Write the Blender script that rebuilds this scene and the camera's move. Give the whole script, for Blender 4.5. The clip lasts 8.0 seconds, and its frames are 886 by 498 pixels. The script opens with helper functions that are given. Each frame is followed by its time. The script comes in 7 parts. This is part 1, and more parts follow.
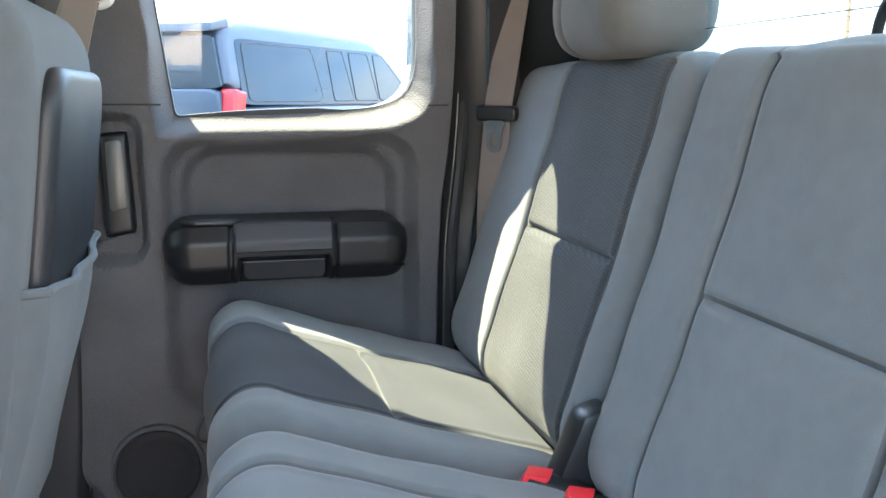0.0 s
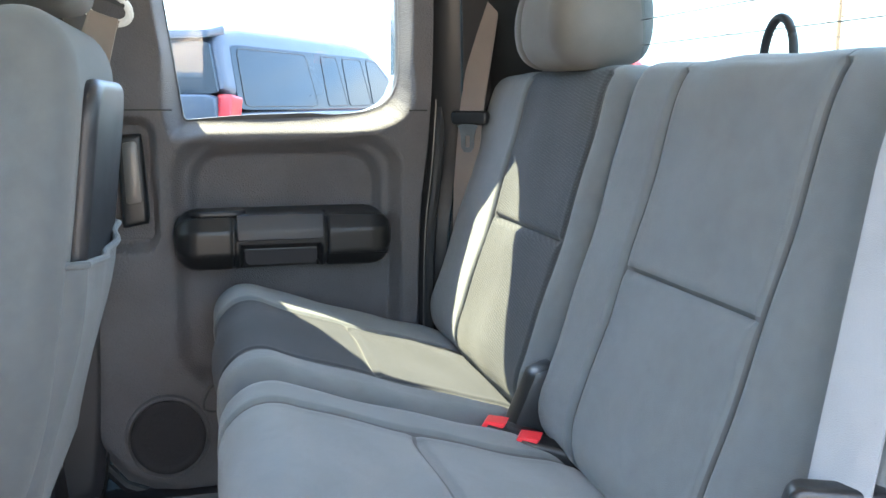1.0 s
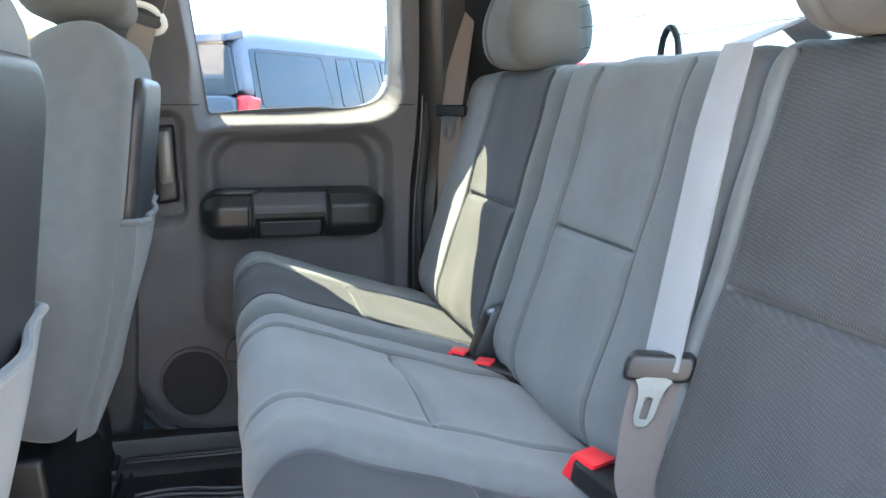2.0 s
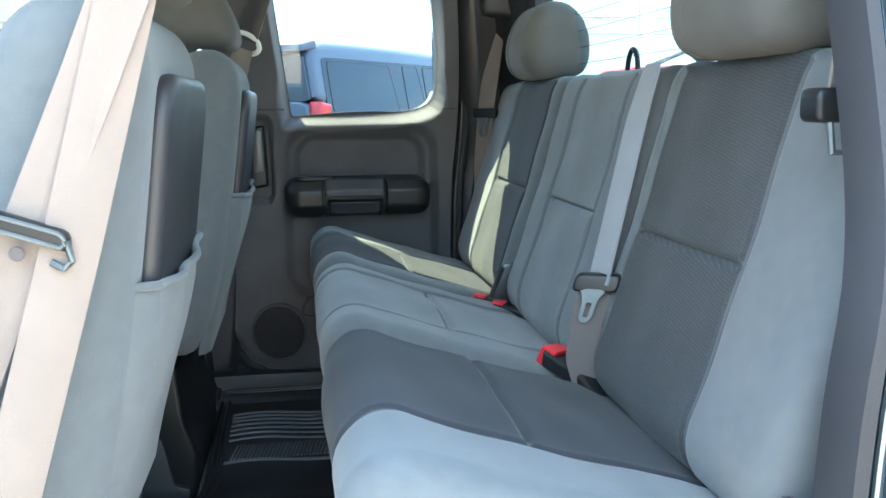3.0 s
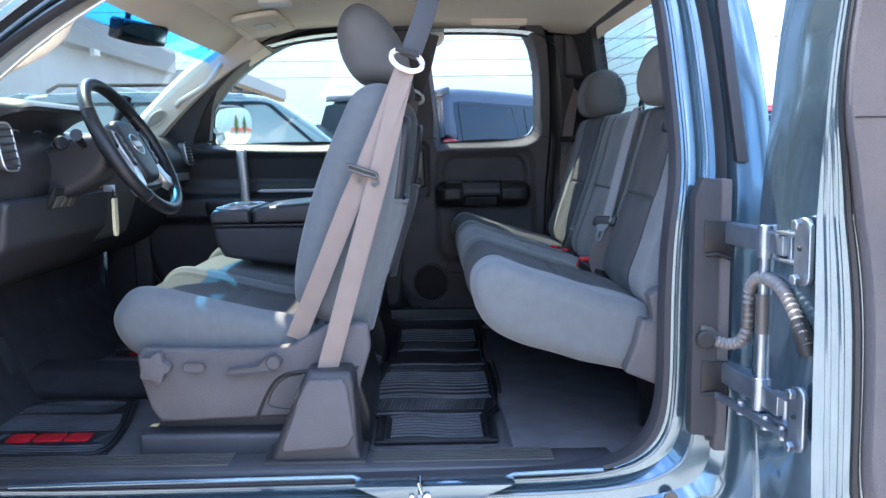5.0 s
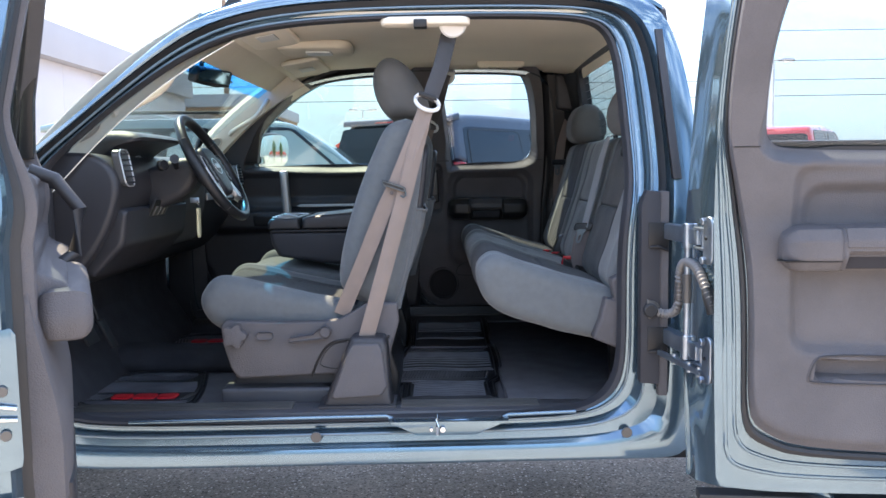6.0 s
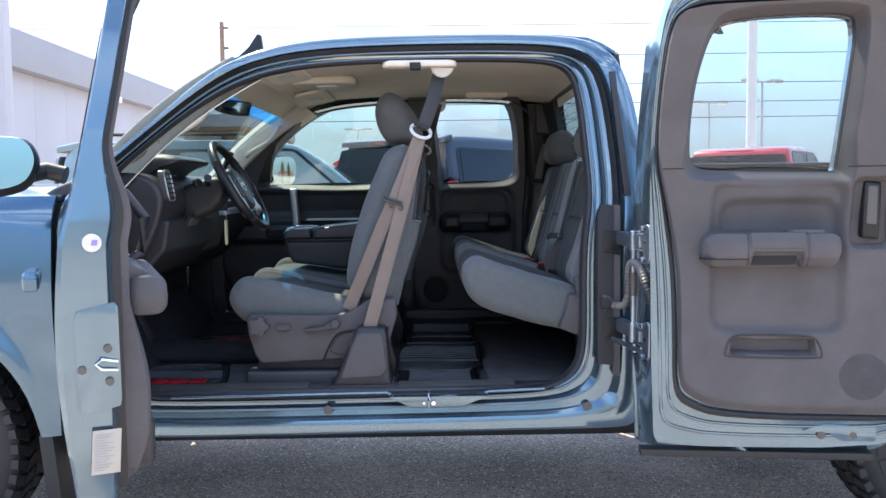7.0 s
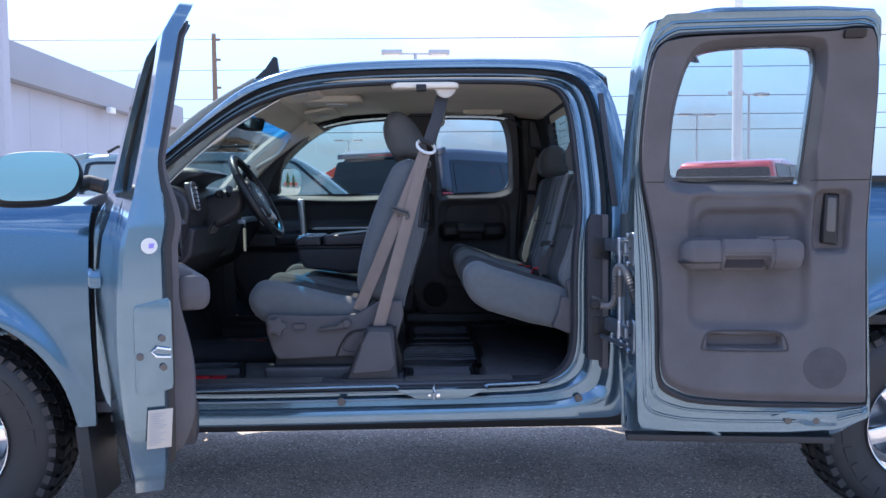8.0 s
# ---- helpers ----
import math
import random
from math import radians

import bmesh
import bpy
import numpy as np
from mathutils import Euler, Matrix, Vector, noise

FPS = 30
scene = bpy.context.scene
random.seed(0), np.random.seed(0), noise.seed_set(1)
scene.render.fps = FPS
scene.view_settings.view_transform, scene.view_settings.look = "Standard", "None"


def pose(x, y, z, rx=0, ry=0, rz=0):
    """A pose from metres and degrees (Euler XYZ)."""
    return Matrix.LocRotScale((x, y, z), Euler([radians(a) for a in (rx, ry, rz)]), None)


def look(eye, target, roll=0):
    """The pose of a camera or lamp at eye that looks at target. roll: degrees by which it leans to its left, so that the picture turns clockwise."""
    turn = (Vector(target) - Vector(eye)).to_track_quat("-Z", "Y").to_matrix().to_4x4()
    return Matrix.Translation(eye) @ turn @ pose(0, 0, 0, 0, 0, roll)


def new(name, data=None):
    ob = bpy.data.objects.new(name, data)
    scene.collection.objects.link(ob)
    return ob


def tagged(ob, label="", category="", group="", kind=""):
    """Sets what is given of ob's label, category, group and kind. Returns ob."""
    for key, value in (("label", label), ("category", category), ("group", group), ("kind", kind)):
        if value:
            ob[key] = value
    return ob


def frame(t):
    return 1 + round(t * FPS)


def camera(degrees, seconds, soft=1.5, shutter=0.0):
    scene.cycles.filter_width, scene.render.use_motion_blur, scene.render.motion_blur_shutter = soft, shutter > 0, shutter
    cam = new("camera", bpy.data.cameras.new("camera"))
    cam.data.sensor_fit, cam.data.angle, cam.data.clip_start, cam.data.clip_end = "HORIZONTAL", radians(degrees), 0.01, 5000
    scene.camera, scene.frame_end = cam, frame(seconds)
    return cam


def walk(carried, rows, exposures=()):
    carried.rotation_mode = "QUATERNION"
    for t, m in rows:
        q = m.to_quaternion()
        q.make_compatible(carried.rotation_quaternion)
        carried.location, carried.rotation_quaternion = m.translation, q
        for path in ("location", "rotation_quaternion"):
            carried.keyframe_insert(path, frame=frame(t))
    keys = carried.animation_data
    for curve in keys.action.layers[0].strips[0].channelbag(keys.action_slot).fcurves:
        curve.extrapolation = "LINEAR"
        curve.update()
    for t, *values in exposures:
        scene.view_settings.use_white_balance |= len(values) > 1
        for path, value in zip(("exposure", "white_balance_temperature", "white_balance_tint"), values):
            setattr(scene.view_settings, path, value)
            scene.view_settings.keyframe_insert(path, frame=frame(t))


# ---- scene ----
SKY_STRENGTH, SUN_STRENGTH = 0.128, 2.75
EXPOSURES = [(0.0, 4.86, 6600, 8), (1.2, 4.84, 6600, 8), (2.5, 4.66, 6600, 7), (3.0, 4.16, 6150, -3), (3.5, 3.76, 6150, -2), (4.5, 3.30, 5650, 10), (5.2, 2.98, 5550, 13), (6.3, 2.47, 6300, 13), (7.0, 2.12, 6000, 13), (8.0, 1.63, 5230, 17)]
cam = camera(54.5, 8.0)
PATH = [
    (0, (0.537, 0.374, 1.38), (1.044, 2.276, 1.026), 0.3),
    (0.5, (0.532, 0.31, 1.385), (1.046, 2.211, 1.036), 0.4),
    (1, (0.519, 0.195, 1.383), (1.038, 2.095, 1.04), 0.3),
    (2.5, (0.51, -0.294, 1.368), (0.927, 1.633, 1.031), -0.2),
    (3, (0.494, -0.544, 1.37), (0.819, 1.402, 1.041), -0.4),
    (3.5, (0.486, -0.821, 1.36), (0.716, 1.141, 1.048), -0.2),
    (4, (0.476, -1.129, 1.347), (0.617, 0.845, 1.058), -0.3),
    (4.5, (0.431, -1.455, 1.335), (0.507, 0.526, 1.072), -0.6),
    (5, (0.411, -1.798, 1.324), (0.45, 0.188, 1.089), -0.7),
    (5.2, (0.409, -1.939, 1.323), (0.442, 0.049, 1.098), -0.6),
    (6.3, (0.389, -2.608, 1.312), (0.404, -0.615, 1.144), -0.8),
    (6.5, (0.395, -2.721, 1.308), (0.414, -0.728, 1.149), -0.8),
    (7, (0.4, -2.949, 1.312), (0.43, -0.954, 1.173), -0.7),
    (7.5, (0.368, -3.114, 1.312), (0.409, -1.119, 1.189), -0.7),
    (8, (0.34, -3.237, 1.312), (0.395, -1.241, 1.198), -0.6),
]
walk(cam, [(t, look(eye, target, roll)) for t, eye, target, roll in PATH], EXPOSURES)

# ---- world and sun ----
SUN = Vector((-0.66, 1.0, 1.68)).normalized()
world = bpy.data.worlds.new("sky")
scene.world = world
world.use_nodes = True
wn, wl = world.node_tree.nodes, world.node_tree.links
sky = wn.new("ShaderNodeTexSky")
sky.sky_type, sky.sun_disc = "NISHITA", False
sky.sun_elevation, sky.sun_rotation = math.asin(SUN.z), math.atan2(SUN.x, SUN.y)
sky.air_density, sky.dust_density, sky.ozone_density = 1.0, 0.30, 1.3
tc = wn.new("ShaderNodeTexCoord")
stretch = wn.new("ShaderNodeMapping")
stretch.inputs["Scale"].default_value = (1.0, 1.0, 3.0)
wl.new(tc.outputs["Generated"], stretch.inputs["Vector"])
puff = wn.new("ShaderNodeTexNoise")
puff.inputs["Scale"].default_value, puff.inputs["Detail"].default_value = 4.6, 8.0
puff.inputs["Roughness"].default_value = 0.55
wl.new(stretch.outputs["Vector"], puff.inputs["Vector"])
cover = wn.new("ShaderNodeValToRGB")
cover.color_ramp.elements[0].position, cover.color_ramp.elements[1].position = 0.49, 0.64
wl.new(puff.outputs["Fac"], cover.inputs["Fac"])
# height above the horizon: haze low down, whiter clouds higher up
parts = wn.new("ShaderNodeSeparateXYZ")
wl.new(tc.outputs["Generated"], parts.inputs["Vector"])
high = wn.new("ShaderNodeMapRange")
high.interpolation_type = "SMOOTHSTEP"
high.inputs["From Min"].default_value, high.inputs["From Max"].default_value = 0.02, 0.55
wl.new(parts.outputs["Z"], high.inputs["Value"])
lit = wn.new("ShaderNodeMixRGB")
lit.inputs["Color1"].default_value, lit.inputs["Color2"].default_value = (1.70, 1.78, 1.82, 1), (7.6, 7.8, 8.0, 1)
wl.new(high.outputs["Result"], lit.inputs["Fac"])
low = wn.new("ShaderNodeMapRange")
low.interpolation_type = "SMOOTHSTEP"
low.inputs["From Min"].default_value, low.inputs["From Max"].default_value = 0.0, 0.34
low.inputs["To Min"].default_value, low.inputs["To Max"].default_value = 0.92, 0.0
wl.new(parts.outputs["Z"], low.inputs["Value"])
haze = wn.new("ShaderNodeMixRGB")
haze.inputs["Color2"].default_value = (1.02, 1.31, 1.58, 1)
wl.new(low.outputs["Result"], haze.inputs["Fac"])
wl.new(sky.outputs["Color"], haze.inputs["Color1"])
cloudy = wn.new("ShaderNodeMixRGB")
wl.new(cover.outputs["Color"], cloudy.inputs["Fac"])
wl.new(haze.outputs["Color"], cloudy.inputs["Color1"])
wl.new(lit.outputs["Color"], cloudy.inputs["Color2"])
wl.new(cloudy.outputs["Color"], wn["Background"].inputs["Color"])
wn["Background"].inputs["Strength"].default_value = SKY_STRENGTH

sun_data = bpy.data.lights.new("sun", "SUN")
sun_data.energy, sun_data.angle, sun_data.color = SUN_STRENGTH, radians(0.53), (1.0, 0.84, 0.57)
sun = new("sun", sun_data)
sun.matrix_world = look(SUN * 30, (0, 0, 0))


# ---- materials ----
def mat(name, color, rough=0.6, metal=0.0, vary=0.12, scale=6.0, bump=0.0, bscale=400.0, coat=0.0, sheen=0.0, spec=0.5):
    """A procedural surface: blotches at one scale, grain and relief at a finer one."""
    m = bpy.data.materials.new(name)
    m.use_nodes = True
    n, l = m.node_tree.nodes, m.node_tree.links
    b = n["Principled BSDF"]
    b.inputs["Roughness"].default_value, b.inputs["Metallic"].default_value = rough, metal
    b.inputs["Coat Weight"].default_value, b.inputs["Coat Roughness"].default_value = coat, 0.06
    b.inputs["Sheen Weight"].default_value = sheen
    b.inputs["Specular IOR Level"].default_value = spec
    co = n.new("ShaderNodeTexCoord")
    big = n.new("ShaderNodeTexNoise")
    big.inputs["Scale"].default_value, big.inputs["Detail"].default_value = scale, 5.0
    l.new(co.outputs["Object"], big.inputs["Vector"])
    fine = n.new("ShaderNodeTexNoise")
    fine.inputs["Scale"].default_value, fine.inputs["Detail"].default_value = bscale, 2.0
    l.new(co.outputs["Object"], fine.inputs["Vector"])
    mix = n.new("ShaderNodeMath")
    mix.operation = "MULTIPLY_ADD"
    mix.inputs[1].default_value = 0.35
    l.new(fine.outputs["Fac"], mix.inputs[0])
    l.new(big.outputs["Fac"], mix.inputs[2])
    ramp = n.new("ShaderNodeValToRGB")
    c = Vector(color[:3])
    ramp.color_ramp.elements[0].position, ramp.color_ramp.elements[1].position = 0.42, 0.95
    ramp.color_ramp.elements[0].color = (*(c * (1 - vary)), 1)
    ramp.color_ramp.elements[1].color = (*(c * (1 + vary)), 1)
    l.new(mix.outputs["Value"], ramp.inputs["Fac"])
    l.new(ramp.outputs["Color"], b.inputs["Base Color"])
    if bump:
        bp = n.new("ShaderNodeBump")
        bp.inputs["Strength"].default_value, bp.inputs["Distance"].default_value = bump, 0.002
        l.new(fine.outputs["Fac"], bp.inputs["Height"])
        l.new(bp.outputs["Normal"], b.inputs["Normal"])
    rr = n.new("ShaderNodeMapRange")
    rr.inputs["To Min"].default_value, rr.inputs["To Max"].default_value = max(rough - 0.06, 0.02), min(rough + 0.08, 1)
    l.new(big.outputs["Fac"], rr.inputs["Value"])
    l.new(rr.outputs["Result"], b.inputs["Roughness"])
    return m


def glass(name, tint, gloss=0.035):
    m = bpy.data.materials.new(name)
    m.use_nodes = True
    n, l = m.node_tree.nodes, m.node_tree.links
    out = n["Material Output"]
    n.remove(n["Principled BSDF"])
    tr, gl, fr, mx = (n.new("ShaderNodeBsdfTransparent"), n.new("ShaderNodeBsdfGlossy"), n.new("ShaderNodeLayerWeight"), n.new("ShaderNodeMixShader"))
    pw, ad = n.new("ShaderNodeMath"), n.new("ShaderNodeMath")
    pw.operation, pw.inputs[1].default_value = "POWER", 4.0
    ad.operation, ad.inputs[1].default_value, ad.inputs[2].default_value = "MULTIPLY_ADD", 0.7, gloss
    tr.inputs["Color"].default_value = (*tint, 1)
    gl.inputs["Roughness"].default_value = 0.01
    fr.inputs["Blend"].default_value = 0.5
    l.new(fr.outputs["Facing"], pw.inputs[0])
    l.new(pw.outputs["Value"], ad.inputs[0])
    l.new(ad.outputs["Value"], mx.inputs["Fac"])
    l.new(tr.outputs["BSDF"], mx.inputs[1])
    l.new(gl.outputs["BSDF"], mx.inputs[2])
    l.new(mx.outputs["Shader"], out.inputs["Surface"])
    return m


def woven(name, color, across=0.0042, along=0.0052, turn=38.0):
    """Seat cloth with slanting raised dashes."""
    m = mat(name, color, rough=0.92, vary=0.16, scale=9, bump=0.0, bscale=900, sheen=0.10, spec=0.15)
    n, l = m.node_tree.nodes, m.node_tree.links
    co = n.new("ShaderNodeTexCoord")
    mp = n.new("ShaderNodeMapping")
    mp.inputs["Rotation"].default_value = (radians(turn), 0, 0)
    mp.inputs["Scale"].default_value = (1 / along, 1 / along, 1 / across)
    l.new(co.outputs["Object"], mp.inputs["Vector"])
    wv = n.new("ShaderNodeTexWave")
    wv.bands_direction = "Z"
    wv.inputs["Scale"].default_value, wv.inputs["Distortion"].default_value = 0.50, 1.8
    wv.inputs["Detail"].default_value, wv.inputs["Detail Scale"].default_value = 2.0, 1.0
    l.new(mp.outputs["Vector"], wv.inputs["Vector"])
    no = n.new("ShaderNodeTexNoise")
    no.inputs["Scale"].default_value = 0.9
    l.new(mp.outputs["Vector"], no.inputs["Vector"])
    chop = n.new("ShaderNodeTexWave")
    chop.bands_direction = "Y"
    chop.inputs["Scale"].default_value, chop.inputs["Distortion"].default_value = 0.33, 2.6
    chop.inputs["Detail"].default_value = 1.0
    l.new(mp.outputs["Vector"], chop.inputs["Vector"])
    both = n.new("ShaderNodeMath")
    both.operation = "MULTIPLY"
    l.new(wv.outputs["Fac"], both.inputs[0])
    l.new(chop.outputs["Fac"], both.inputs[1])
    mu = n.new("ShaderNodeMath")
    mu.operation = "MULTIPLY"
    l.new(both.outputs["Value"], mu.inputs[0])
    l.new(no.outputs["Fac"], mu.inputs[1])
    bp = n.new("ShaderNodeBump")
    bp.inputs["Strength"].default_value, bp.inputs["Distance"].default_value = 0.50, 0.0018
    l.new(mu.outputs["Value"], bp.inputs["Height"])
    l.new(bp.outputs["Normal"], n["Principled BSDF"].inputs["Normal"])
    ramp = n["Color Ramp"]
    lite = n.new("ShaderNodeMixRGB")
    lite.blend_type = "ADD"
    lite.inputs["Color2"].default_value = (color[0] * 0.8, color[1] * 0.8, color[2] * 0.76, 1)
    l.new(mu.outputs["Value"], lite.inputs["Fac"])
    l.new(ramp.outputs["Color"], lite.inputs["Color1"])
    l.new(lite.outputs["Color"], n["Principled BSDF"].inputs["Base Color"])
    return m


HEAD_CLOTH = mat("brown_grey_headrest_cloth", (0.110, 0.106, 0.100), rough=0.95, vary=0.15, scale=12, bump=0.35, bscale=900, sheen=0.12, spec=0.15)
PLATE = mat("dull_cover_plastic", (0.036, 0.036, 0.041), rough=0.6, vary=0.15, scale=8, bump=0.2, bscale=500, spec=0.3)
VELOUR = mat("grey_velour", (0.118, 0.126, 0.130), rough=0.95, vary=0.08, scale=48, bump=0.35, bscale=1100, sheen=0.22, spec=0.15)
CLOTH = woven("dark_woven_cloth", (0.045, 0.047, 0.050), turn=76.0)
CUSHION = mat("dark_cushion_cloth", (0.033, 0.035, 0.040), rough=0.95, vary=0.16, scale=8, bump=0.25, bscale=1000, sheen=0.08, spec=0.15)
SEAM = mat("seam_thread", (0.085, 0.087, 0.087), rough=0.95)
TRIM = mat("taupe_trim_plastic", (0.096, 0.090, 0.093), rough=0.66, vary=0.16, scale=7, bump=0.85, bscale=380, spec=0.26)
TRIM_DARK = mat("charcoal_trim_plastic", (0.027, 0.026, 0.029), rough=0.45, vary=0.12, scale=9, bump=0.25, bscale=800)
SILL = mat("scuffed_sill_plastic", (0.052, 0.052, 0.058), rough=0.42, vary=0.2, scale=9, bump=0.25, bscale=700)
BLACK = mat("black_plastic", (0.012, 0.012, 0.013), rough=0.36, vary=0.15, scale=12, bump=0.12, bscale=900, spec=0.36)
RUBBER = mat("black_rubber", (0.016, 0.016, 0.017), rough=0.55, vary=0.25, scale=14, bump=0.1, bscale=500)
MAT_RUBBER = mat("floor_mat_rubber", (0.020, 0.021, 0.025), rough=0.38, vary=0.25, scale=10, bump=0.1, bscale=600, spec=0.3)
# flange edges in paler paint than the jamb, their highlight put into the colour
EDGE = mat("highlit_flange_paint", (0.15, 0.20, 0.24), rough=0.34, metal=0.7, vary=0.1, scale=9, coat=0.5)
# same rubber; the sky's shine on the rib crests is put into this paler colour
MAT_RIB = mat("mat_rib_shine", (0.13, 0.132, 0.148), rough=0.22, vary=0.25, scale=14)
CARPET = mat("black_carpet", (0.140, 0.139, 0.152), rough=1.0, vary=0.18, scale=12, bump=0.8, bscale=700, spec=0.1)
# same carpet, darkened in colour for the deep shade of the footwell
CARPET_SHADED = mat("shaded_footwell_carpet", (0.055, 0.054, 0.060), rough=1.0, vary=0.2, scale=12, bump=0.8, bscale=700, spec=0.1)
HEADLINER = mat("beige_headliner", (0.74, 0.67, 0.55), rough=0.95, vary=0.05, scale=4, bump=0.2, bscale=900, spec=0.1)
PAINT = mat("steel_blue_paint", (0.060, 0.120, 0.180), rough=0.16, metal=0.75, vary=0.05, scale=3, bump=0.0, bscale=3000, coat=1.0)
JAMB = mat("jamb_blue_paint", (0.118, 0.182, 0.230), rough=0.15, metal=0.72, vary=0.10, scale=5, bump=0.0, bscale=2500, coat=0.9)
CHROME = mat("bright_metal", (0.72, 0.73, 0.74), rough=0.16, metal=1.0, vary=0.06, scale=20)
STEEL = mat("zinc_plated_steel", (0.30, 0.345, 0.40), rough=0.30, metal=0.85, vary=0.18, scale=30)
SILVER = mat("silver_trim", (0.50, 0.50, 0.50), rough=0.32, metal=0.75, vary=0.05, scale=8)
BLADE = mat("worn_steel_blade", (0.11, 0.125, 0.13), rough=0.42, metal=0.5, vary=0.2, scale=40)
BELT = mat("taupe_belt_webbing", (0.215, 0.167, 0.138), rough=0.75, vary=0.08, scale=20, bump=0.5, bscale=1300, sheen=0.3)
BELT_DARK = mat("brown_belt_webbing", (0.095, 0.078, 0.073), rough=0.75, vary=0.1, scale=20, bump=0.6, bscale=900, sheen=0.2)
# far belt: the taupe webbing with its shade put into a darker colour
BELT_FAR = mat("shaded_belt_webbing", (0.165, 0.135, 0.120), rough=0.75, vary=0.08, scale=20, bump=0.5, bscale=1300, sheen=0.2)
BELT_GREY = mat("grey_belt_webbing", (0.215, 0.222, 0.240), rough=0.65, vary=0.08, scale=20, bump=0.5, bscale=1300, sheen=0.3)
RED = mat("red_plastic", (0.62, 0.02, 0.03), rough=0.35, vary=0.05)
WHITE = mat("white_plastic", (0.72, 0.71, 0.68), rough=0.45, vary=0.05)
LABEL = mat("warm_label_paper", (0.40, 0.37, 0.32), rough=0.6, vary=0.06)
PAPER = mat("label_paper", (0.58, 0.57, 0.53), rough=0.6, vary=0.05)
INK = mat("label_print", (0.32, 0.32, 0.33), rough=0.7)
VIOLET = mat("violet_print", (0.25, 0.2, 0.55), rough=0.6)
ASPHALT = mat("asphalt", (0.385, 0.325, 0.275), rough=0.9, vary=0.40, scale=1.5, bump=1.0, bscale=170, spec=0.3)
an, al = ASPHALT.node_tree.nodes, ASPHALT.node_tree.links
grit = an.new("ShaderNodeTexVoronoi")
grit.inputs["Scale"].default_value = 120.0
al.new(an["Texture Coordinate"].outputs["Object"], grit.inputs["Vector"])
stones = an.new("ShaderNodeMixRGB")
stones.blend_type = "MULTIPLY"
stones.inputs["Fac"].default_value = 0.85
tone = an.new("ShaderNodeHueSaturation")
tone.inputs["Saturation"].default_value, tone.inputs["Value"].default_value = 0.0, 1.7
al.new(grit.outputs["Color"], tone.inputs["Color"])
al.new(an["Color Ramp"].outputs["Color"], stones.inputs["Color1"])
al.new(tone.outputs["Color"], stones.inputs["Color2"])
# pale chips of stone in the worn surface
speck = an.new("ShaderNodeTexVoronoi")
speck.inputs["Scale"].default_value = 78.0
al.new(an["Texture Coordinate"].outputs["Object"], speck.inputs["Vector"])
pick = an.new("ShaderNodeSeparateColor")
al.new(speck.outputs["Color"], pick.inputs["Color"])
rare = an.new("ShaderNodeMath")
rare.operation, rare.inputs[1].default_value = "GREATER_THAN", 0.85
al.new(pick.outputs["Red"], rare.inputs[0])
core = an.new("ShaderNodeMath")
core.operation, core.inputs[1].default_value = "LESS_THAN", 0.42
al.new(speck.outputs["Distance"], core.inputs[0])
chip = an.new("ShaderNodeMath")
chip.operation = "MULTIPLY"
al.new(rare.outputs["Value"], chip.inputs[0])
al.new(core.outputs["Value"], chip.inputs[1])
chips = an.new("ShaderNodeMixRGB")
chips.inputs["Color2"].default_value = (0.95, 0.88, 0.80, 1)
al.new(chip.outputs["Value"], chips.inputs["Fac"])
al.new(stones.outputs["Color"], chips.inputs["Color1"])
al.new(chips.outputs["Color"], an["Principled BSDF"].inputs["Base Color"])
GLASS = glass("clear_glass", (0.70, 0.77, 0.75))
PRIVACY = glass("light_privacy_glass", (0.73, 0.78, 0.80))
TINTED = glass("tinted_glass", (0.64, 0.71, 0.71))
BLUE_BAND = glass("blue_shade_band", (0.28, 0.62, 0.90))
FAR_MIRROR = mat("convex_mirror_glass", (0.66, 0.72, 0.72), rough=0.02, metal=1.0, vary=0.01)
# the blue-green tint stands for the bluer sky in the reflection
MIRROR = mat("mirror_glass", (0.34, 0.54, 0.62), rough=0.02, metal=1.0, vary=0.01)
GRILLE = mat("matt_speaker_cloth", (0.034, 0.032, 0.034), rough=0.9, vary=0.1, spec=0.15)
SPEAKER = mat("grained_speaker_cover", (0.070, 0.066, 0.070), rough=0.8, vary=0.15, scale=20, bump=0.6, bscale=300, spec=0.2)
GUNMETAL = mat("gunmetal_insert", (0.09, 0.085, 0.08), rough=0.35, metal=0.3, vary=0.06)


# ---- building helpers ----
def part(name, bm, material, parent=None, label="", sharp=38.0):
    """Links a bmesh, built in world places, as one mesh under a thing or a part."""
    bmesh.ops.recalc_face_normals(bm, faces=bm.faces)
    lim = radians(sharp)
    for e in bm.edges:
        e.smooth = not (len(e.link_faces) == 2 and e.calc_face_angle(0.0) > lim)
    for f in bm.faces:
        f.smooth = True
    me = bpy.data.meshes.new(name)
    bm.to_mesh(me)
    bm.free()
    for m in material if isinstance(material, (list, tuple)) else [material]:
        me.materials.append(m)
    ob = new(name, me)
    if parent is not None:
        ob.parent = parent
        up = parent
        while up.parent is not None:
            up = up.parent
        ob.matrix_parent_inverse = up.matrix_basis.inverted() if parent is up else Matrix.Identity(4)
    if label:
        ob["label"] = label
    return ob


def thing(name, at, label, category, group="", kind=""):
    ob = new(name)
    ob.empty_display_size = 0.1
    ob.location = at
    ob.matrix_basis = Matrix.Translation(at)
    return tagged(ob, label, category, group, kind)


def straight(x, y, z):
    return (x, y, z)


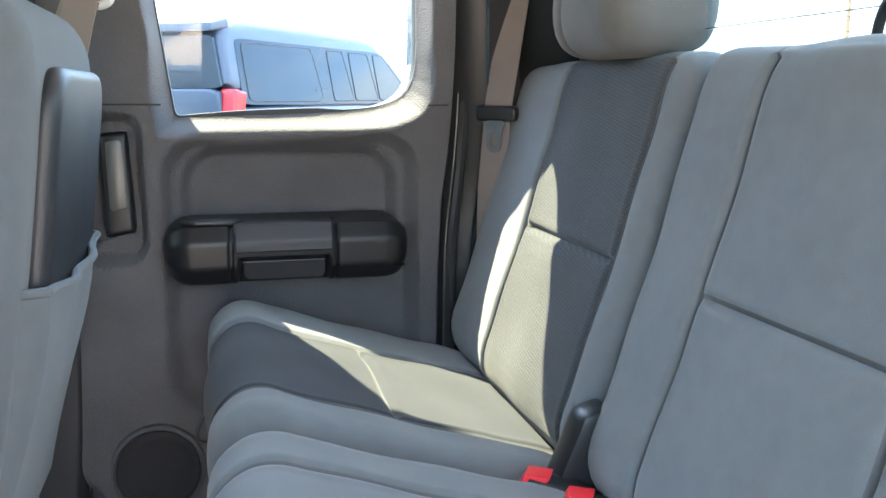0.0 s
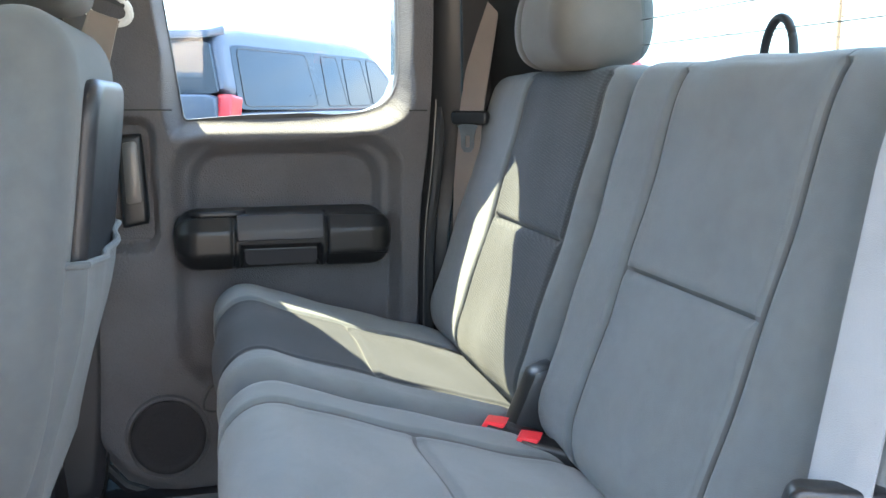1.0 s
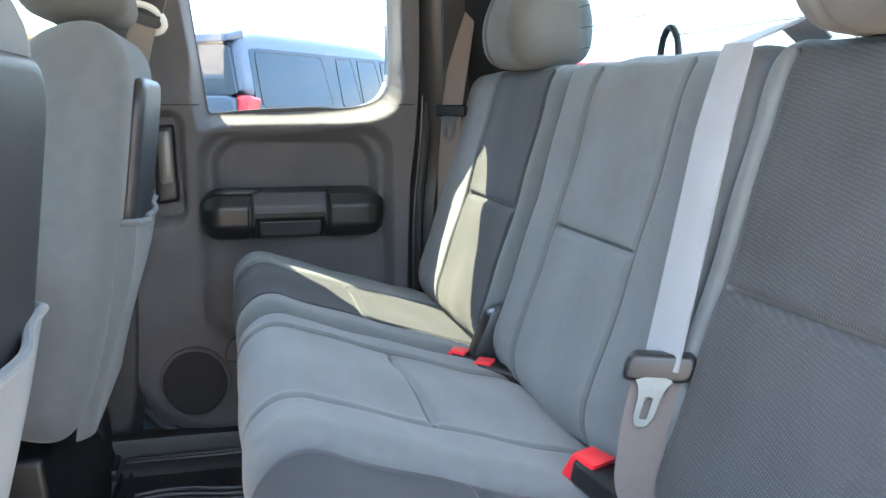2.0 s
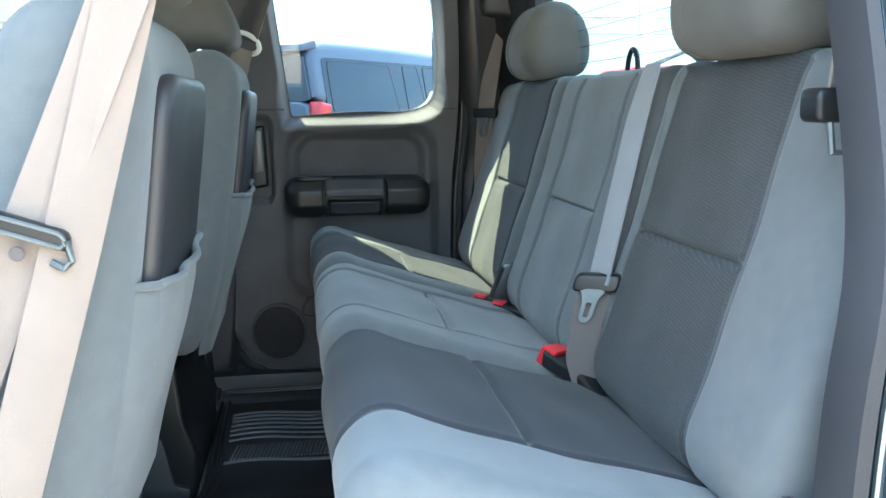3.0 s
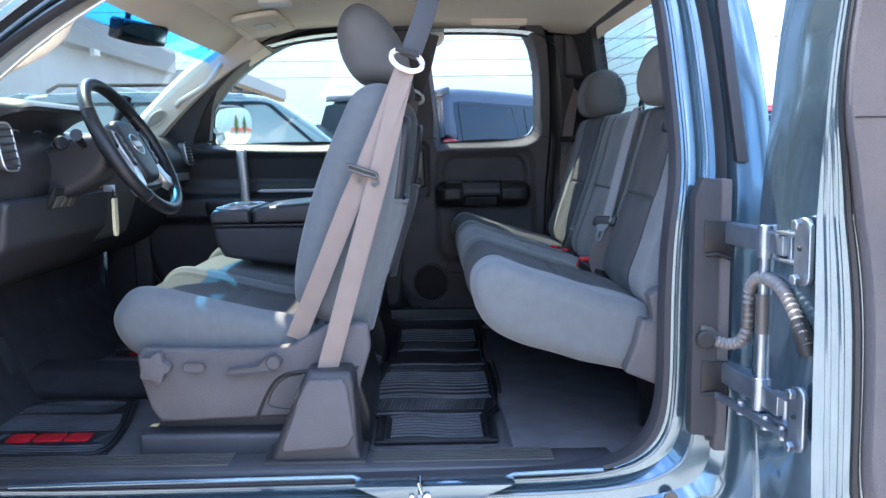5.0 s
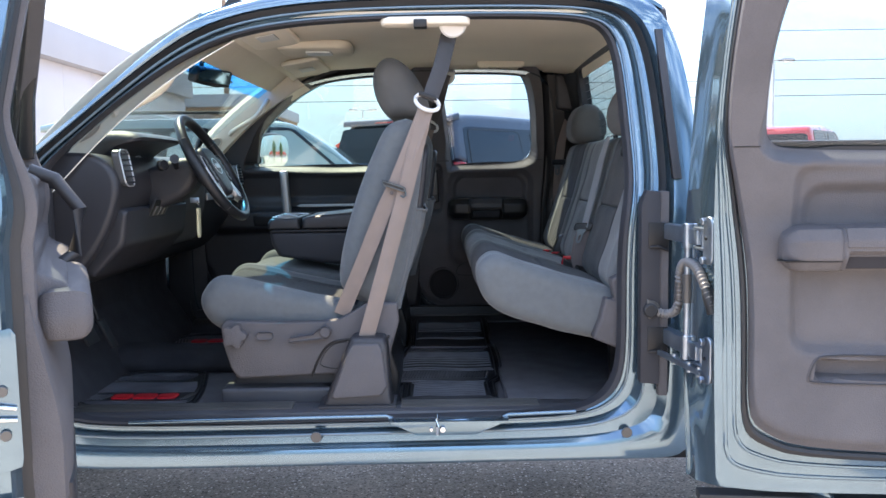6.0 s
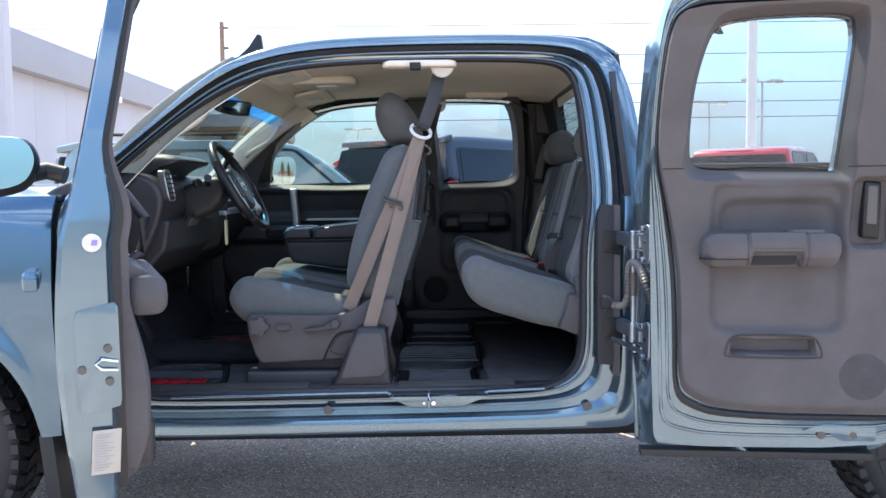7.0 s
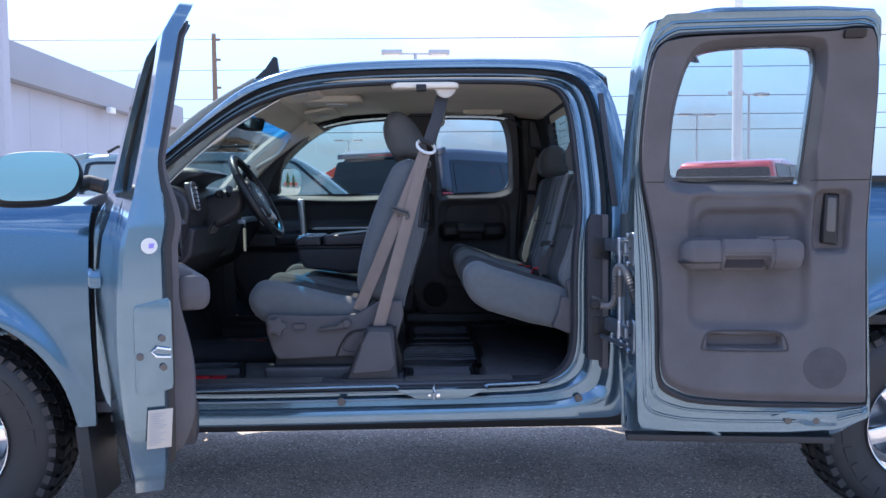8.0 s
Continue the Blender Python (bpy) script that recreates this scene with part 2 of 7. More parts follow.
def bevelled(bm, width, seg=2, angle=30.0):
    if width > 0:
        edges = [e for e in bm.edges if len(e.link_faces) == 2 and e.calc_face_angle(0.0) > radians(angle)]
        bmesh.ops.bevel(bm, geom=edges, offset=width, segments=seg, affect="EDGES", profile=0.6, clamp_overlap=True)
    return bm


def box(x0, x1, y0, y1, z0, z1, bev=0.004, F=straight, bm=None, seg=2):
    """A block with rounded edges between two corners, in the axes of F."""
    b = bmesh.new()
    v = [b.verts.new((x, y, z)) for x in (x0, x1) for y in (y0, y1) for z in (z0, z1)]
    for q in ((0, 1, 3, 2), (4, 6, 7, 5), (0, 4, 5, 1), (2, 3, 7, 6), (0, 2, 6, 4), (1, 5, 7, 3)):
        b.faces.new([v[i] for i in q])
    bmesh.ops.recalc_face_normals(b, faces=b.faces)
    bevelled(b, bev, seg)
    for w in b.verts:
        w.co = F(*w.co)
    return join(bm, b)


def join(bm, b):
    """Adds b to bm, where there is one."""
    if bm is None:
        return b
    me = bpy.data.meshes.new("tmp")
    b.to_mesh(me)
    b.free()
    bm.from_mesh(me)
    bpy.data.meshes.remove(me)
    return bm


def prism(outline, c0, c1, bev=0.004, F=straight, bm=None, seg=2):
    """An outline in (a, b), carried from c0 to c1; F takes (a, c, b)."""
    b = bmesh.new()
    lo = [b.verts.new((p[0], c0, p[1])) for p in outline]
    hi = [b.verts.new((p[0], c1, p[1])) for p in outline]
    n = len(outline)
    b.faces.new(lo)
    b.faces.new(hi)
    for i in range(n):
        b.faces.new((lo[i], lo[(i + 1) % n], hi[(i + 1) % n], hi[i]))
    bmesh.ops.recalc_face_normals(b, faces=b.faces)
    bevelled(b, bev, seg)
    for w in b.verts:
        w.co = F(*w.co)
    return join(bm, b)


def rounded(pts, times=2, closed=True):
    """Cuts the corners of a polyline."""
    for _ in range(times):
        out = []
        n = len(pts)
        for i in range(n if closed else n - 1):
            p, q = pts[i], pts[(i + 1) % n]
            out.append(tuple(a * 0.75 + b * 0.25 for a, b in zip(p, q)))
            out.append(tuple(a * 0.25 + b * 0.75 for a, b in zip(p, q)))
        pts = out if closed else [pts[0], *out, pts[-1]]
    return pts


def spaced(pts, n, closed=True):
    """The polyline in n even steps."""
    p = np.array(pts + [pts[0]] if closed else pts, dtype=float)
    d = np.r_[0, np.cumsum(np.linalg.norm(np.diff(p, axis=0), axis=1))]
    s = np.linspace(0, d[-1], n + 1)[:-1] if closed else np.linspace(0, d[-1], n)
    return [tuple(float(np.interp(t, d, p[:, k])) for k in range(p.shape[1])) for t in s]


def rrect(x0, x1, z0, z1, r, k=5):
    out = []
    for cx, cz, a0 in ((x1 - r, z1 - r, 0), (x0 + r, z1 - r, 90), (x0 + r, z0 + r, 180), (x1 - r, z0 + r, 270)):
        out += [(cx + r * math.cos(radians(a0 + 90 * i / k)), cz + r * math.sin(radians(a0 + 90 * i / k))) for i in range(k + 1)]
    return out


def crisp(pts, share=0.14):
    """Adds points beside each corner, so that rounding stays close to it."""
    out = []
    n = len(pts)
    for i in range(n):
        p, q = pts[i], pts[(i + 1) % n]
        out += [p] + [tuple(a + (b - a) * t for a, b in zip(p, q)) for t in (share, 1 - share)]
    return out


def puffy(prof, c0, c1, r, n=48, m=12, soft=2, shape=None, F=straight, which=None, bm=None, k=5):
    """A stuffed body: a closed outline in (a, b) carried from c0 to c1, with ends rounded by r.
    shape(a, b, c) pushes the skin out; which(a, b, c) names its material slot."""
    loop = np.array(spaced(rounded(crisp(list(prof)) if soft == 1 else list(prof), 2 if soft == 1 else soft), n))
    tan = np.roll(loop, -1, 0) - np.roll(loop, 1, 0)
    nor = np.c_[tan[:, 1], -tan[:, 0]]
    nor /= np.linalg.norm(nor, axis=1)[:, None]
    area = float(np.sum(loop[:, 0] * np.roll(loop[:, 1], -1) - np.roll(loop[:, 0], -1) * loop[:, 1]))
    nor *= 1 if area > 0 else -1
    r = min(r, abs(c1 - c0) * 0.49)
    cen = (loop.max(0) + loop.min(0)) / 2
    axes = np.linalg.eigh(np.cov((loop - loop.mean(0)).T))[1]
    loc = (loop - cen) @ axes
    mid2 = (loc.max(0) + loc.min(0)) / 2
    half = (loc.max(0) - loc.min(0)) / 2
    st = [(c0 + r * (1 - math.sin(i / k * math.pi / 2)), r * (1 - math.cos(i / k * math.pi / 2))) for i in range(k, 0, -1)]
    st += [(c0 + r + (c1 - c0 - 2 * r) * i / m, 0.0) for i in range(m + 1)]
    st += [(c1 - r * (1 - math.sin(i / k * math.pi / 2)), r * (1 - math.cos(i / k * math.pi / 2))) for i in range(1, k + 1)]
    b = bmesh.new()
    rings, mids = [], []
    for c, inset in st:
        row, mid = [], []
        small = ((loc - mid2) * np.maximum(1 - inset / half, 0.05) + mid2) @ axes.T + cen
        for p, q, p2 in zip(loop, nor, small):
            a2 = p2 + q * (shape(p[0], p[1], c) if shape else 0.0)
            row.append(b.verts.new(F(a2[0], c, a2[1])))
            mid.append((p[0], p[1], c))
        rings.append(row)
        mids.append(mid)
    for i in range(len(rings) - 1):
        for j in range(n):
            f = b.faces.new((rings[i][j], rings[i][(j + 1) % n], rings[i + 1][(j + 1) % n], rings[i + 1][j]))
            if which:
                f.material_index = which(*mids[i][j])
    b.faces.new(rings[0])
    b.faces.new(rings[-1])
    return join(bm, b)


def tube(path, r, n=10, bm=None, closed=False, ridge=0.0, waves=0):
    """A round bar along a path; ridge and waves give it rings."""
    b = bmesh.new()
    pts = [Vector(p) for p in path]
    m = len(pts)
    up = Vector((0.13, 0.37, 0.92)).normalized()
    rows = []
    for i, p in enumerate(pts):
        t = (pts[(i + 1) % m] - pts[i - 1]) if closed else (pts[min(i + 1, m - 1)] - pts[max(i - 1, 0)])
        t.normalize()
        a = t.cross(up)
        if a.length < 0.05:
            a = t.cross(Vector((1, 0, 0)))
        a.normalize()
        c = a.cross(t)
        rr = (r[i] if isinstance(r, (list, tuple)) else r) * (1 + ridge * math.sin(i / max(m - 1, 1) * waves * 2 * math.pi))
        rows.append([b.verts.new(p + (a * math.cos(2 * math.pi * j / n) + c * math.sin(2 * math.pi * j / n)) * rr) for j in range(n)])
    for i in range(m if closed else m - 1):
        for j in range(n):
            b.faces.new((rows[i][j], rows[i][(j + 1) % n], rows[(i + 1) % m][(j + 1) % n], rows[(i + 1) % m][j]))
    if not closed:
        b.faces.new(rows[0])
        b.faces.new(rows[-1])
    return join(bm, b)


def band(path, wide, w, th=0.0022, steps=24, bm=None, bow=0.0):
    """A strap of width w along a path; wide(i) or one vector tells its breadth."""
    pts = spaced([tuple(p) for p in path], steps, closed=False)
    b = bmesh.new()
    rows = []
    for i, p in enumerate(pts):
        p = Vector(p)
        t = (Vector(pts[min(i + 1, steps - 1)]) - Vector(pts[max(i - 1, 0)])).normalized()
        a = Vector(wide(i / (steps - 1)) if callable(wide) else wide)
        a = (a - t * a.dot(t)).normalized()
        nrm = a.cross(t)
        ring = []
        for x, y in ((-1, -1), (-0.9, -1.5), (0, -1.0), (0.9, -1.5), (1, -1), (1, 1), (0.9, 1.5), (0, 1.0), (-0.9, 1.5), (-1, 1)):
            ring.append(b.verts.new(p + a * (x * w / 2) + nrm * (y * th / 2 + bow * (1 - x * x))))
        rows.append(ring)
    for i in range(steps - 1):
        for j in range(10):
            b.faces.new((rows[i][j], rows[i][(j + 1) % 10], rows[i + 1][(j + 1) % 10], rows[i + 1][j]))
    b.faces.new(rows[0])
    b.faces.new(rows[-1])
    return join(bm, b)


def rings(loops, bm=None, cap=False):
    """A skin through closed loops of equal count."""
    b = bmesh.new()
    vs = [[b.verts.new(p) for p in lp] for lp in loops]
    n = len(vs[0])
    for a, c in zip(vs, vs[1:]):
        for j in range(n):
            b.faces.new((a[j], a[(j + 1) % n], c[(j + 1) % n], c[j]))
    if cap:
        b.faces.new(vs[0])
        b.faces.new(vs[-1])
    return join(bm, b)


def sheet(grid, bm=None, th=0.0, way=(0, 0, 1)):
    """A skin through rows of points, thickened by th along way."""
    b = bmesh.new()
    w = Vector(way) * th
    top = [[b.verts.new(p) for p in row] for row in grid]
    h, k = len(top), len(top[0])
    for i in range(h - 1):
        for j in range(k - 1):
            b.faces.new((top[i][j], top[i][j + 1], top[i + 1][j + 1], top[i + 1][j]))
    if th:
        bot = [[b.verts.new(Vector(p) + w) for p in row] for row in grid]
        for i in range(h - 1):
            for j in range(k - 1):
                b.faces.new((bot[i][j], bot[i + 1][j], bot[i + 1][j + 1], bot[i][j + 1]))
        for i in range(h - 1):
            for j in (0, k - 1):
                b.faces.new((top[i][j], top[i + 1][j], bot[i + 1][j], bot[i][j]))
        for j in range(k - 1):
            for i in (0, h - 1):
                b.faces.new((top[i][j], top[i][j + 1], bot[i][j + 1], bot[i][j]))
    return join(bm, b)


def disc(c, axis, r, th, n=24, bev=0.0, bm=None, inner=0.0):
    """A round plate or ring round an axis."""
    ax = Vector(axis).normalized()
    a = ax.orthogonal().normalized()
    e = ax.cross(a)
    c = Vector(c)

    def lp(rr, h):
        return [c + ax * h + (a * math.cos(2 * math.pi * i / n) + e * math.sin(2 * math.pi * i / n)) * rr for i in range(n)]
    if inner:
        return rings([lp(inner, 0), lp(r - bev, 0), lp(r, bev), lp(r, th - bev), lp(r - bev, th), lp(inner + bev, th), lp(inner, th - bev), lp(inner, 0)], bm)
    return rings([lp(max(r - bev, 1e-4), 0), lp(r, bev), lp(r, th - bev), lp(max(r - bev, 1e-4), th)], bm, cap=True)


def slotted(outer, hole, th, F, bm=None):
    """A flat plate with a hole; both outlines are brought to the same count."""
    a, c = spaced(outer, 48), spaced(hole, 48)
    k = min(range(48), key=lambda i: (c[i][0] - a[0][0]) ** 2 + (c[i][1] - a[0][1]) ** 2)
    c = c[k:] + c[:k]
    return rings([[F(p[0], 0.0, p[1]) for p in a], [F(p[0], th, p[1]) for p in a], [F(p[0], th, p[1]) for p in c], [F(p[0], 0.0, p[1]) for p in c], [F(p[0], 0.0, p[1]) for p in a]], bm)


def scoop(x, z, x0, x1, z0, z1, r, s):
    """1 inside a rectangle with round corners, falling to 0 over s towards its edge."""
    qx, qz = abs(x - (x0 + x1) / 2) - (x1 - x0) / 2 + r, abs(z - (z0 + z1) / 2) - (z1 - z0) / 2 + r
    d = math.hypot(max(qx, 0), max(qz, 0)) + min(max(qx, qz), 0) - r
    return step(-d, 0, s)


def step(x, a, b):
    t = min(max((x - a) / (b - a), 0.0), 1.0)
    return t * t * (3 - 2 * t)


def dent(x, z, x0, x1, z0, z1, s):
    """1 inside a rectangle, falling to 0 over s at its edges."""
    return step(x, x0, x0 + s) * step(-x, -x1, -x1 + s) * step(z, z0, z0 + s) * step(-z, -z1, -z1 + s)


YC = 0.97


def mirror(p):
    return (p[0], 2 * YC - p[1], p[2])


def side(z):
    """How far in the cab's flank stands at height z."""
    return 0.02 if z < 1.2 else 0.02 + (z - 1.2) * 0.20 + max(z - 1.75, 0) * 0.35


# ---- ground ----
def make_ground():
    b = bmesh.new()
    xs = [-900, -200, -60, -20, -8, -3, 0, 1, 2, 4, 8, 20, 60, 200, 900]
    sheet([[(x, y, 0.0) for x in xs] for y in xs], b)
    return tagged(part("ground", b, ASPHALT), "dark worn asphalt of a dealer's parking lot", "asphalt", kind="structure")


make_ground()


# ---- the pickup ----
truck = thing("pickup_truck", (0.5, YC, 0.0), "steel blue extended-cab pickup with both driver-side doors open", "pickup truck")

# the door opening and the outline of the cab's flank, as pairs
OPENING = [(-0.79, 0.60), (-0.52, 0.578), (0.24, 0.587), (0.74, 0.590), (0.845, 0.612), (0.901, 0.65), (0.934, 0.71), (0.941, 0.82), (0.938, 0.99), (0.944, 1.16),
           (0.968, 1.27), (0.957, 1.425), (0.942, 1.646), (0.917, 1.724), (0.863, 1.765), (0.697, 1.775), (0.476, 1.777), (0.211, 1.774), (-0.052, 1.76),
           (-0.249, 1.717), (-0.40, 1.635), (-0.55, 1.522), (-0.66, 1.425), (-0.78, 1.32), (-0.80, 1.15), (-0.80, 0.75)]
FLANK = [(-0.88, 0.455), (-0.52, 0.453), (0.24, 0.457), (0.78, 0.461), (0.95, 0.462), (1.06, 0.464), (1.15, 0.468), (1.16, 0.75), (1.16, 0.99), (1.16, 1.16),
         (1.16, 1.29), (1.155, 1.44), (1.125, 1.65), (1.075, 1.78), (1.0, 1.853), (0.76, 1.871), (0.48, 1.872), (0.20, 1.868), (-0.09, 1.852),
         (-0.29, 1.79), (-0.44, 1.68), (-0.60, 1.53), (-0.73, 1.42), (-0.88, 1.305), (-0.89, 1.15), (-0.89, 0.75)]


def pair_loops():
    """Opening and flank brought to the same count, pair by pair."""
    a, c = [], []
    n = len(OPENING)
    for i in range(n):
        for t in (0, 0.25, 0.5, 0.75):
            j = (i + 1) % n
            a.append(tuple(OPENING[i][q] * (1 - t) + OPENING[j][q] * t for q in (0, 1)))
            c.append(tuple(FLANK[i][q] * (1 - t) + FLANK[j][q] * t for q in (0, 1)))
    for _ in range(6):
        for lst in (a, c):
            n2 = len(lst)
            lst[:] = [tuple(lst[i][q] * 0.5 + (lst[i - 1][q] + lst[(i + 1) % n2][q]) * 0.25 for q in (0, 1)) for i in range(n2)]
    return a, c


LOOP_IN, LOOP_OUT = pair_loops()


def flank_loop(f, dy, flip):
    lp = []
    for p, q in zip(LOOP_IN, LOOP_OUT):
        x, z = p[0] + (q[0] - p[0]) * f, p[1] + (q[1] - p[1]) * f
        y = side(z) + dy
        lp.append((x, 2 * YC - y, z) if flip else (x, y, z))
    return lp


def make_flank(flip, name, label):
    steps = ((0.12, 0.125), (0.03, 0.10), (0.0, 0.062), (0.10, 0.052), (0.22, 0.052), (0.30, 0.030), (0.50, 0.026), (0.60, 0.004), (0.70, 0.0), (0.92, 0.0), (0.985, 0.006), (1.0, 0.02), (1.0, 0.10))
    b = rings([flank_loop(f, d, flip) for f, d in steps])
    ob = part(name, b, JAMB, truck, label, sharp=30)
    seal = rings([[(x, y, z) for x, y, z in flank_loop(f, d, flip)] for f, d in ((-0.04, 0.085), (-0.05, 0.060), (-0.02, 0.038), (0.03, 0.034), (0.055, 0.048), (0.03, 0.08), (-0.04, 0.085))])
    part("door_seal", seal, PLATE, ob, "dull grey rubber door seal")
    rim = tube(flank_loop(0.105, 0.045, flip), 0.0045, 8, closed=True)
    part("flange_edge", rim, EDGE, ob, "painted flange edge beside the seal, its highlight in the colour")
    rim = tube(flank_loop(0.305, 0.024, flip), 0.004, 8, closed=True)
    part("flange_edge", rim, EDGE, ob, "painted flange edge beside the seal, its highlight in the colour")

    def upper(f, wide, d):
        lp = []
        for p, q in zip(LOOP_IN, LOOP_OUT):
            g = f + wide * step(p[1], 1.25, 1.5) * step(-p[0], -0.90, -0.75)
            x, z = p[0] + (q[0] - p[0]) * g, p[1] + (q[1] - p[1]) * g
            d2 = d + 0.10 * (1 - step(p[1], 0.66, 0.80))
            lp.append((x, 2 * YC - side(z) - d2 if flip else side(z) + d2, z))
        return lp
    line = rings([upper(f, w, d) for f, w, d in ((0.40, -0.06, 0.050), (0.405, -0.05, 0.018), (0.475, 0.03, -0.002), (0.48, 0.035, 0.028))])
    part("drip_seal", line, RUBBER, ob, "thin black rubber drip seal")
    return ob


flank_left = make_flank(False, "cab_side_frame", "blue-painted door frame of the open driver side")
make_flank(True, "cab_side_frame", "blue-painted door frame behind the closed passenger doors")

# roof skin and headliner
ROOF = spaced([(-0.30, 1.785), (-0.19, 1.825), (-0.07, 1.850), (0.10, 1.864), (0.30, 1.869), (0.60, 1.873), (0.85, 1.868), (1.0, 1.853), (1.075, 1.80)], 26, closed=False)


def make_roof():
    g = []
    for x, z in ROOF:
        e = side(z) + 0.012
        row = []
        for i in range(25):
            t = i / 24
            y = e + (2 * YC - 2 * e) * t
            row.append((x, y, z + 0.045 * (1 - (2 * t - 1) ** 2) - 0.002))
        g.append(row)
    roof = part("roof", sheet(g, th=-0.012), PAINT, truck, "blue metallic painted roof skin")
    g = []
    for x, z in [(-0.27, 1.745), (-0.22, 1.772), (-0.10, 1.793), (0.1, 1.803), (0.5, 1.806), (0.9, 1.802), (1.02, 1.79), (1.06, 1.76), (1.075, 1.72)]:
        row = []
        for i in range(33):
            t = i / 32
            y = 0.195 + (2 * YC - 0.39) * t
            drop = 0.020 * (step(0.10 - t, 0, 0.10) ** 2 + step(t - 0.90, 0, 0.10) ** 2)
            row.append((x, y, z + 0.012 * (1 - (2 * t - 1) ** 2) - drop))
        g.append(row)
    part("headliner", sheet(g, th=0.01), HEADLINER, truck, "beige cloth headliner")
    # shark-fin aerial
    fin = prism([(-0.30, 0.0), (-0.13, 0.0), (-0.145, 0.03), (-0.155, 0.075), (-0.175, 0.078), (-0.22, 0.04)], YC - 0.018, YC + 0.018, 0.006, F=lambda a, c, b: (a * 0.8 - 0.155, c - 0.33, b * 1.4 + 1.845))
    part("roof_fin", fin, BLACK, truck, "black shark-fin roof aerial")


make_roof()


# windscreen and rear window
def make_screens():
    g, blue = [], []
    for j in range(13):
        t = j / 12
        row = []
        for i in range(17):
            s = i / 16
            bow = 1 - (2 * s - 1) ** 2
            lo = Vector((-0.86 - 0.20 * bow, 0.09 + (2 * YC - 0.18) * s, 1.30))
            hi = Vector((-0.275 - 0.05 * bow, 0.17 + (2 * YC - 0.34) * s, 1.785 + 0.035 * bow))
            row.append(tuple(lo.lerp(hi, t)))
        g.append(row)
    part("windscreen", sheet(g[:10], th=0.005, way=(0.6, 0, -0.8)), GLASS, truck, "clear laminated windscreen")
    part("shade_band", sheet(g[9:11], th=0.005, way=(0.6, 0, -0.8)), BLUE_BAND, truck, "blue tinted sun band of the windscreen")
    part("roof_header", sheet(g[10:], th=0.005, way=(0.6, 0, -0.8)), PAINT, truck, "painted header above the windscreen")
    part("header_trim", sheet([[(p[0] + 0.006, p[1], p[2] - 0.010) for p in row] for row in g[10:]], th=0.004, way=(0.6, 0, -0.8)), HEADLINER, truck, "beige trim over the windscreen")
    # back wall round the rear window
    win = rrect(0.40, 1.54, 1.40, 1.765, 0.06)
    win = spaced(win, 96)
    out = []
    for y, z in win:
        a = math.atan2(z - 1.58, (y - YC) * 0.6)
        c, s = math.cos(a), math.sin(a)
        k = min((0.80 - 0.02) / max(abs(c), 1e-6) * 0.6, (0.245 if s > 0 else 0.98) / max(abs(s), 1e-6))
        out.append((min(max(YC + c / 0.6 * k, 0.12), 2 * YC - 0.12), min(max(1.58 + s * k, 0.60), 1.80)))

    def xb(z):
        return 1.165 - max(z - 1.3, 0) * 0.15
    lps = [[(xb(z) - 0.045 - d, y, z) for y, z in lp] for lp, d in ((win, -0.03), (win, 0.0))]
    lps += [[(xb(z) - 0.045, y, z) for y, z in out], [(xb(z), y, z) for y, z in out], [(xb(z), y, z) for y, z in win], [(xb(z) - 0.015, y, z) for y, z in win]]
    back = part("cab_back_wall", rings(lps), [TRIM_DARK], truck, "charcoal back wall of the cab with the rear window opening")
    pane = bmesh.new()
    for d in (0.0, 0.004):
        pane.faces.new([pane.verts.new((xb(z) - 0.022 + d, y, z)) for y, z in win])
    part("rear_window", pane, TINTED, truck, "tinted rear window with fine heating lines")
    for i in range(10):
        z = 1.425 + i * 0.034
        part("heating_line", box(xb(z) - 0.0245, xb(z) - 0.0230, 0.43, 1.51, z, z + 0.0011, 0), GUNMETAL, back)


make_screens()


# floor, sills and tunnel
def make_floor():
    b = box(-0.95, 1.15, 0.10, 1.84, 0.50, 0.545, 0.01)
    fl = part("cab_floor", b, CARPET, truck, "black carpeted cab floor")
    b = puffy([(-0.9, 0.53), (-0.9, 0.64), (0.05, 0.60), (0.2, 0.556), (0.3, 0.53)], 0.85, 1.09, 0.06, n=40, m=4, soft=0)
    part("tunnel", b, CARPET_SHADED, fl, "black carpeted transmission tunnel")
    b = box(0.62, 1.14, 0.17, 1.77, 0.54, 0.575, 0.015)
    part("rear_step", b, CARPET, fl, "dusty black carpet under the rear seat")
    for flip in (False, True):
        F = (lambda x, y, z: mirror((x, y, z))) if flip else straight
        b = prism([(0.086, 0.585), (0.090, 0.600), (0.108, 0.606), (0.20, 0.600), (0.23, 0.585), (0.235, 0.54), (0.086, 0.54)], -0.80, 0.84, 0.004, F=lambda a, c, z: F(c, a, z))
        sill = part("sill_plate", b, SILL, truck, "scuffed dark plastic sill plate")
        # ribs in a paler colour than the plate, standing for the shine along them
        b = bmesh.new()
        for x0, x1 in ((-0.72, -0.05), (0.28, 0.70)):
            for i in range(5):
                box(x0, x1, 0.112 + i * 0.017, 0.120 + i * 0.017, 0.604, 0.6085, 0.001, F=F, bm=b)
        part("sill_ribs", b, GUNMETAL, sill)
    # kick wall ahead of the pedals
    part("firewall", box(-1.0, -0.95, 0.10, 1.84, 0.52, 1.28, 0.01), CARPET_SHADED, truck, "black carpeted firewall")
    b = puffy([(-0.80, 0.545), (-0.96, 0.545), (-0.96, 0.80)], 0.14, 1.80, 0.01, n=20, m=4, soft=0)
    part("toe_board", b, CARPET_SHADED, fl)


make_floor()


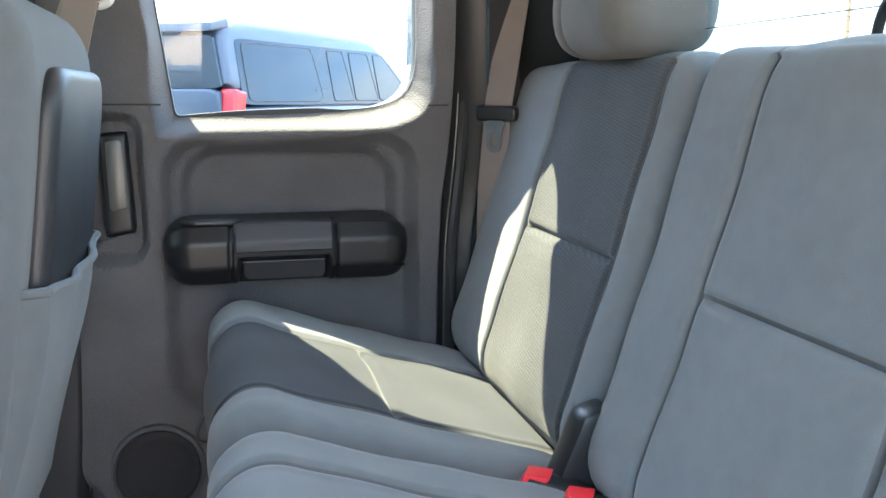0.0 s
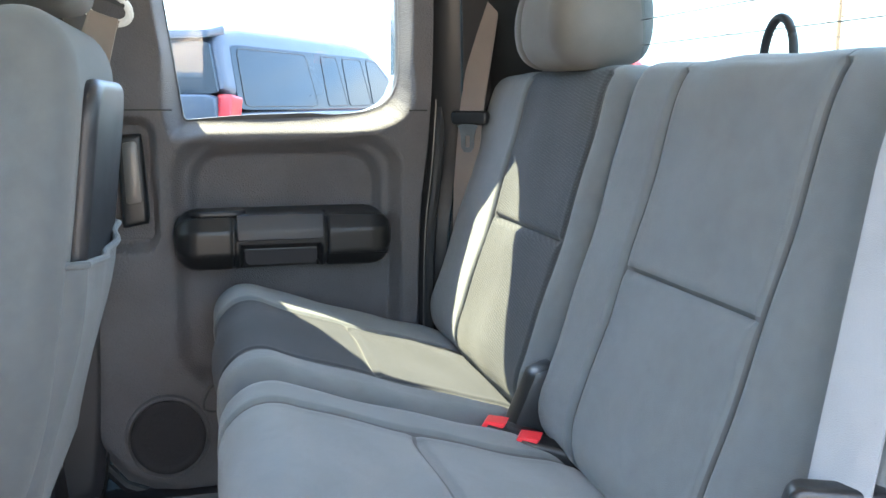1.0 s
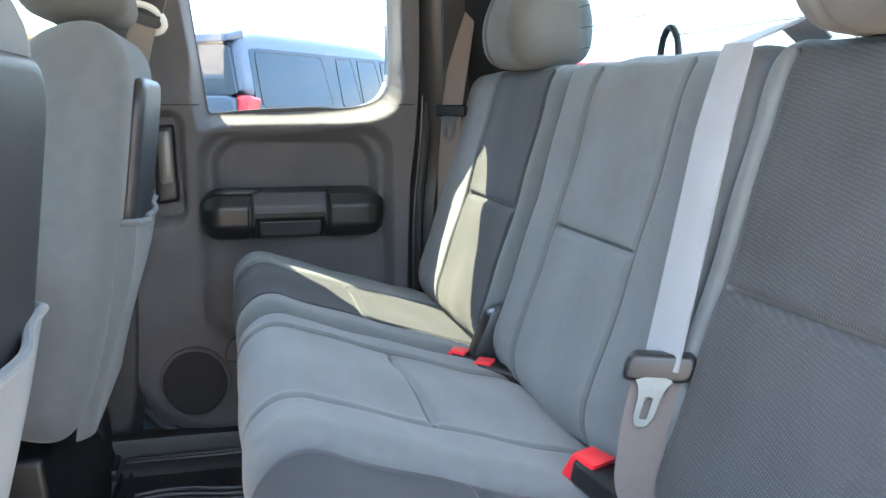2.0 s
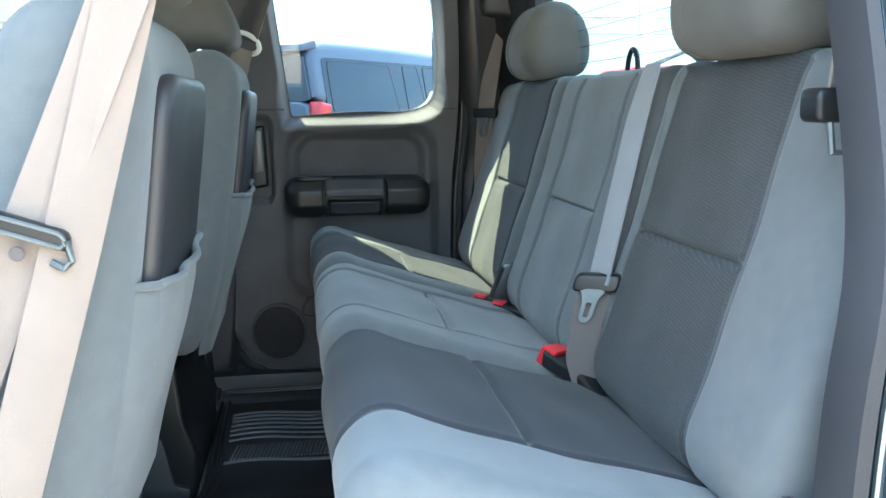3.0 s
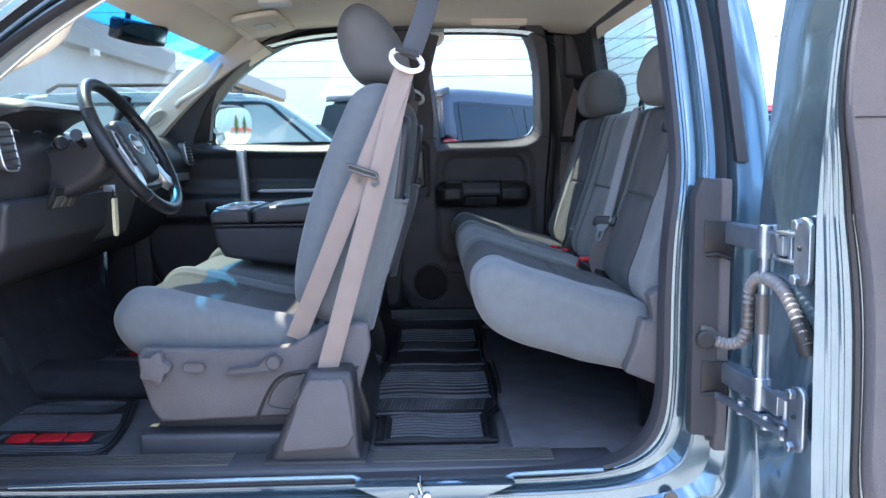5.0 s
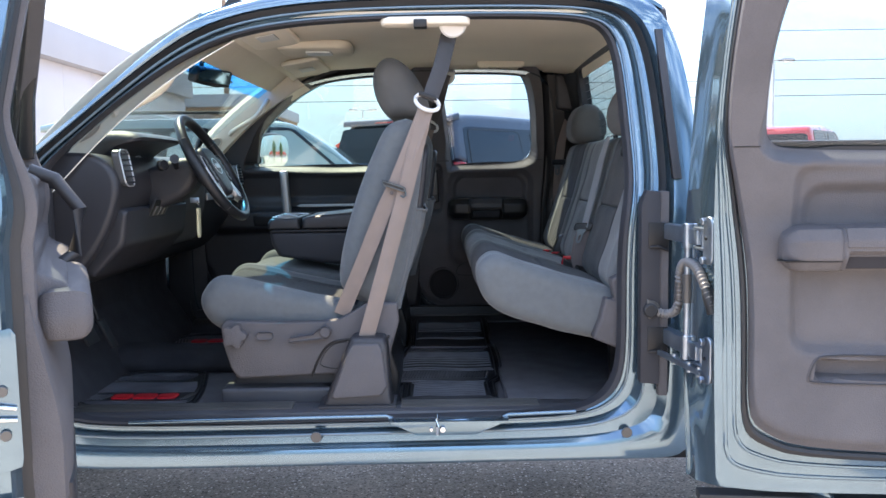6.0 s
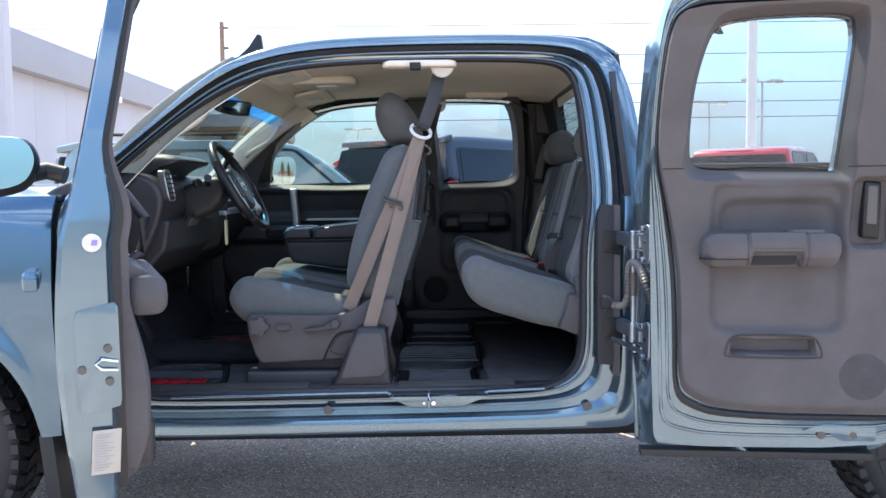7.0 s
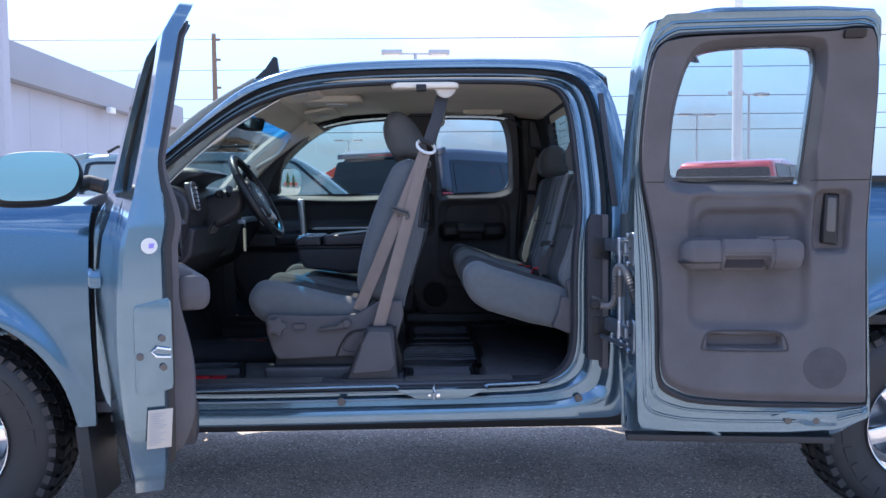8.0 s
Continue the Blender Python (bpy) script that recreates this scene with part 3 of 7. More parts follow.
def around(center, outline, count):
    """The outline, as met by rays from a point at even turns."""
    cx, cz = center
    out = []
    n = len(outline)
    for i in range(count):
        a = 2 * math.pi * i / count
        dx, dz = math.cos(a), math.sin(a)
        best = 0.05
        for j in range(n):
            (x1, z1), (x2, z2) = outline[j], outline[(j + 1) % n]
            ex, ez = x2 - x1, z2 - z1
            det = ex * dz - ez * dx
            if abs(det) < 1e-9:
                continue
            s = ((cx - x1) * dz - (cz - z1) * dx) / det
            t = (ex * (z1 - cz) - ez * (x1 - cx)) / det
            if -1e-6 <= s <= 1 + 1e-6 and t > best:
                best = t
        out.append((cx + dx * best, cz + dz * best))
    return out


def door_lean(v):
    return side(v) - 0.02


def car_door(name, F, outline, trim, window, center, relief, thick, label, tint, deep=0.0, lining=None, tuck=0.0):
    """A door: painted shell, inner trim panel with its relief, and pane. F takes (along, inward, up)."""
    N = 420
    W = around(center, rounded(window, 2), N)
    T = around(center, rounded(trim, 2), N)
    D = around(center, rounded(outline, 1), N)

    def lp(pts, w):
        return [F(u, w + door_lean(v), v) for u, v in pts]

    def mixed(A, B, t):
        return [(a[0] + (b[0] - a[0]) * t, a[1] + (b[1] - a[1]) * t) for a, b in zip(A, B)]

    def bulge(v):
        return -0.030 * math.exp(-((v - 0.98) / 0.30) ** 2) + tuck * step(-v, -0.84, -0.50)

    def dp(u):
        return deep * (1 - step(u, 0.05, 0.30))
    skin = [mixed(W, D, t) for t in (0.0, 0.08, 0.3, 0.6, 0.85, 0.97)]
    loops = [lp(W, 0.052), [F(u, 0.03 - dp(u) + door_lean(v), v) for u, v in W]] + [[F(u, 0.006 - dp(u) + bulge(v) + door_lean(v), v) for u, v in s] for s in skin]
    loops += [[F(u, 0.012 - dp(u) + bulge(v) * 0.8 + door_lean(v), v) for u, v in D]]
    if deep:
        def hollow(f):
            return [(d[0] + (t[0] - d[0]) * f * (1 if t[0] < 0.2 else 0.45), d[1] + (t[1] - d[1]) * f * (1 if t[0] < 0.2 else 0.45)) for d, t in zip(D, T)]

        def wall(f, w, k):
            return [F(u, w - dp(u) * k + door_lean(v), v) for u, v in hollow(f)]
        loops += [wall(0.0, 0.035, 1), wall(0.18, 0.042, 1), wall(0.30, 0.048, 0.97), wall(1.35, 0.055, 0.80), wall(1.65, 0.062, 0.5), wall(1.25, 0.068, 0.1), wall(0.72, 0.075, 0)]
    else:
        loops += [[F(u, 0.05 + tuck * 0.4 * step(-v, -0.84, -0.50) + door_lean(v), v) for u, v in D], lp(D, 0.085)]
    loops += [lp(mixed(D, T, 0.25), 0.092), lp(mixed(D, T, 0.45), thick - 0.045), lp(mixed(D, T, 0.7), thick - 0.04), lp(mixed(D, T, 1.02), thick - 0.03)]
    shell = part(name, rings(loops), JAMB, truck, label, sharp=28)
    seal = rings([lp(mixed(D, T, f), thick - h) for f, h in ((0.84, 0.04), (0.85, 0.022), (0.91, 0.018), (0.955, 0.022), (0.965, 0.04))])
    part("door_seal", seal, RUBBER, shell, "black rubber seal round the door trim")
    if deep:
        for f, w, r in ((0.50, 0.046, 0.006), (0.70, 0.040, 0.005)):
            part("pressed_ridge", tube(lp(mixed(D, T, f), thick - w), r, 8, closed=True), JAMB, shell, "pressed ridge in the painted door frame")
    lps = [lp(W, thick - 0.075)]
    K = 104
    far = [math.hypot(a[0] - c[0], a[1] - c[1]) for a, c in zip(W, T)]
    for i in range(K + 1):
        t = (i / K) ** 1.25
        pts = mixed(W, T, t)
        lps.append([F(u, thick + door_lean(v) + relief(u, v) - 0.022 * step(t, 0.94, 1.0) ** 2 - 0.062 * (1 - step(t * f, -0.004, min(0.020 + 0.026 * (1 - step(v, 1.35, 1.47)), f * 0.7))), v) for (u, v), f in zip(pts, far)])
    lps.append(lp(T, thick - 0.045))
    panel = part("trim_panel", rings(lps), lining or TRIM, shell, "grained plastic door trim")
    gl = bmesh.new()
    for w in (0.055, 0.059):
        gl.faces.new([gl.verts.new(p) for p in lp(W, w)])
    pane = part("pane", gl, tint, shell, "tinted door glass")
    edge = rings([lp(mixed(W, T, f), w) for f, w in ((-0.012, 0.045), (-0.012, 0.068), (0.008, 0.070))])
    part("glass_run", edge, RUBBER, shell, "black glass run seal")
    return shell


REAR_OUT = [(0.026, 0.52), (0.78, 0.505), (0.80, 0.60), (0.785, 1.34), (0.775, 1.84), (0.73, 1.885), (0.14, 1.890), (0.085, 1.85), (0.06, 1.60), (0.045, 1.35), (0.034, 1.18), (0.033, 0.66)]
REAR_TRIM = [(0.12, 0.655), (0.25, 0.628), (0.785, 0.622), (0.778, 1.34), (0.768, 1.80), (0.70, 1.825), (0.13, 1.825), (0.085, 1.76), (0.065, 1.55), (0.06, 1.33), (0.075, 1.10), (0.075, 0.75)]
REAR_WIN = [(0.185, 1.352), (0.36, 1.346), (0.525, 1.341), (0.545, 1.340), (0.548, 1.362), (0.572, 1.55), (0.600, 1.775), (0.575, 1.795), (0.25, 1.795), (0.175, 1.775), (0.135, 1.66), (0.122, 1.50), (0.12, 1.39)]


# the open door shows more painted pillar before its trim
NEAR_OUT = [(0.038, 0.470), (0.044, 0.470), (0.10, 0.486), (0.70, 0.500), (0.79, 0.555), (0.815, 0.565), (0.812, 0.62), (0.79, 1.34), (0.778, 1.85), (0.74, 1.893), (0.14, 1.900), (0.085, 1.895), (0.058, 1.78), (0.040, 1.52), (0.030, 1.20), (0.024, 0.80), (0.036, 0.48)]
NEAR_TRIM = [(0.126, 0.73), (0.155, 0.685), (0.26, 0.642), (0.74, 0.638), (0.783, 0.638), (0.788, 0.645), (0.785, 0.70), (0.772, 1.34), (0.768, 1.815), (0.66, 1.818), (0.615, 1.806), (0.22, 1.806), (0.13, 1.798), (0.085, 1.770), (0.062, 1.60), (0.054, 1.40), (0.088, 1.26), (0.118, 1.10), (0.126, 0.95)]
NEAR_WIN = [(0.154, 1.400), (0.165, 1.372), (0.197, 1.356), (0.36, 1.352), (0.555, 1.348), (0.572, 1.348), (0.575, 1.372), (0.590, 1.62), (0.597, 1.755), (0.562, 1.786), (0.25, 1.780), (0.202, 1.745), (0.166, 1.62), (0.153, 1.50)]


def rear_relief(u, v):
    d = -0.024 * scoop(u, v, 0.150, 0.545, 1.080, 1.300, 0.075, 0.024)
    d += -0.030 * scoop(u, v, 0.112, 0.578, 0.840, 1.325, 0.085, 0.032)
    d += -0.030 * scoop(u, v, 0.592, 0.752, 1.105, 1.352, 0.035, 0.018)
    return d


def near_relief(u, v):
    d = -0.020 * scoop(u, v, 0.232, 0.588, 1.100, 1.282, 0.060, 0.030)
    d += -0.026 * scoop(u, v, 0.205, 0.602, 0.872, 1.335, 0.060, 0.032)
    d += -0.030 * scoop(u, v, 0.597, 0.720, 1.125, 1.335, 0.030, 0.018)
    d += -0.055 * scoop(u, v, 0.272, 0.512, 0.817, 0.866, 0.010, 0.012)
    return d


def rear_door(F, label, tint):
    if F is FAR_REAR:
        door = car_door("rear_door", F, REAR_OUT, REAR_TRIM, REAR_WIN, (0.36, 1.57), rear_relief, 0.135, label, tint)
    else:
        door = car_door("rear_door", F, NEAR_OUT, NEAR_TRIM, NEAR_WIN, (0.37, 1.57), near_relief, 0.135, label, tint, deep=0.205)
    w0 = 0.135 + 0.020

    def G(a, c, b):
        return F(a, c, b)
    # armrest: one capsule with a flush pull bar and a cup under it
    b0 = 0.0 if F is FAR_REAR else 0.020
    prof = [(w0 - 0.06, 1.070), (w0 + 0.030, 1.080), (w0 + 0.054, 1.108), (w0 + 0.056, 1.150), (w0 + 0.042, 1.176), (w0 - 0.06, 1.182)]
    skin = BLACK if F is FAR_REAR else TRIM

    def arm_shape(p, q, c):
        if p < w0:
            return 0.0
        return -0.018 * dent(c, q, 0.290, 0.452, 1.04, 1.128, 0.012) - 0.004 * (math.exp(-((c - 0.282) / 0.003) ** 2) + math.exp(-((c - 0.460) / 0.003) ** 2))
    arm = part("armrest", puffy(prof, 0.148, 0.570, 0.045, n=72, m=120, soft=1, shape=arm_shape, F=lambda a, c, z: G(c * (1 if not b0 else 0.91) + b0 * 2.4, a, z)), skin, door, "moulded plastic armrest with a pull cup")
    puf = puffy([(w0 + 0.028, 1.132), (w0 + 0.0585, 1.134), (w0 + 0.0585, 1.152), (w0 + 0.046, 1.178), (w0 + 0.028, 1.180)], 0.288, 0.454, 0.004, n=32, m=6, soft=1, F=lambda a, c, z: G(c * (1 if not b0 else 0.91) + b0 * 2.4, a, z))
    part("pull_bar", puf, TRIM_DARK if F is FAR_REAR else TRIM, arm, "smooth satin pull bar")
    # matt dark plate in the shallow recess, painting the shade of a deeper cup
    part("pull_cup_shade", puffy(rrect(0.300 + b0 * 0.2, 0.440, 1.086, 1.126, 0.010), w0 + 0.030, w0 + 0.0345, 0.003, n=40, m=1, soft=0, F=G), GRILLE, arm, "dark plate for the shade in the pull cup")
    part("arm_pad", puffy(rrect(0.165, 0.270, w0 - 0.012, w0 + 0.040, 0.022), 1.174, 1.186, 0.005, n=36, m=2, soft=0, F=lambda a, c, z: G(a + 0.27 - b0, z, c)), skin, arm, "raised oval pad on the armrest")
    part("arm_shelf", puffy([(w0 - 0.03, 1.098), (w0 + 0.053, 1.102), (w0 + 0.053, 1.105), (w0 - 0.03, 1.103)], 0.160, 0.284, 0.002, n=24, m=3, soft=0, F=lambda a, c, z: G(c + b0, a, z)), BLACK, arm)
    # parting lines of the trim at the belt line
    for ua, ub in ((0.562 + b0, 0.770), (0.072, 0.110 + b0)):
        part("trim_seam", tube([G(ua + (ub - ua) * i / 6, 0.1352 + door_lean(1.362), 1.362) for i in range(7)], 0.0016, 6), BLACK, door, "dark parting line of the trim")
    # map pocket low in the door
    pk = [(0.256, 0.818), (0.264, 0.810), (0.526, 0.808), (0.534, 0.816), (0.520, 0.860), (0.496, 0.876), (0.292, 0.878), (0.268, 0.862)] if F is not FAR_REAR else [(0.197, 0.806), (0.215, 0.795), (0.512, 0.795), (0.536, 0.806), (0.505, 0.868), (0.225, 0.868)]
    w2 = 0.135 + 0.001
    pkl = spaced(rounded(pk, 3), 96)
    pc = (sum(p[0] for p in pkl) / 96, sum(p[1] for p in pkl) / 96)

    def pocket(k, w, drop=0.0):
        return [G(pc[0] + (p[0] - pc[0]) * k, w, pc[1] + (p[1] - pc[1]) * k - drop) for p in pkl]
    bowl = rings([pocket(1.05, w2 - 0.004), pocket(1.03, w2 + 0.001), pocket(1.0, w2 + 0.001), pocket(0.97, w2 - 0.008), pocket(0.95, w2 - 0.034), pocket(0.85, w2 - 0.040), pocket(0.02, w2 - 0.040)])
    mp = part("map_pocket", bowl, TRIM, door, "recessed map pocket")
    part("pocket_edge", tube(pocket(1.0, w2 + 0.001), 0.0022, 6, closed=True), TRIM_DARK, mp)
    # latch handle in its recess
    du = -0.026 if F is FAR_REAR else -0.008
    b = puffy(rrect(0.612 + du, 0.724 + du, 1.128, 1.335, 0.022), 0.135 - 0.050, 0.135 - 0.0275, 0.004, n=60, m=2, soft=0, F=G)
    bez = part("latch_bezel", b, TRIM, door, "recessed latch bezel")
    b = puffy([(0.640 + du, 1.160), (0.690 + du, 1.152), (0.694 + du, 1.318), (0.646 + du, 1.322)], 0.135 - 0.034, 0.135 + 0.004, 0.010, n=44, m=3, soft=1, F=G)
    hd = part("latch_handle", b, BLACK, bez, "long glossy black latch handle")
    part("handle_inlay", puffy([(0.652 + du, 1.200), (0.680 + du, 1.196), (0.682 + du, 1.305), (0.656 + du, 1.308)], 0.135 + 0.0035, 0.135 + 0.0055, 0.001, n=36, m=1, soft=1, k=2, F=G), GUNMETAL, hd)
    part("lock_slot", puffy(rrect(0.612 + du, 0.624 + du, 1.215, 1.275, 0.005), 0.135 - 0.0278, 0.135 - 0.024, 0.001, n=28, m=1, soft=0, k=2, F=G), TRIM_DARK, bez)
    # speaker
    su, sv = (0.600 if F is FAR_REAR else 0.648, 0.755)
    b = bmesh.new()

    def circ(r, w, n=40):
        return [G(su + r * math.cos(2 * math.pi * i / n), w, sv + r * math.sin(2 * math.pi * i / n)) for i in range(n)]
    w1 = 0.135 + (0.006 if F is FAR_REAR else 0.0025)
    rings([circ(0.070, w1 - 0.006), circ(0.068, w1 - 0.002), circ(0.066, w1 - 0.0015), circ(0.030, w1 - 0.001), circ(0.001, w1 - 0.0005)] if F is not FAR_REAR else [circ(0.074, w1 - 0.006), circ(0.072, w1 - 0.001), circ(0.067, w1 + 0.001), circ(0.061, w1), circ(0.058, w1 - 0.002), circ(0.055, w1 - 0.003), circ(0.001, w1 - 0.001)], b)
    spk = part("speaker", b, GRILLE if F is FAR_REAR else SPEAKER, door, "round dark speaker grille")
    if F is FAR_REAR:
        part("speaker_rim", rings([circ(0.084, w1 - 0.006), circ(0.082, w1 + 0.003), circ(0.077, w1 + 0.005), circ(0.073, w1 - 0.001)]), TRIM, spk, "moulded speaker surround")
    b = bmesh.new()
    for q in range(-4, 5):
        for r in range(-4, 5):
            a2, b2 = (q + r / 2) * 0.0125, r * 0.0108
            if math.hypot(a2, b2) < 0.05:
                hexa = [(a2 + 0.0052 * math.cos(math.radians(60 * i + 30)), b2 + 0.0052 * math.sin(math.radians(60 * i + 30))) for i in range(6)]
                prism([(su + p[0], sv + p[1]) for p in hexa], w1 - 0.0045, w1 - 0.0010, 0, F=G, bm=b)
    tagged(part("grille_mesh", b, GRILLE if F is FAR_REAR else SPEAKER, spk), kind="stuff")
    return door


ANG = radians(7.0)


def NEAR_REAR(u, w, v):
    return (1.022 + u * math.cos(ANG) - w * math.sin(ANG), -0.300 - u * math.sin(ANG) - w * math.cos(ANG), v)


def FAR_REAR(u, w, v):
    return (0.985 - u * 0.93, 1.942 - w, v)


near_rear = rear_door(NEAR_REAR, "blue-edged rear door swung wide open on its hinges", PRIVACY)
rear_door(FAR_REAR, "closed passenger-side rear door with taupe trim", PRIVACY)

FRONT_OUT = [(-0.02, 0.51), (1.06, 0.525), (1.155, 0.63), (1.185, 1.0), (1.175, 1.34), (1.115, 1.78), (1.07, 1.85), (0.80, 1.872), (0.56, 1.815), (0.38, 1.68), (0.16, 1.49), (0.02, 1.36), (-0.02, 1.30)]
FRONT_TRIM = [(0.04, 0.61), (1.09, 0.60), (1.115, 0.70), (1.13, 1.0), (1.125, 1.34), (1.075, 1.74), (1.02, 1.80), (0.82, 1.815), (0.60, 1.765), (0.42, 1.635), (0.20, 1.445), (0.04, 1.32)]
FRONT_WIN = [(0.30, 1.345), (0.33, 1.345), (0.70, 1.345), (1.03, 1.345), (1.06, 1.345), (1.059, 1.375), (1.055, 1.50), (1.005, 1.745), (0.96, 1.775), (0.80, 1.785), (0.62, 1.73), (0.46, 1.625), (0.34, 1.50), (0.305, 1.375)]


def front_relief(u, v):
    d = -0.012 * dent(u, v, 0.12, 1.06, 1.17, 1.315, 0.03)
    d += 0.05 * dent(u, v, 0.10, 1.05, 1.02, 1.15, 0.03)
    d += -0.02 * dent(u, v, 0.15, 0.75, 0.66, 0.82, 0.03)
    return d


def front_door(F, label, tint):
    # far lining takes a darker plastic than its near twin, shade put into colour
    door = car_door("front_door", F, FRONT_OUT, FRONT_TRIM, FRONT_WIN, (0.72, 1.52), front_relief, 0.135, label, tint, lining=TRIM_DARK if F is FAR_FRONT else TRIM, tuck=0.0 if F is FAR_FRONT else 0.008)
    sail = prism([(0.14, 1.36), (0.33, 1.36), (0.355, 1.50), (0.38, 1.56)], 0.075, 0.13, 0.006, F=lambda u, w, v: F(u, w + door_lean(v), v))
    part("mirror_sail", sail, BLACK, door, "black triangular mirror sail")
    return door


FA = math.atan2(-1.10, 0.462)


def NEAR_FRONT(u, w, v):
    # the window frame is slimmer than the door below it
    lean = door_lean(v)
    w = lean + (w - lean) * (1 - 0.52 * step(v, 1.24, 1.44))
    return (-0.845 + u * math.cos(FA) - w * math.sin(FA), -0.005 + u * math.sin(FA) + w * math.cos(FA), v)


def FAR_FRONT(u, w, v):
    return (-0.80 + u, 1.935 - w, v)


near_front = front_door(NEAR_FRONT, "blue-edged driver's door standing open", GLASS)
far_front = front_door(FAR_FRONT, "closed passenger door, its trim coloured dark for shade", GLASS)


# ---- seats ----
def line(c, at, w=0.006):
    return math.exp(-((c - at) / w) ** 2)


def rear_bench():
    bench = thing("rear_bench_seat", (0.75, YC, 0.575), "grey cloth split rear bench with two headrests", "rear seat")
    # backrests: outline in (x, z); the front face leans back
    back = [(0.940, 0.930), (0.912, 0.985), (0.938, 1.06), (0.984, 1.20), (1.020, 1.33), (1.038, 1.405), (1.060, 1.432), (1.115, 1.425), (1.135, 1.38), (1.095, 1.15), (1.060, 0.95), (1.030, 0.915)]
    cush = [(0.545, 1.055), (0.515, 1.02), (0.520, 0.955), (0.555, 0.895), (0.625, 0.860), (0.88, 0.785), (0.935, 0.80), (0.970, 0.88), (0.965, 0.940), (0.80, 0.985), (0.62, 1.045), (0.580, 1.062)]

    def back_shape(in0, in1, seam_z, top_z):
        def shape(x, z, y):
            front = x < 1.052 + (z - 1.35) * 0.25
            d = 0.0
            if front and z < top_z:
                d -= 0.010 * (line(y, in0, 0.0050) + line(y, in1, 0.0050))
                inside = step(y, in0, in0 + 0.02) * step(-y, -in1, -in1 + 0.02)
                d -= 0.002 * inside
                d -= 0.009 * line(z, seam_z, 0.0050) * inside
                d += 0.005 * inside * math.sin((y - in0) / (in1 - in0) * math.pi) * (1 - line(z, seam_z, 0.05)) + 0.003 * math.exp(-abs(z - seam_z + 0.03) / 0.03) * inside * (z < seam_z)
            return d + 0.0022 * math.sin(y * 31 + z * 17) * math.sin(z * 23 - y * 9)
        return shape

    def back_mat(in0, in1):
        return lambda x, z, y: (2 if min(abs(y - in0), abs(y - in1)) < 0.0016 or abs(z - 1.19) < 0.0018 and in0 < y < in1 else 1 if in0 < y < in1 else 0) if x < 1.06 + (z - 1.35) * 0.2 and z > 0.94 else 0

    def cush_shape(in0, in1, seam_x):
        def shape(x, z, y):
            d = 0.0
            if z > 0.93:
                d -= 0.009 * (line(y, in0, 0.0060) + line(y, in1, 0.0060))
                inside = step(y, in0, in0 + 0.025) * step(-y, -in1, -in1 + 0.025)
                d -= 0.003 * inside - 0.006 * inside * math.sin((y - in0) / (in1 - in0) * math.pi)
                d -= 0.008 * line(x, seam_x, 0.0048) * inside
            return d + 0.002 * math.sin(y * 27 + x * 19) * math.sin(x * 29 - y * 7)
        return shape

    def cush_mat(in0, in1):
        return lambda x, z, y: (2 if min(abs(y - in0), abs(y - in1)) < 0.0018 or abs(x - 0.735) < 0.0022 and in0 < y < in1 else 1 if in0 < y < in1 else 0) if z > 0.90 else 0

    seats = (("near", 0.165, 0.690, 0.335, 0.645, CLOTH, CUSHION), ("mid", 0.695, 1.215, 0.829, 1.090, VELOUR, VELOUR), ("far", 1.222, 1.775, 1.275, 1.572, CLOTH, CUSHION))
    for where, y0, y1, a, c, cloth, cloth2 in seats:
        lab = {"near": "dark woven centre panel between grey velour bolsters", "mid": "plain grey velour centre backrest", "far": "dark woven centre panel, partly sunlit"}[where]
        ca, cc = (a - 0.02, c + 0.02) if where != "far" else (1.312, c + 0.035)
        part("backrest", puffy(back, y0, y1, 0.035, n=250, m=130, soft=2, shape=back_shape(a, c, 1.19, 1.42), which=back_mat(a, c)), [VELOUR, cloth, SEAM], bench, lab, sharp=70)
        part("seat_cushion", puffy(cush, y0 - 0.005, y1 + 0.002, 0.045, n=200, m=100, soft=2, shape=cush_shape(ca, cc, 0.735), which=cush_mat(ca, cc)), [VELOUR, cloth2, SEAM], bench, "padded grey seat cushion with sewn panels", sharp=70)
    for y0, y1 in ((0.335, 0.606), (1.318, 1.535)):
        head = [(1.000, 1.435), (0.985, 1.50), (1.010, 1.570), (1.050, 1.600), (1.105, 1.592), (1.145, 1.54), (1.150, 1.470), (1.130, 1.432), (1.06, 1.424)]
        h = part("headrest", puffy(head, y0, y1, 0.042, n=64, m=30, soft=2, shape=lambda x, z, y, e=y1: -0.005 * line(y, e - 0.055, 0.004)), HEAD_CLOTH, bench, "rounded brown-grey headrest", sharp=70)
        for y in (y0 + 0.10, y1 - 0.10):
            part("headrest_post", tube([(1.075, y, 1.40), (1.075, y, 1.45)], 0.006), CHROME, h)
    # plastic hinge covers and side bracket
    b = prism([(0.862, 0.806), (0.886, 0.868), (0.900, 0.930), (0.928, 0.922), (0.916, 0.985), (0.945, 1.000), (0.985, 0.985), (0.990, 0.775), (0.945, 0.772)], 0.115, 0.172, 0.009, seg=3)
    prism([(0.935, 0.60), (1.02, 0.60), (1.0, 0.80), (0.955, 0.80)], 0.125, 0.175, 0.010, bm=b)
    part("side_bracket", b, TRIM, bench, "taupe plastic bracket at the seat's end")
    b = prism([(0.86, 0.90), (0.955, 0.90), (0.970, 1.02), (0.945, 1.045), (0.915, 1.035)], 1.190, 1.232, 0.010)
    part("hinge_cover", b, BLACK, bench, "black plastic hinge cover between the seat halves")
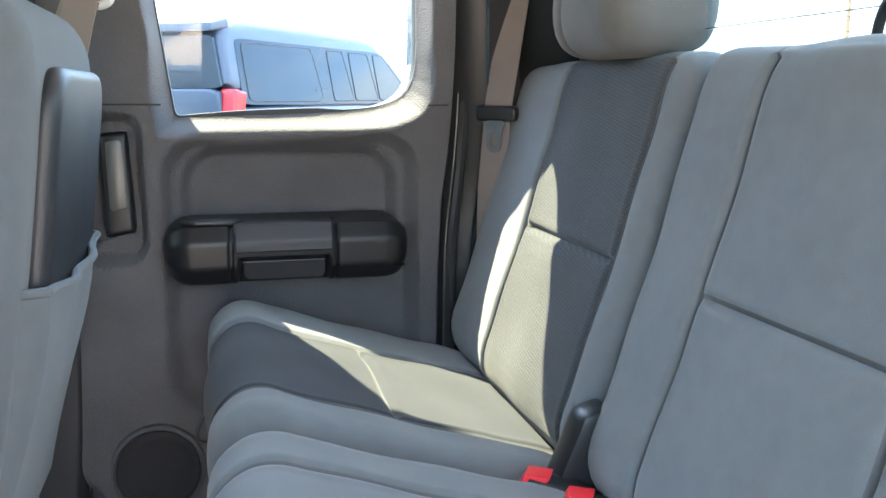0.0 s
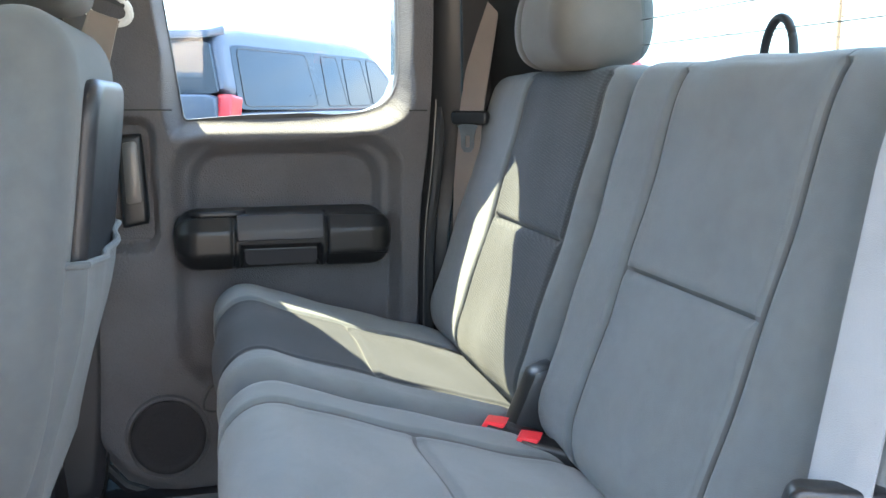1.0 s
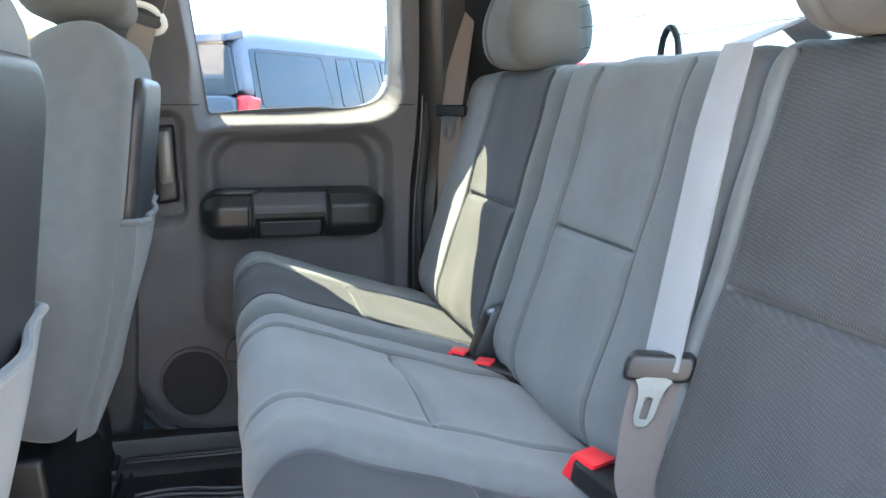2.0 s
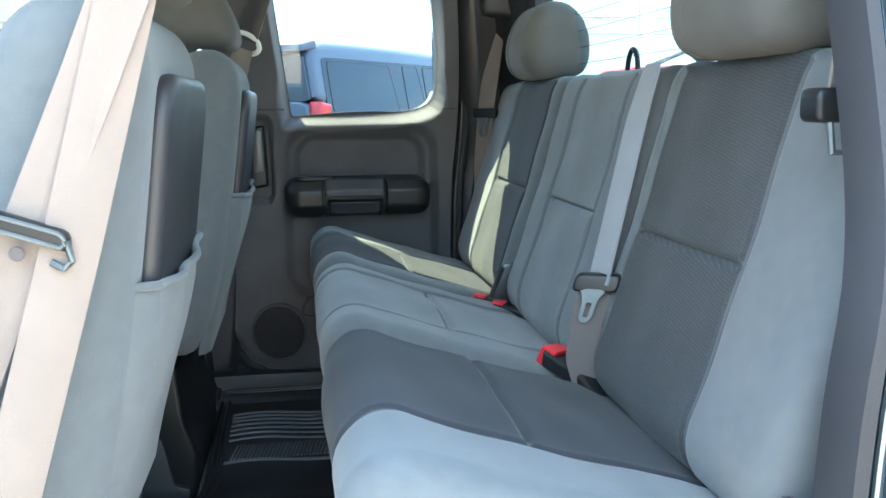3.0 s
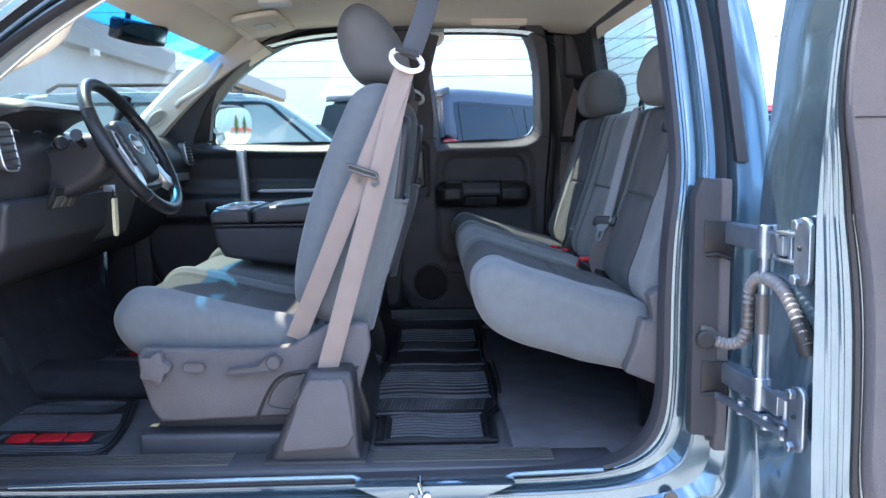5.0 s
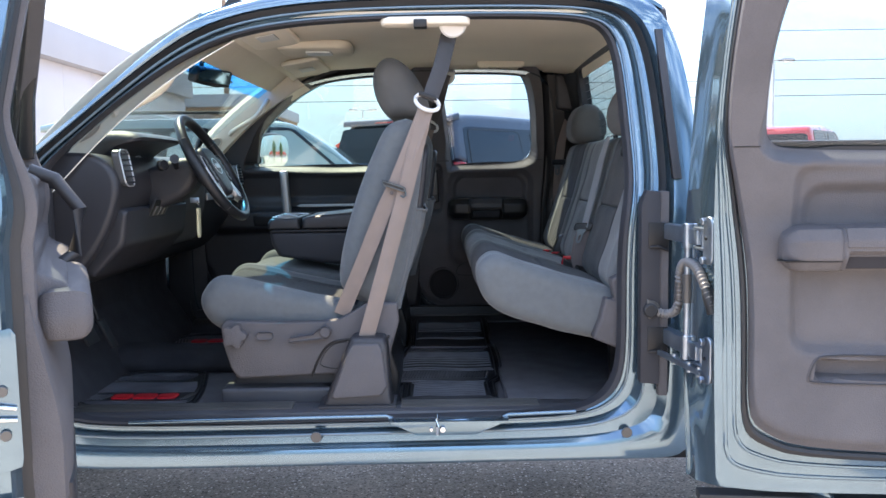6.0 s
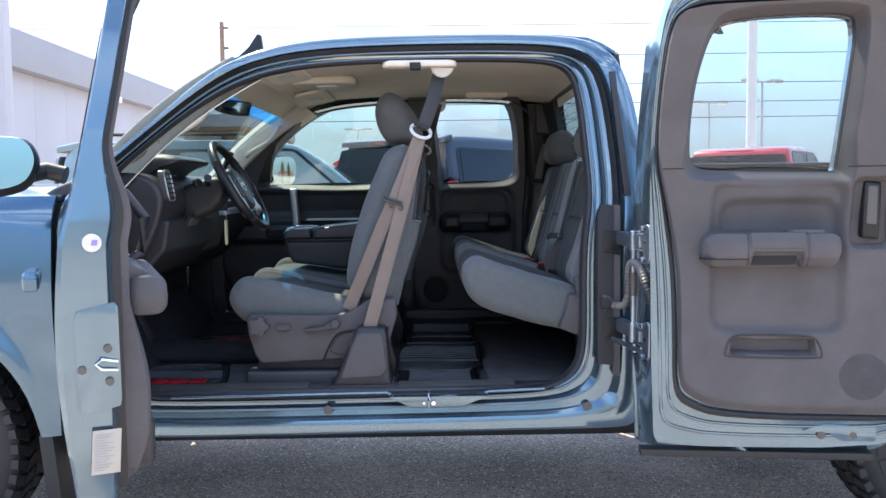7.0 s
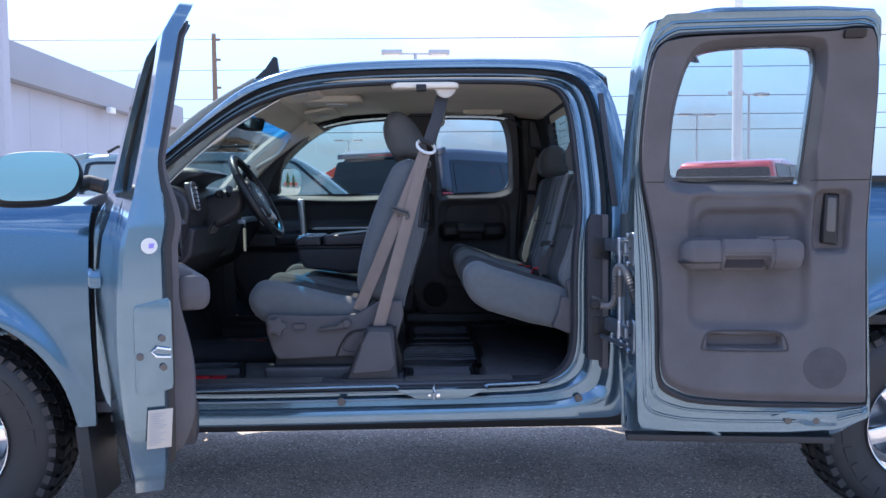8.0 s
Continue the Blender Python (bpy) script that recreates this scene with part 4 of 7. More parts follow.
    for y in (0.42, 1.60):
        part("seat_leg", prism([(0.98, 0.57), (1.08, 0.57), (1.06, 0.86), (0.86, 0.86), (0.90, 0.80), (0.97, 0.80)], y, y + 0.04, 0.006), BLACK, bench)
    return bench


rear_bench()


def front_seat(y0, y1, outer, label, push):
    """A front bucket seat between y0 and y1; outer is -1 where its outer side looks to -y."""
    ym = (y0 + y1) / 2
    seat = thing("front_seat", (0.0, ym, 0.545), label, "car seat", "front seats")
    back = [(0.085, 0.93), (0.078, 1.00), (0.105, 1.13), (0.155, 1.28), (0.215, 1.41), (0.245, 1.462), (0.30, 1.485), (0.345, 1.474), (0.370, 1.42), (0.356, 1.30), (0.330, 1.12), (0.302, 0.98), (0.262, 0.865), (0.20, 0.87)]
    back = [(x + push * step(x, 0.15, 0.30), z) for x, z in back]

    def shape(x, z, y):
        d = 0.0
        edge = min(y - y0, y1 - y)
        if x < 0.10 + (z - 0.95) * 0.42:
            d -= 0.014 * step(edge, 0.07, 0.12) + 0.006 * line(edge, 0.085, 0.005)
        elif z > 0.9:
            d -= 0.005 * line(edge, 0.030, 0.004)
        return d
    bk = part("backrest", puffy(back, y0, y1, 0.06, n=110, m=60, soft=2, shape=shape, which=lambda x, z, y: 1 if x < 0.10 + (z - 0.95) * 0.42 and 0.09 < min(y - y0, y1 - y) else 0), [VELOUR, CLOTH], seat, "grey velour backrest", sharp=70)

    # moulded panel and map pocket on the back, in (y, depth along the back, z)
    def on_back(y, d, z):
        return (0.312 + push + (z - 1.05) * 0.13 + d, y, z)
    pan = puffy(rrect(y0 + 0.075, y1 - 0.075, 1.135, 1.405, 0.05), 0.0, 0.028, 0.014, n=80, m=2, soft=0, F=on_back)
    pn = part("back_panel", pan, TRIM_DARK, bk, "moulded charcoal back panel")

    def lip_z(t):
        return 1.180 + 0.016 * abs(t) ** 1.6
    g = []
    for j in range(11):
        f = j / 10
        row = []
        for i in range(29):
            t = i / 14 - 1
            z = 0.870 + (lip_z(t) - 0.870) * f
            d = -0.025 + (0.054 + 0.008 * (1 - t * t) * step(f, 0.2, 1.0) + 0.004 * math.sin(t * 9 + f * 5) * f) * min(1.0, (1 - abs(t)) * 9 + 0.05) * (0.34 + 0.66 * step(f, -0.1, 0.95))
            row.append(on_back(ym + t * (y1 - y0 - 0.08) / 2, d, z))
        g.append(row)
    pk = part("map_pocket", sheet(g, th=-0.005, way=(1, 0, 0)), VELOUR, bk, "sagging grey cloth map pocket", sharp=60)
    part("pocket_hem", tube(g[-1], 0.005, 8), VELOUR, pk, "stitched hem of the pocket")
    cu = [(-0.345, 0.965), (-0.375, 0.91), (-0.345, 0.84), (-0.28, 0.80), (0.05, 0.79), (0.14, 0.82), (0.14, 0.885), (0.05, 0.915), (-0.10, 0.945), (-0.25, 0.985), (-0.31, 0.990)]

    def cshape(x, z, y):
        edge = min(y - y0, y1 - y)
        d = 0.0
        if z > 0.87:
            d -= 0.018 * step(edge, 0.07, 0.13) + 0.007 * line(edge, 0.095, 0.005)
            d -= 0.009 * line(x, -0.10, 0.006) * step(edge, 0.09, 0.11)
        return d + 0.0025 * math.sin(x * 47 + z * 60) * math.sin(y * 21) * step(x, -0.15, 0.05)
    part("seat_cushion", puffy(cu, y0, y1, 0.055, n=100, m=50, soft=2, shape=cshape, which=lambda x, z, y: 1 if z > 0.87 and min(y - y0, y1 - y) > 0.1 else 0), [VELOUR, CLOTH], seat, "creased grey cushion with dark inset", sharp=70)
    hd = [(0.196, 1.570), (0.190, 1.63), (0.214, 1.680), (0.256, 1.694), (0.312, 1.658), (0.356, 1.595), (0.380, 1.53), (0.374, 1.494), (0.33, 1.488), (0.245, 1.490), (0.218, 1.52)]
    h = part("headrest", puffy(hd, ym - 0.13, ym + 0.13, 0.055, n=64, m=24, soft=2), HEAD_CLOTH, seat, "rounded brown-grey headrest", sharp=70)
    for y in (ym - 0.07, ym + 0.07):
        part("headrest_post", tube([(0.30, y, 1.46), (0.30, y, 1.50)], 0.007), CHROME, h)
    # side valance with its controls
    v0, v1 = (y0 - 0.045, y0 - 0.005) if outer < 0 else (y1 + 0.005, y1 + 0.045)
    prof = [(-0.286, 0.837), (-0.270, 0.856), (-0.10, 0.850), (0.030, 0.850), (0.085, 0.856), (0.141, 0.886), (0.172, 0.906), (0.268, 0.906), (0.274, 0.846), (0.246, 0.752), (0.232, 0.688), (0.005, 0.680), (-0.237, 0.672), (-0.258, 0.704), (-0.280, 0.780)]
    val = part("side_valance", puffy(prof, v0, v1 if outer < 0 else v1, 0.010, n=120, m=2, soft=1, k=4), TRIM, seat, "taupe plastic side valance")
    face = v0 if outer < 0 else v1
    o = outer
    b = bmesh.new()
    star = [(-0.236 + (0.033 + 0.006 * math.cos(5 * t)) * math.cos(t), 0.813 + (0.033 + 0.006 * math.cos(5 * t)) * math.sin(t)) for t in [2 * math.pi * i / 48 + 0.3 for i in range(48)]]
    prism(star, face + o * 0.002, face + o * 0.034, 0.005, bm=b)
    part("recline_knob", b, TRIM, val, "lobed taupe adjusting knob")
    part("switch", puffy(rrect(-0.172, -0.120, 0.798, 0.820, 0.010), face, face + o * 0.010, 0.004, n=32, m=2, soft=0), TRIM, val, "small taupe rocker switch")
    lv = part("lever", puffy([(-0.070, 0.790), (0.006, 0.798), (0.050, 0.802), (0.064, 0.824), (0.046, 0.840), (0.024, 0.830), (0.006, 0.812), (-0.068, 0.803)], face, face + o * 0.020, 0.006, n=56, m=2, soft=1), TRIM, val, "long recline lever")
    part("lever_boss", disc((0.044, face + o * 0.012, 0.820), (0, o, 0), 0.018, 0.014, 28, 0.004), TRIM, lv, "round boss of the lever")
    b = bmesh.new()
    tube(rounded([(-0.004, face + o * 0.0005, 0.677), (0.020, face + o * 0.0005, 0.737), (0.052, face + o * 0.0005, 0.781), (0.096, face + o * 0.0005, 0.793), (0.244, face + o * 0.0005, 0.800)], 2, closed=False), 0.0040, bm=b)
    tube(rounded([(0.222, face + o * 0.0005, 0.700), (0.018, face + o * 0.0005, 0.699), (0.032, face + o * 0.0005, 0.743), (0.064, face + o * 0.0005, 0.779), (0.108, face + o * 0.0005, 0.786)], 2, closed=False), 0.0016, bm=b)
    part("valance_seam", b, BLACK, val)
    for ya, yb in ((y0 + 0.02, y0 + 0.10), (y1 - 0.10, y1 - 0.02)):
        part("seat_track", prism([(-0.30, 0.545), (0.25, 0.545), (0.25, 0.59), (0.22, 0.60), (0.20, 0.70), (-0.25, 0.70), (-0.27, 0.60), (-0.30, 0.59)], ya, yb, 0.006), TRIM_DARK, seat, "dark seat track")
    part("base_cover", prism([(0.06, 0.56), (0.262, 0.56), (0.268, 0.66), (0.245, 0.74), (0.235, 0.85), (0.06, 0.85)], y0 + 0.03, y1 - 0.03, 0.012, seg=3), BLACK, seat, "black plastic cover behind the seat base")
    part("seat_skirt", box(-0.292, 0.06, min(face, face - o * 0.10), max(face, face - o * 0.10), 0.56, 0.640, 0.012, seg=3), SILL, seat, "dark tray under the seat base")
    part("seat_pan", box(-0.26, 0.21, y0 + 0.04, y1 - 0.04, 0.68, 0.80, 0.01), TRIM_DARK, seat, "dark seat pan")
    return seat


front_seat(0.275, 0.765, -1, "grey cloth driver's seat with taupe plastic base", -0.008)
front_seat(1.175, 1.665, 1, "grey cloth front passenger seat with map pocket", 0.020)


# ---- outside of the truck ----
def side_y(z):
    """The flank of fender and bed at height z, a little bulged."""
    return 0.035 - 0.045 * math.exp(-((z - 0.95) / 0.32) ** 2) + 0.06 * step(z, 1.22, 1.36)


def flank_panel(name, x0, x1, top, wheel_x, low, label, flip):
    """A fender or bed side with a round wheel arch."""
    g = []
    cols = 70
    for i in range(cols + 1):
        x = x0 + (x1 - x0) * i / cols
        dx = abs(x - wheel_x)
        arch = 0.43 + math.sqrt(max(0.49 ** 2 - dx * dx, 0)) if dx < 0.49 else 0
        bot = max(low, arch)
        row = []
        for j in range(19):
            z = bot + (top(x) - bot) * j / 18
            r = math.hypot(x - wheel_x, z - 0.43)
            lip = -0.028 * math.exp(-((r - 0.50) / 0.05) ** 2) if z > 0.43 else 0
            y = side_y(z) + lip
            row.append((x, 2 * YC - y if flip else y, z))
        g.append(row)
    return part(name, sheet(g, th=0.02, way=(0, -1 if flip else 1, 0)), PAINT, truck, label, sharp=25)


for flip in (False, True):
    flank_panel("fender", -2.30, -0.895, lambda x: 1.305 - 0.05 * step(-x, 1.2, 2.3), -1.45, 0.47, "blue metallic front fender", flip)
    flank_panel("bed_side", 1.185, 3.20, lambda x: 1.375, 2.30, 0.52, "blue metallic bed side", flip)


def make_nose_and_bed():
    g = []
    for i in range(21):
        x = -0.90 - 1.42 * i / 20
        row = []
        for j in range(21):
            t = j / 20
            z = 1.300 - 0.05 * step(-x, 1.2, 2.3) + 0.055 * (1 - (2 * t - 1) ** 4) - 0.03 * step(-x, 2.1, 2.35)
            row.append((x, 0.095 + (2 * YC - 0.19) * t, z))
        g.append(row)
    part("hood", sheet(g, th=-0.02), PAINT, truck, "blue metallic hood")
    part("grille_panel", box(-2.36, -2.28, 0.06, 1.88, 0.55, 1.24, 0.03), BLACK, truck, "dark front grille panel")
    part("bed_floor", box(1.20, 3.16, 0.10, 1.84, 0.80, 0.84, 0.005), RUBBER, truck)
    part("bed_front_wall", box(1.19, 1.22, 0.10, 1.84, 0.62, 1.37, 0.006), PAINT, truck)
    part("tailgate", box(3.16, 3.21, 0.08, 1.86, 0.70, 1.37, 0.012), PAINT, truck)
    for y in (0.09, 1.79):
        part("bed_rail", box(1.19, 3.20, y - 0.045, y + 0.105, 1.365, 1.39, 0.010), BLACK, truck, "black bed rail cap")
    part("frame_rail", box(-2.2, 3.1, 0.42, 0.52, 0.325, 0.52, 0.015), BLACK, truck)
    part("frame_rail", box(-2.2, 3.1, 1.42, 1.52, 0.42, 0.52, 0.015), BLACK, truck)
    for x in (-1.45, 2.30):
        part("axle", tube([(x, 0.25, 0.40), (x, 1.69, 0.40)], 0.05), BLACK, truck)
        for y in (0.05, 1.52):
            b = bmesh.new()
            ring = [(x + 0.51 * math.cos(radians(a)), 0.42 + 0.51 * math.sin(radians(a))) for a in range(-4, 185, 9)]
            sheet([[(p[0], y, p[1]), (p[0], y + 0.37, p[1])] for p in ring], b, th=0.006, way=(0, 0, 1))
            part("wheel_well", b, RUBBER, truck, "black wheel-arch liner")
    for x0 in (-0.905,):
        for y in (0.02, 1.66):
            part("mud_flap", prism([(-0.975, 0.47), (-0.925, 0.47), (-0.895, 0.16), (-0.945, 0.16)], y, y + 0.26, 0.006), RUBBER, truck, "black rubber mud flap")
    # cab back skin, between the flanks
    b = box(1.150, 1.168, 0.06, 1.88, 0.48, 1.37, 0.006)
    part("cab_back_skin", b, PAINT, truck)
    part("rocker_floor", box(-0.85, 1.15, 0.05, 1.89, 0.475, 0.50, 0.004), RUBBER, truck, "dark underside of the cab")


make_nose_and_bed()


def wheel(cx, cy, out):
    """A wheel at cx; out is -1 where its face looks to -y."""
    def circ(r, y, n=64):
        return [(cx + r * math.cos(2 * math.pi * i / n), y, 0.40 + r * math.sin(2 * math.pi * i / n)) for i in range(n)]
    y0, y1 = cy - 0.135, cy + 0.135
    face = y0 if out < 0 else y1
    o = out
    hub = part("wheel", disc((cx, cy, 0.40), (0, o, 0), 0.16, 0.02, 32, 0.004), STEEL, truck, "front or rear road wheel")
    prof = [(0.222, y0 + 0.03), (0.212, y0 + 0.012), (0.27, y0 + 0.002), (0.33, y0 - 0.002), (0.37, y0 + 0.012), (0.386, y0 + 0.03), (0.390, cy), (0.386, y1 - 0.03), (0.37, y1 - 0.012), (0.33, y1 + 0.002), (0.27, y1 - 0.002), (0.212, y1 - 0.012), (0.222, y1 - 0.03)]
    ty = part("tyre", rings([circ(r, y) for r, y in prof]), RUBBER, hub, "black all-terrain tyre")
    b = bmesh.new()
    for row, (ya, yb, ln, off) in enumerate(((y0 + 0.004, y0 + 0.058, 0.60, 0), (y0 + 0.068, cy - 0.006, 0.72, 0.5), (cy + 0.006, y1 - 0.068, 0.72, 0), (y1 - 0.058, y1 - 0.004, 0.60, 0.5))):
        for i in range(44):
            a0 = 2 * math.pi * (i + off) / 44
            da = 2 * math.pi / 44 * ln
            sk = 0.05 * (1 if row % 2 else -1)
            v = []
            for r in (0.375, 0.402):
                for a, y in ((a0, ya), (a0 + da, ya), (a0 + da + sk, yb), (a0 + sk, yb)):
                    rr = r - (0.010 if row in (0, 3) and y in (y0 + 0.004, y1 - 0.004) else 0)
                    v.append(b.verts.new((cx + rr * math.cos(a), y, 0.40 + rr * math.sin(a))))
            for q in ((4, 5, 6, 7), (0, 1, 5, 4), (1, 2, 6, 5), (2, 3, 7, 6), (3, 0, 4, 7)):
                b.faces.new([v[k] for k in q])
    tagged(part("tread", b, RUBBER, ty), kind="stuff")
    b = bmesh.new()
    for k in range(26):
        if k % 13 < 8:
            a0, a1 = 2 * math.pi * k / 26, 2 * math.pi * (k + 0.72) / 26
            loop = [(r, a) for r, a in ((0.285, a0), (0.318, a0), (0.318, a1), (0.285, a1))]
            lo = [b.verts.new((cx + r * math.cos(a), face - o * 0.004, 0.40 + r * math.sin(a))) for r, a in loop]
            hi = [b.verts.new((cx + r * math.cos(a), face + o * 0.0045, 0.40 + r * math.sin(a))) for r, a in loop]
            b.faces.new(hi)
            for i in range(4):
                b.faces.new((lo[i], lo[(i + 1) % 4], hi[(i + 1) % 4], hi[i]))
    tagged(part("sidewall_band", b, RUBBER, ty, "raised plain bars on the sidewall"), kind="stuff")
    b = rings([circ(0.210, face + -o * 0.02), circ(0.214, face + o * 0.0), circ(0.208, face - o * 0.004), circ(0.200, face - o * 0.03), circ(0.192, face - o * 0.15)])
    rim = part("rim", b, CHROME, hub, "bright alloy rim")
    for k in range(6):
        a = 2 * math.pi * k / 6 + 0.2
        F = (lambda r, t, d, a=a: (cx + r * math.cos(a) - t * math.sin(a), face - o * d, 0.40 + r * math.sin(a) + t * math.cos(a)))
        part("spoke", box(0.05, 0.203, -0.032, 0.032, 0.012, 0.05, 0.008, F=F), CHROME, hub, "broad alloy spoke")
    part("centre_cap", disc((cx, face - o * 0.03, 0.40), (0, o, 0), 0.07, 0.025, 24, 0.006), CHROME, hub)
    return hub


for cx in (-1.45, 2.30):
    wheel(cx, 0.175, -1)
    wheel(cx, 2 * YC - 0.175, 1)

# rocker: plugs, striker and its step
for x in (0.035, 0.945):
    b = disc((x, 0.024, 0.545), (0, -1, 0), 0.016, 0.006, 20, 0.002)
    part("rocker_plug", b, GUNMETAL, flank_left, "round grey rubber plug")
b = prism([(0.245, 0.594), (0.33, 0.552), (0.50, 0.552), (0.60, 0.594)], -0.004, 0.050, 0.006)
part("striker_plate", b, JAMB, flank_left, "recessed light striker seat")
b = tube([(0.39, 0.01, 0.560), (0.39, -0.020, 0.562), (0.39, -0.024, 0.585), (0.39, -0.020, 0.606), (0.39, 0.01, 0.608)], 0.005)
disc((0.405, -0.006, 0.572), (0, -1, 0), 0.009, 0.008, 6, 0.001, bm=b)
disc((0.372, -0.006, 0.572), (0, -1, 0), 0.006, 0.006, 6, 0.001, bm=b)
part("door_striker", b, CHROME, flank_left, "bright steel door striker")
b = tube([(-0.52, 0.052, 0.588), (0.24, 0.052, 0.597), (0.33, 0.045, 0.556), (0.50, 0.045, 0.557), (0.60, 0.05, 0.596), (0.80, 0.052, 0.602)], 0.006)
part("sill_weld", b, JAMB, flank_left, "bright pinch-weld edge of the sill")

CONDUIT = mat("grey_conduit", (0.15, 0.14, 0.13), rough=0.30, vary=0.12, scale=30)

# hinge plate on the rear jamb and the two hinges
plate = part("hinge_cover_plate", prism([(0.975, 0.70), (1.030, 0.695), (1.030, 1.250), (0.990, 1.255), (0.975, 1.215)], -0.012, 0.03, 0.006), PLATE, flank_left, "flat taupe plastic cover on the jamb")
part("plate_step", prism([(1.030, 0.66), (1.056, 0.66), (1.056, 1.250), (1.030, 1.252)], -0.004, 0.03, 0.004), TRIM, plate, "paler stepped edge of the cover")
for zz in (1.135, 0.835):
    # no hole is cut: a black plate stands for the shade inside the opening
    b = prism([(0.995, zz - 0.045), (1.052, zz - 0.052), (1.054, zz + 0.026), (0.995, zz + 0.030)], -0.0145, -0.004, 0.003)
    part("hinge_pocket_shade", b, BLACK, plate, "black plate for the shade in the hinge opening")
    part("pocket_lip", tube([(0.999, -0.016, zz - 0.043), (1.022, -0.022, zz - 0.040), (1.050, -0.020, zz - 0.052)], 0.004, 8), BLACK, plate)
part("plate_clip", prism([(0.992, 0.945), (1.020, 0.935), (1.035, 0.915), (1.000, 0.885), (0.990, 0.905)], -0.018, -0.008, 0.003), GUNMETAL, plate, "brown-grey clip under the conduit")
part("clip_bolt", disc((1.004, -0.018, 0.915), (0, -1, 0), 0.010, 0.008, 12, 0.002), STEEL, plate)
for zz, low in ((1.138, False), (0.838, True)):
    b = prism([(1.035, 0.03), (1.062, 0.03), (1.085, -0.10), (1.090, -0.19), (1.062, -0.19), (1.045, -0.09)], zz - 0.022, zz + 0.022, 0.005, F=lambda a, c, b2: (a, b2, c))
    h = part("door_hinge", b, STEEL, flank_left, "zinc-plated steel door hinge")
    b = box(1.056, 1.086, -0.262, -0.185, zz - 0.019, zz + 0.020, 0.004)
    part("hinge_leaf", b, STEEL, h, "door-side hinge leaf")
    for dz in (-0.026, 0.024):
        part("clevis_ear", prism([(1.052, -0.240), (1.086, -0.236), (1.094, -0.320), (1.060, -0.322)], zz + dz - 0.003, zz + dz + 0.003, 0.002, F=lambda a, c, b2: (a, b2, c)), STEEL, h, "thin steel ear of the hinge")
    part("clevis_pin", tube([(1.072, -0.268, zz - 0.032), (1.072, -0.268, zz + 0.030)], 0.007, 14), STEEL, h)
    back_plate = puffy(rrect(-0.352, -0.312, zz - 0.062, zz + 0.058, 0.018), 1.060, 1.070, 0.003, n=44, m=2, soft=0, F=lambda a, c, b2: (c + (a + 0.33) * -0.25, a, b2))
    part("door_plate", back_plate, STEEL, h, "rounded steel plate bolted to the door")
    part("plate_slot", disc((1.058, -0.334, zz + 0.004), (-1, -0.2, 0), 0.0045, 0.004, 12, 0.001), BLACK, h)
    if low:
        part("check_link", prism([(1.018, -0.030), (1.030, -0.036), (1.062, -0.205), (1.074, -0.290), (1.058, -0.292), (1.046, -0.205)], zz - 0.052, zz - 0.036, 0.003, F=lambda a, c, b2: (a, b2, c)), STEEL, h, "folding check link under the hinge")
        for yy, xx in ((-0.118, 1.044), (-0.215, 1.056), (-0.275, 1.064)):
            part("link_rivet", tube([(xx, yy, zz - 0.058), (xx, yy, zz - 0.030)], 0.009, 14), STEEL, h)
    part("hinge_pin", disc((1.060, -0.172, zz + 0.026), (0, 0, 1), 0.013, 0.006, 20, 0.002), CHROME, h, "bright hinge pin head")
    part("hinge_boss", disc((1.078, -0.195, zz - 0.008), (0, -1, 0), 0.012, 0.007, 24, 0.002), STEEL, h, "round zinc boss")
    part("hinge_knuckle", tube([(1.060, -0.172, zz - 0.032), (1.060, -0.172, zz + 0.030)], 0.015, 18), STEEL, h)
    for dz in (-0.050, 0.046):
        part("hinge_bolt", disc((1.056, -0.332, zz + dz), (-1, -0.2, 0), 0.010, 0.012, 6, 0.002), STEEL, h)
b = tube([(1.060, -0.172, 1.12), (1.060, -0.172, 0.86)], 0.0095, 14)
part("check_rod", b, STEEL, flank_left, "slim steel rod between the hinges")
b = tube([(1.060, -0.172, 0.958), (1.060, -0.172, 1.035)], 0.0135, 16)
part("rod_bushing", b, GUNMETAL, flank_left, "brown-grey bushing on the rod")
cpath = spaced(rounded([(1.016, -0.01, 0.911), (1.036, -0.025, 0.903), (1.058, -0.055, 0.910), (1.060, -0.088, 0.936), (1.062, -0.098, 0.965), (1.060, -0.098, 1.010), (1.059, -0.112, 1.045), (1.059, -0.150, 1.066), (1.060, -0.200, 1.068), (1.060, -0.255, 1.062), (1.060, -0.300, 1.038), (1.064, -0.330, 1.005), (1.070, -0.345, 0.975)], 2, closed=False), 330, closed=False)
part("cable_conduit", tube(cpath, 0.0115, 10, ridge=0.17, waves=40), CONDUIT, flank_left, "ribbed grey cable conduit looping to the door")
part("conduit_sleeve", tube([(1.061, -0.094, 0.955), (1.061, -0.098, 1.005)], 0.0135, 14), GUNMETAL, flank_left, "dark sleeve on the conduit")
part("conduit_sleeve", tube([(1.064, -0.322, 1.015), (1.068, -0.338, 0.985), (1.072, -0.345, 0.955)], [0.0145, 0.016, 0.013], 14), RUBBER, flank_left, "dark rubber boot of the conduit")
part("conduit_boot", disc((1.000, -0.012, 0.913), (0, -1, 0), 0.020, 0.02, 16, 0.004), RUBBER, flank_left)
# weather strip up the cab's rear edge
b = prism([(1.075, 1.285), (1.100, 1.285), (1.062, 1.72), (1.040, 1.72)], -0.012, 0.012, 0.003, F=lambda a, c, z: (a, side(z) + c, z))
part("quarter_strip", b, TRIM_DARK, flank_left, "dark plastic strip on the cab corner")

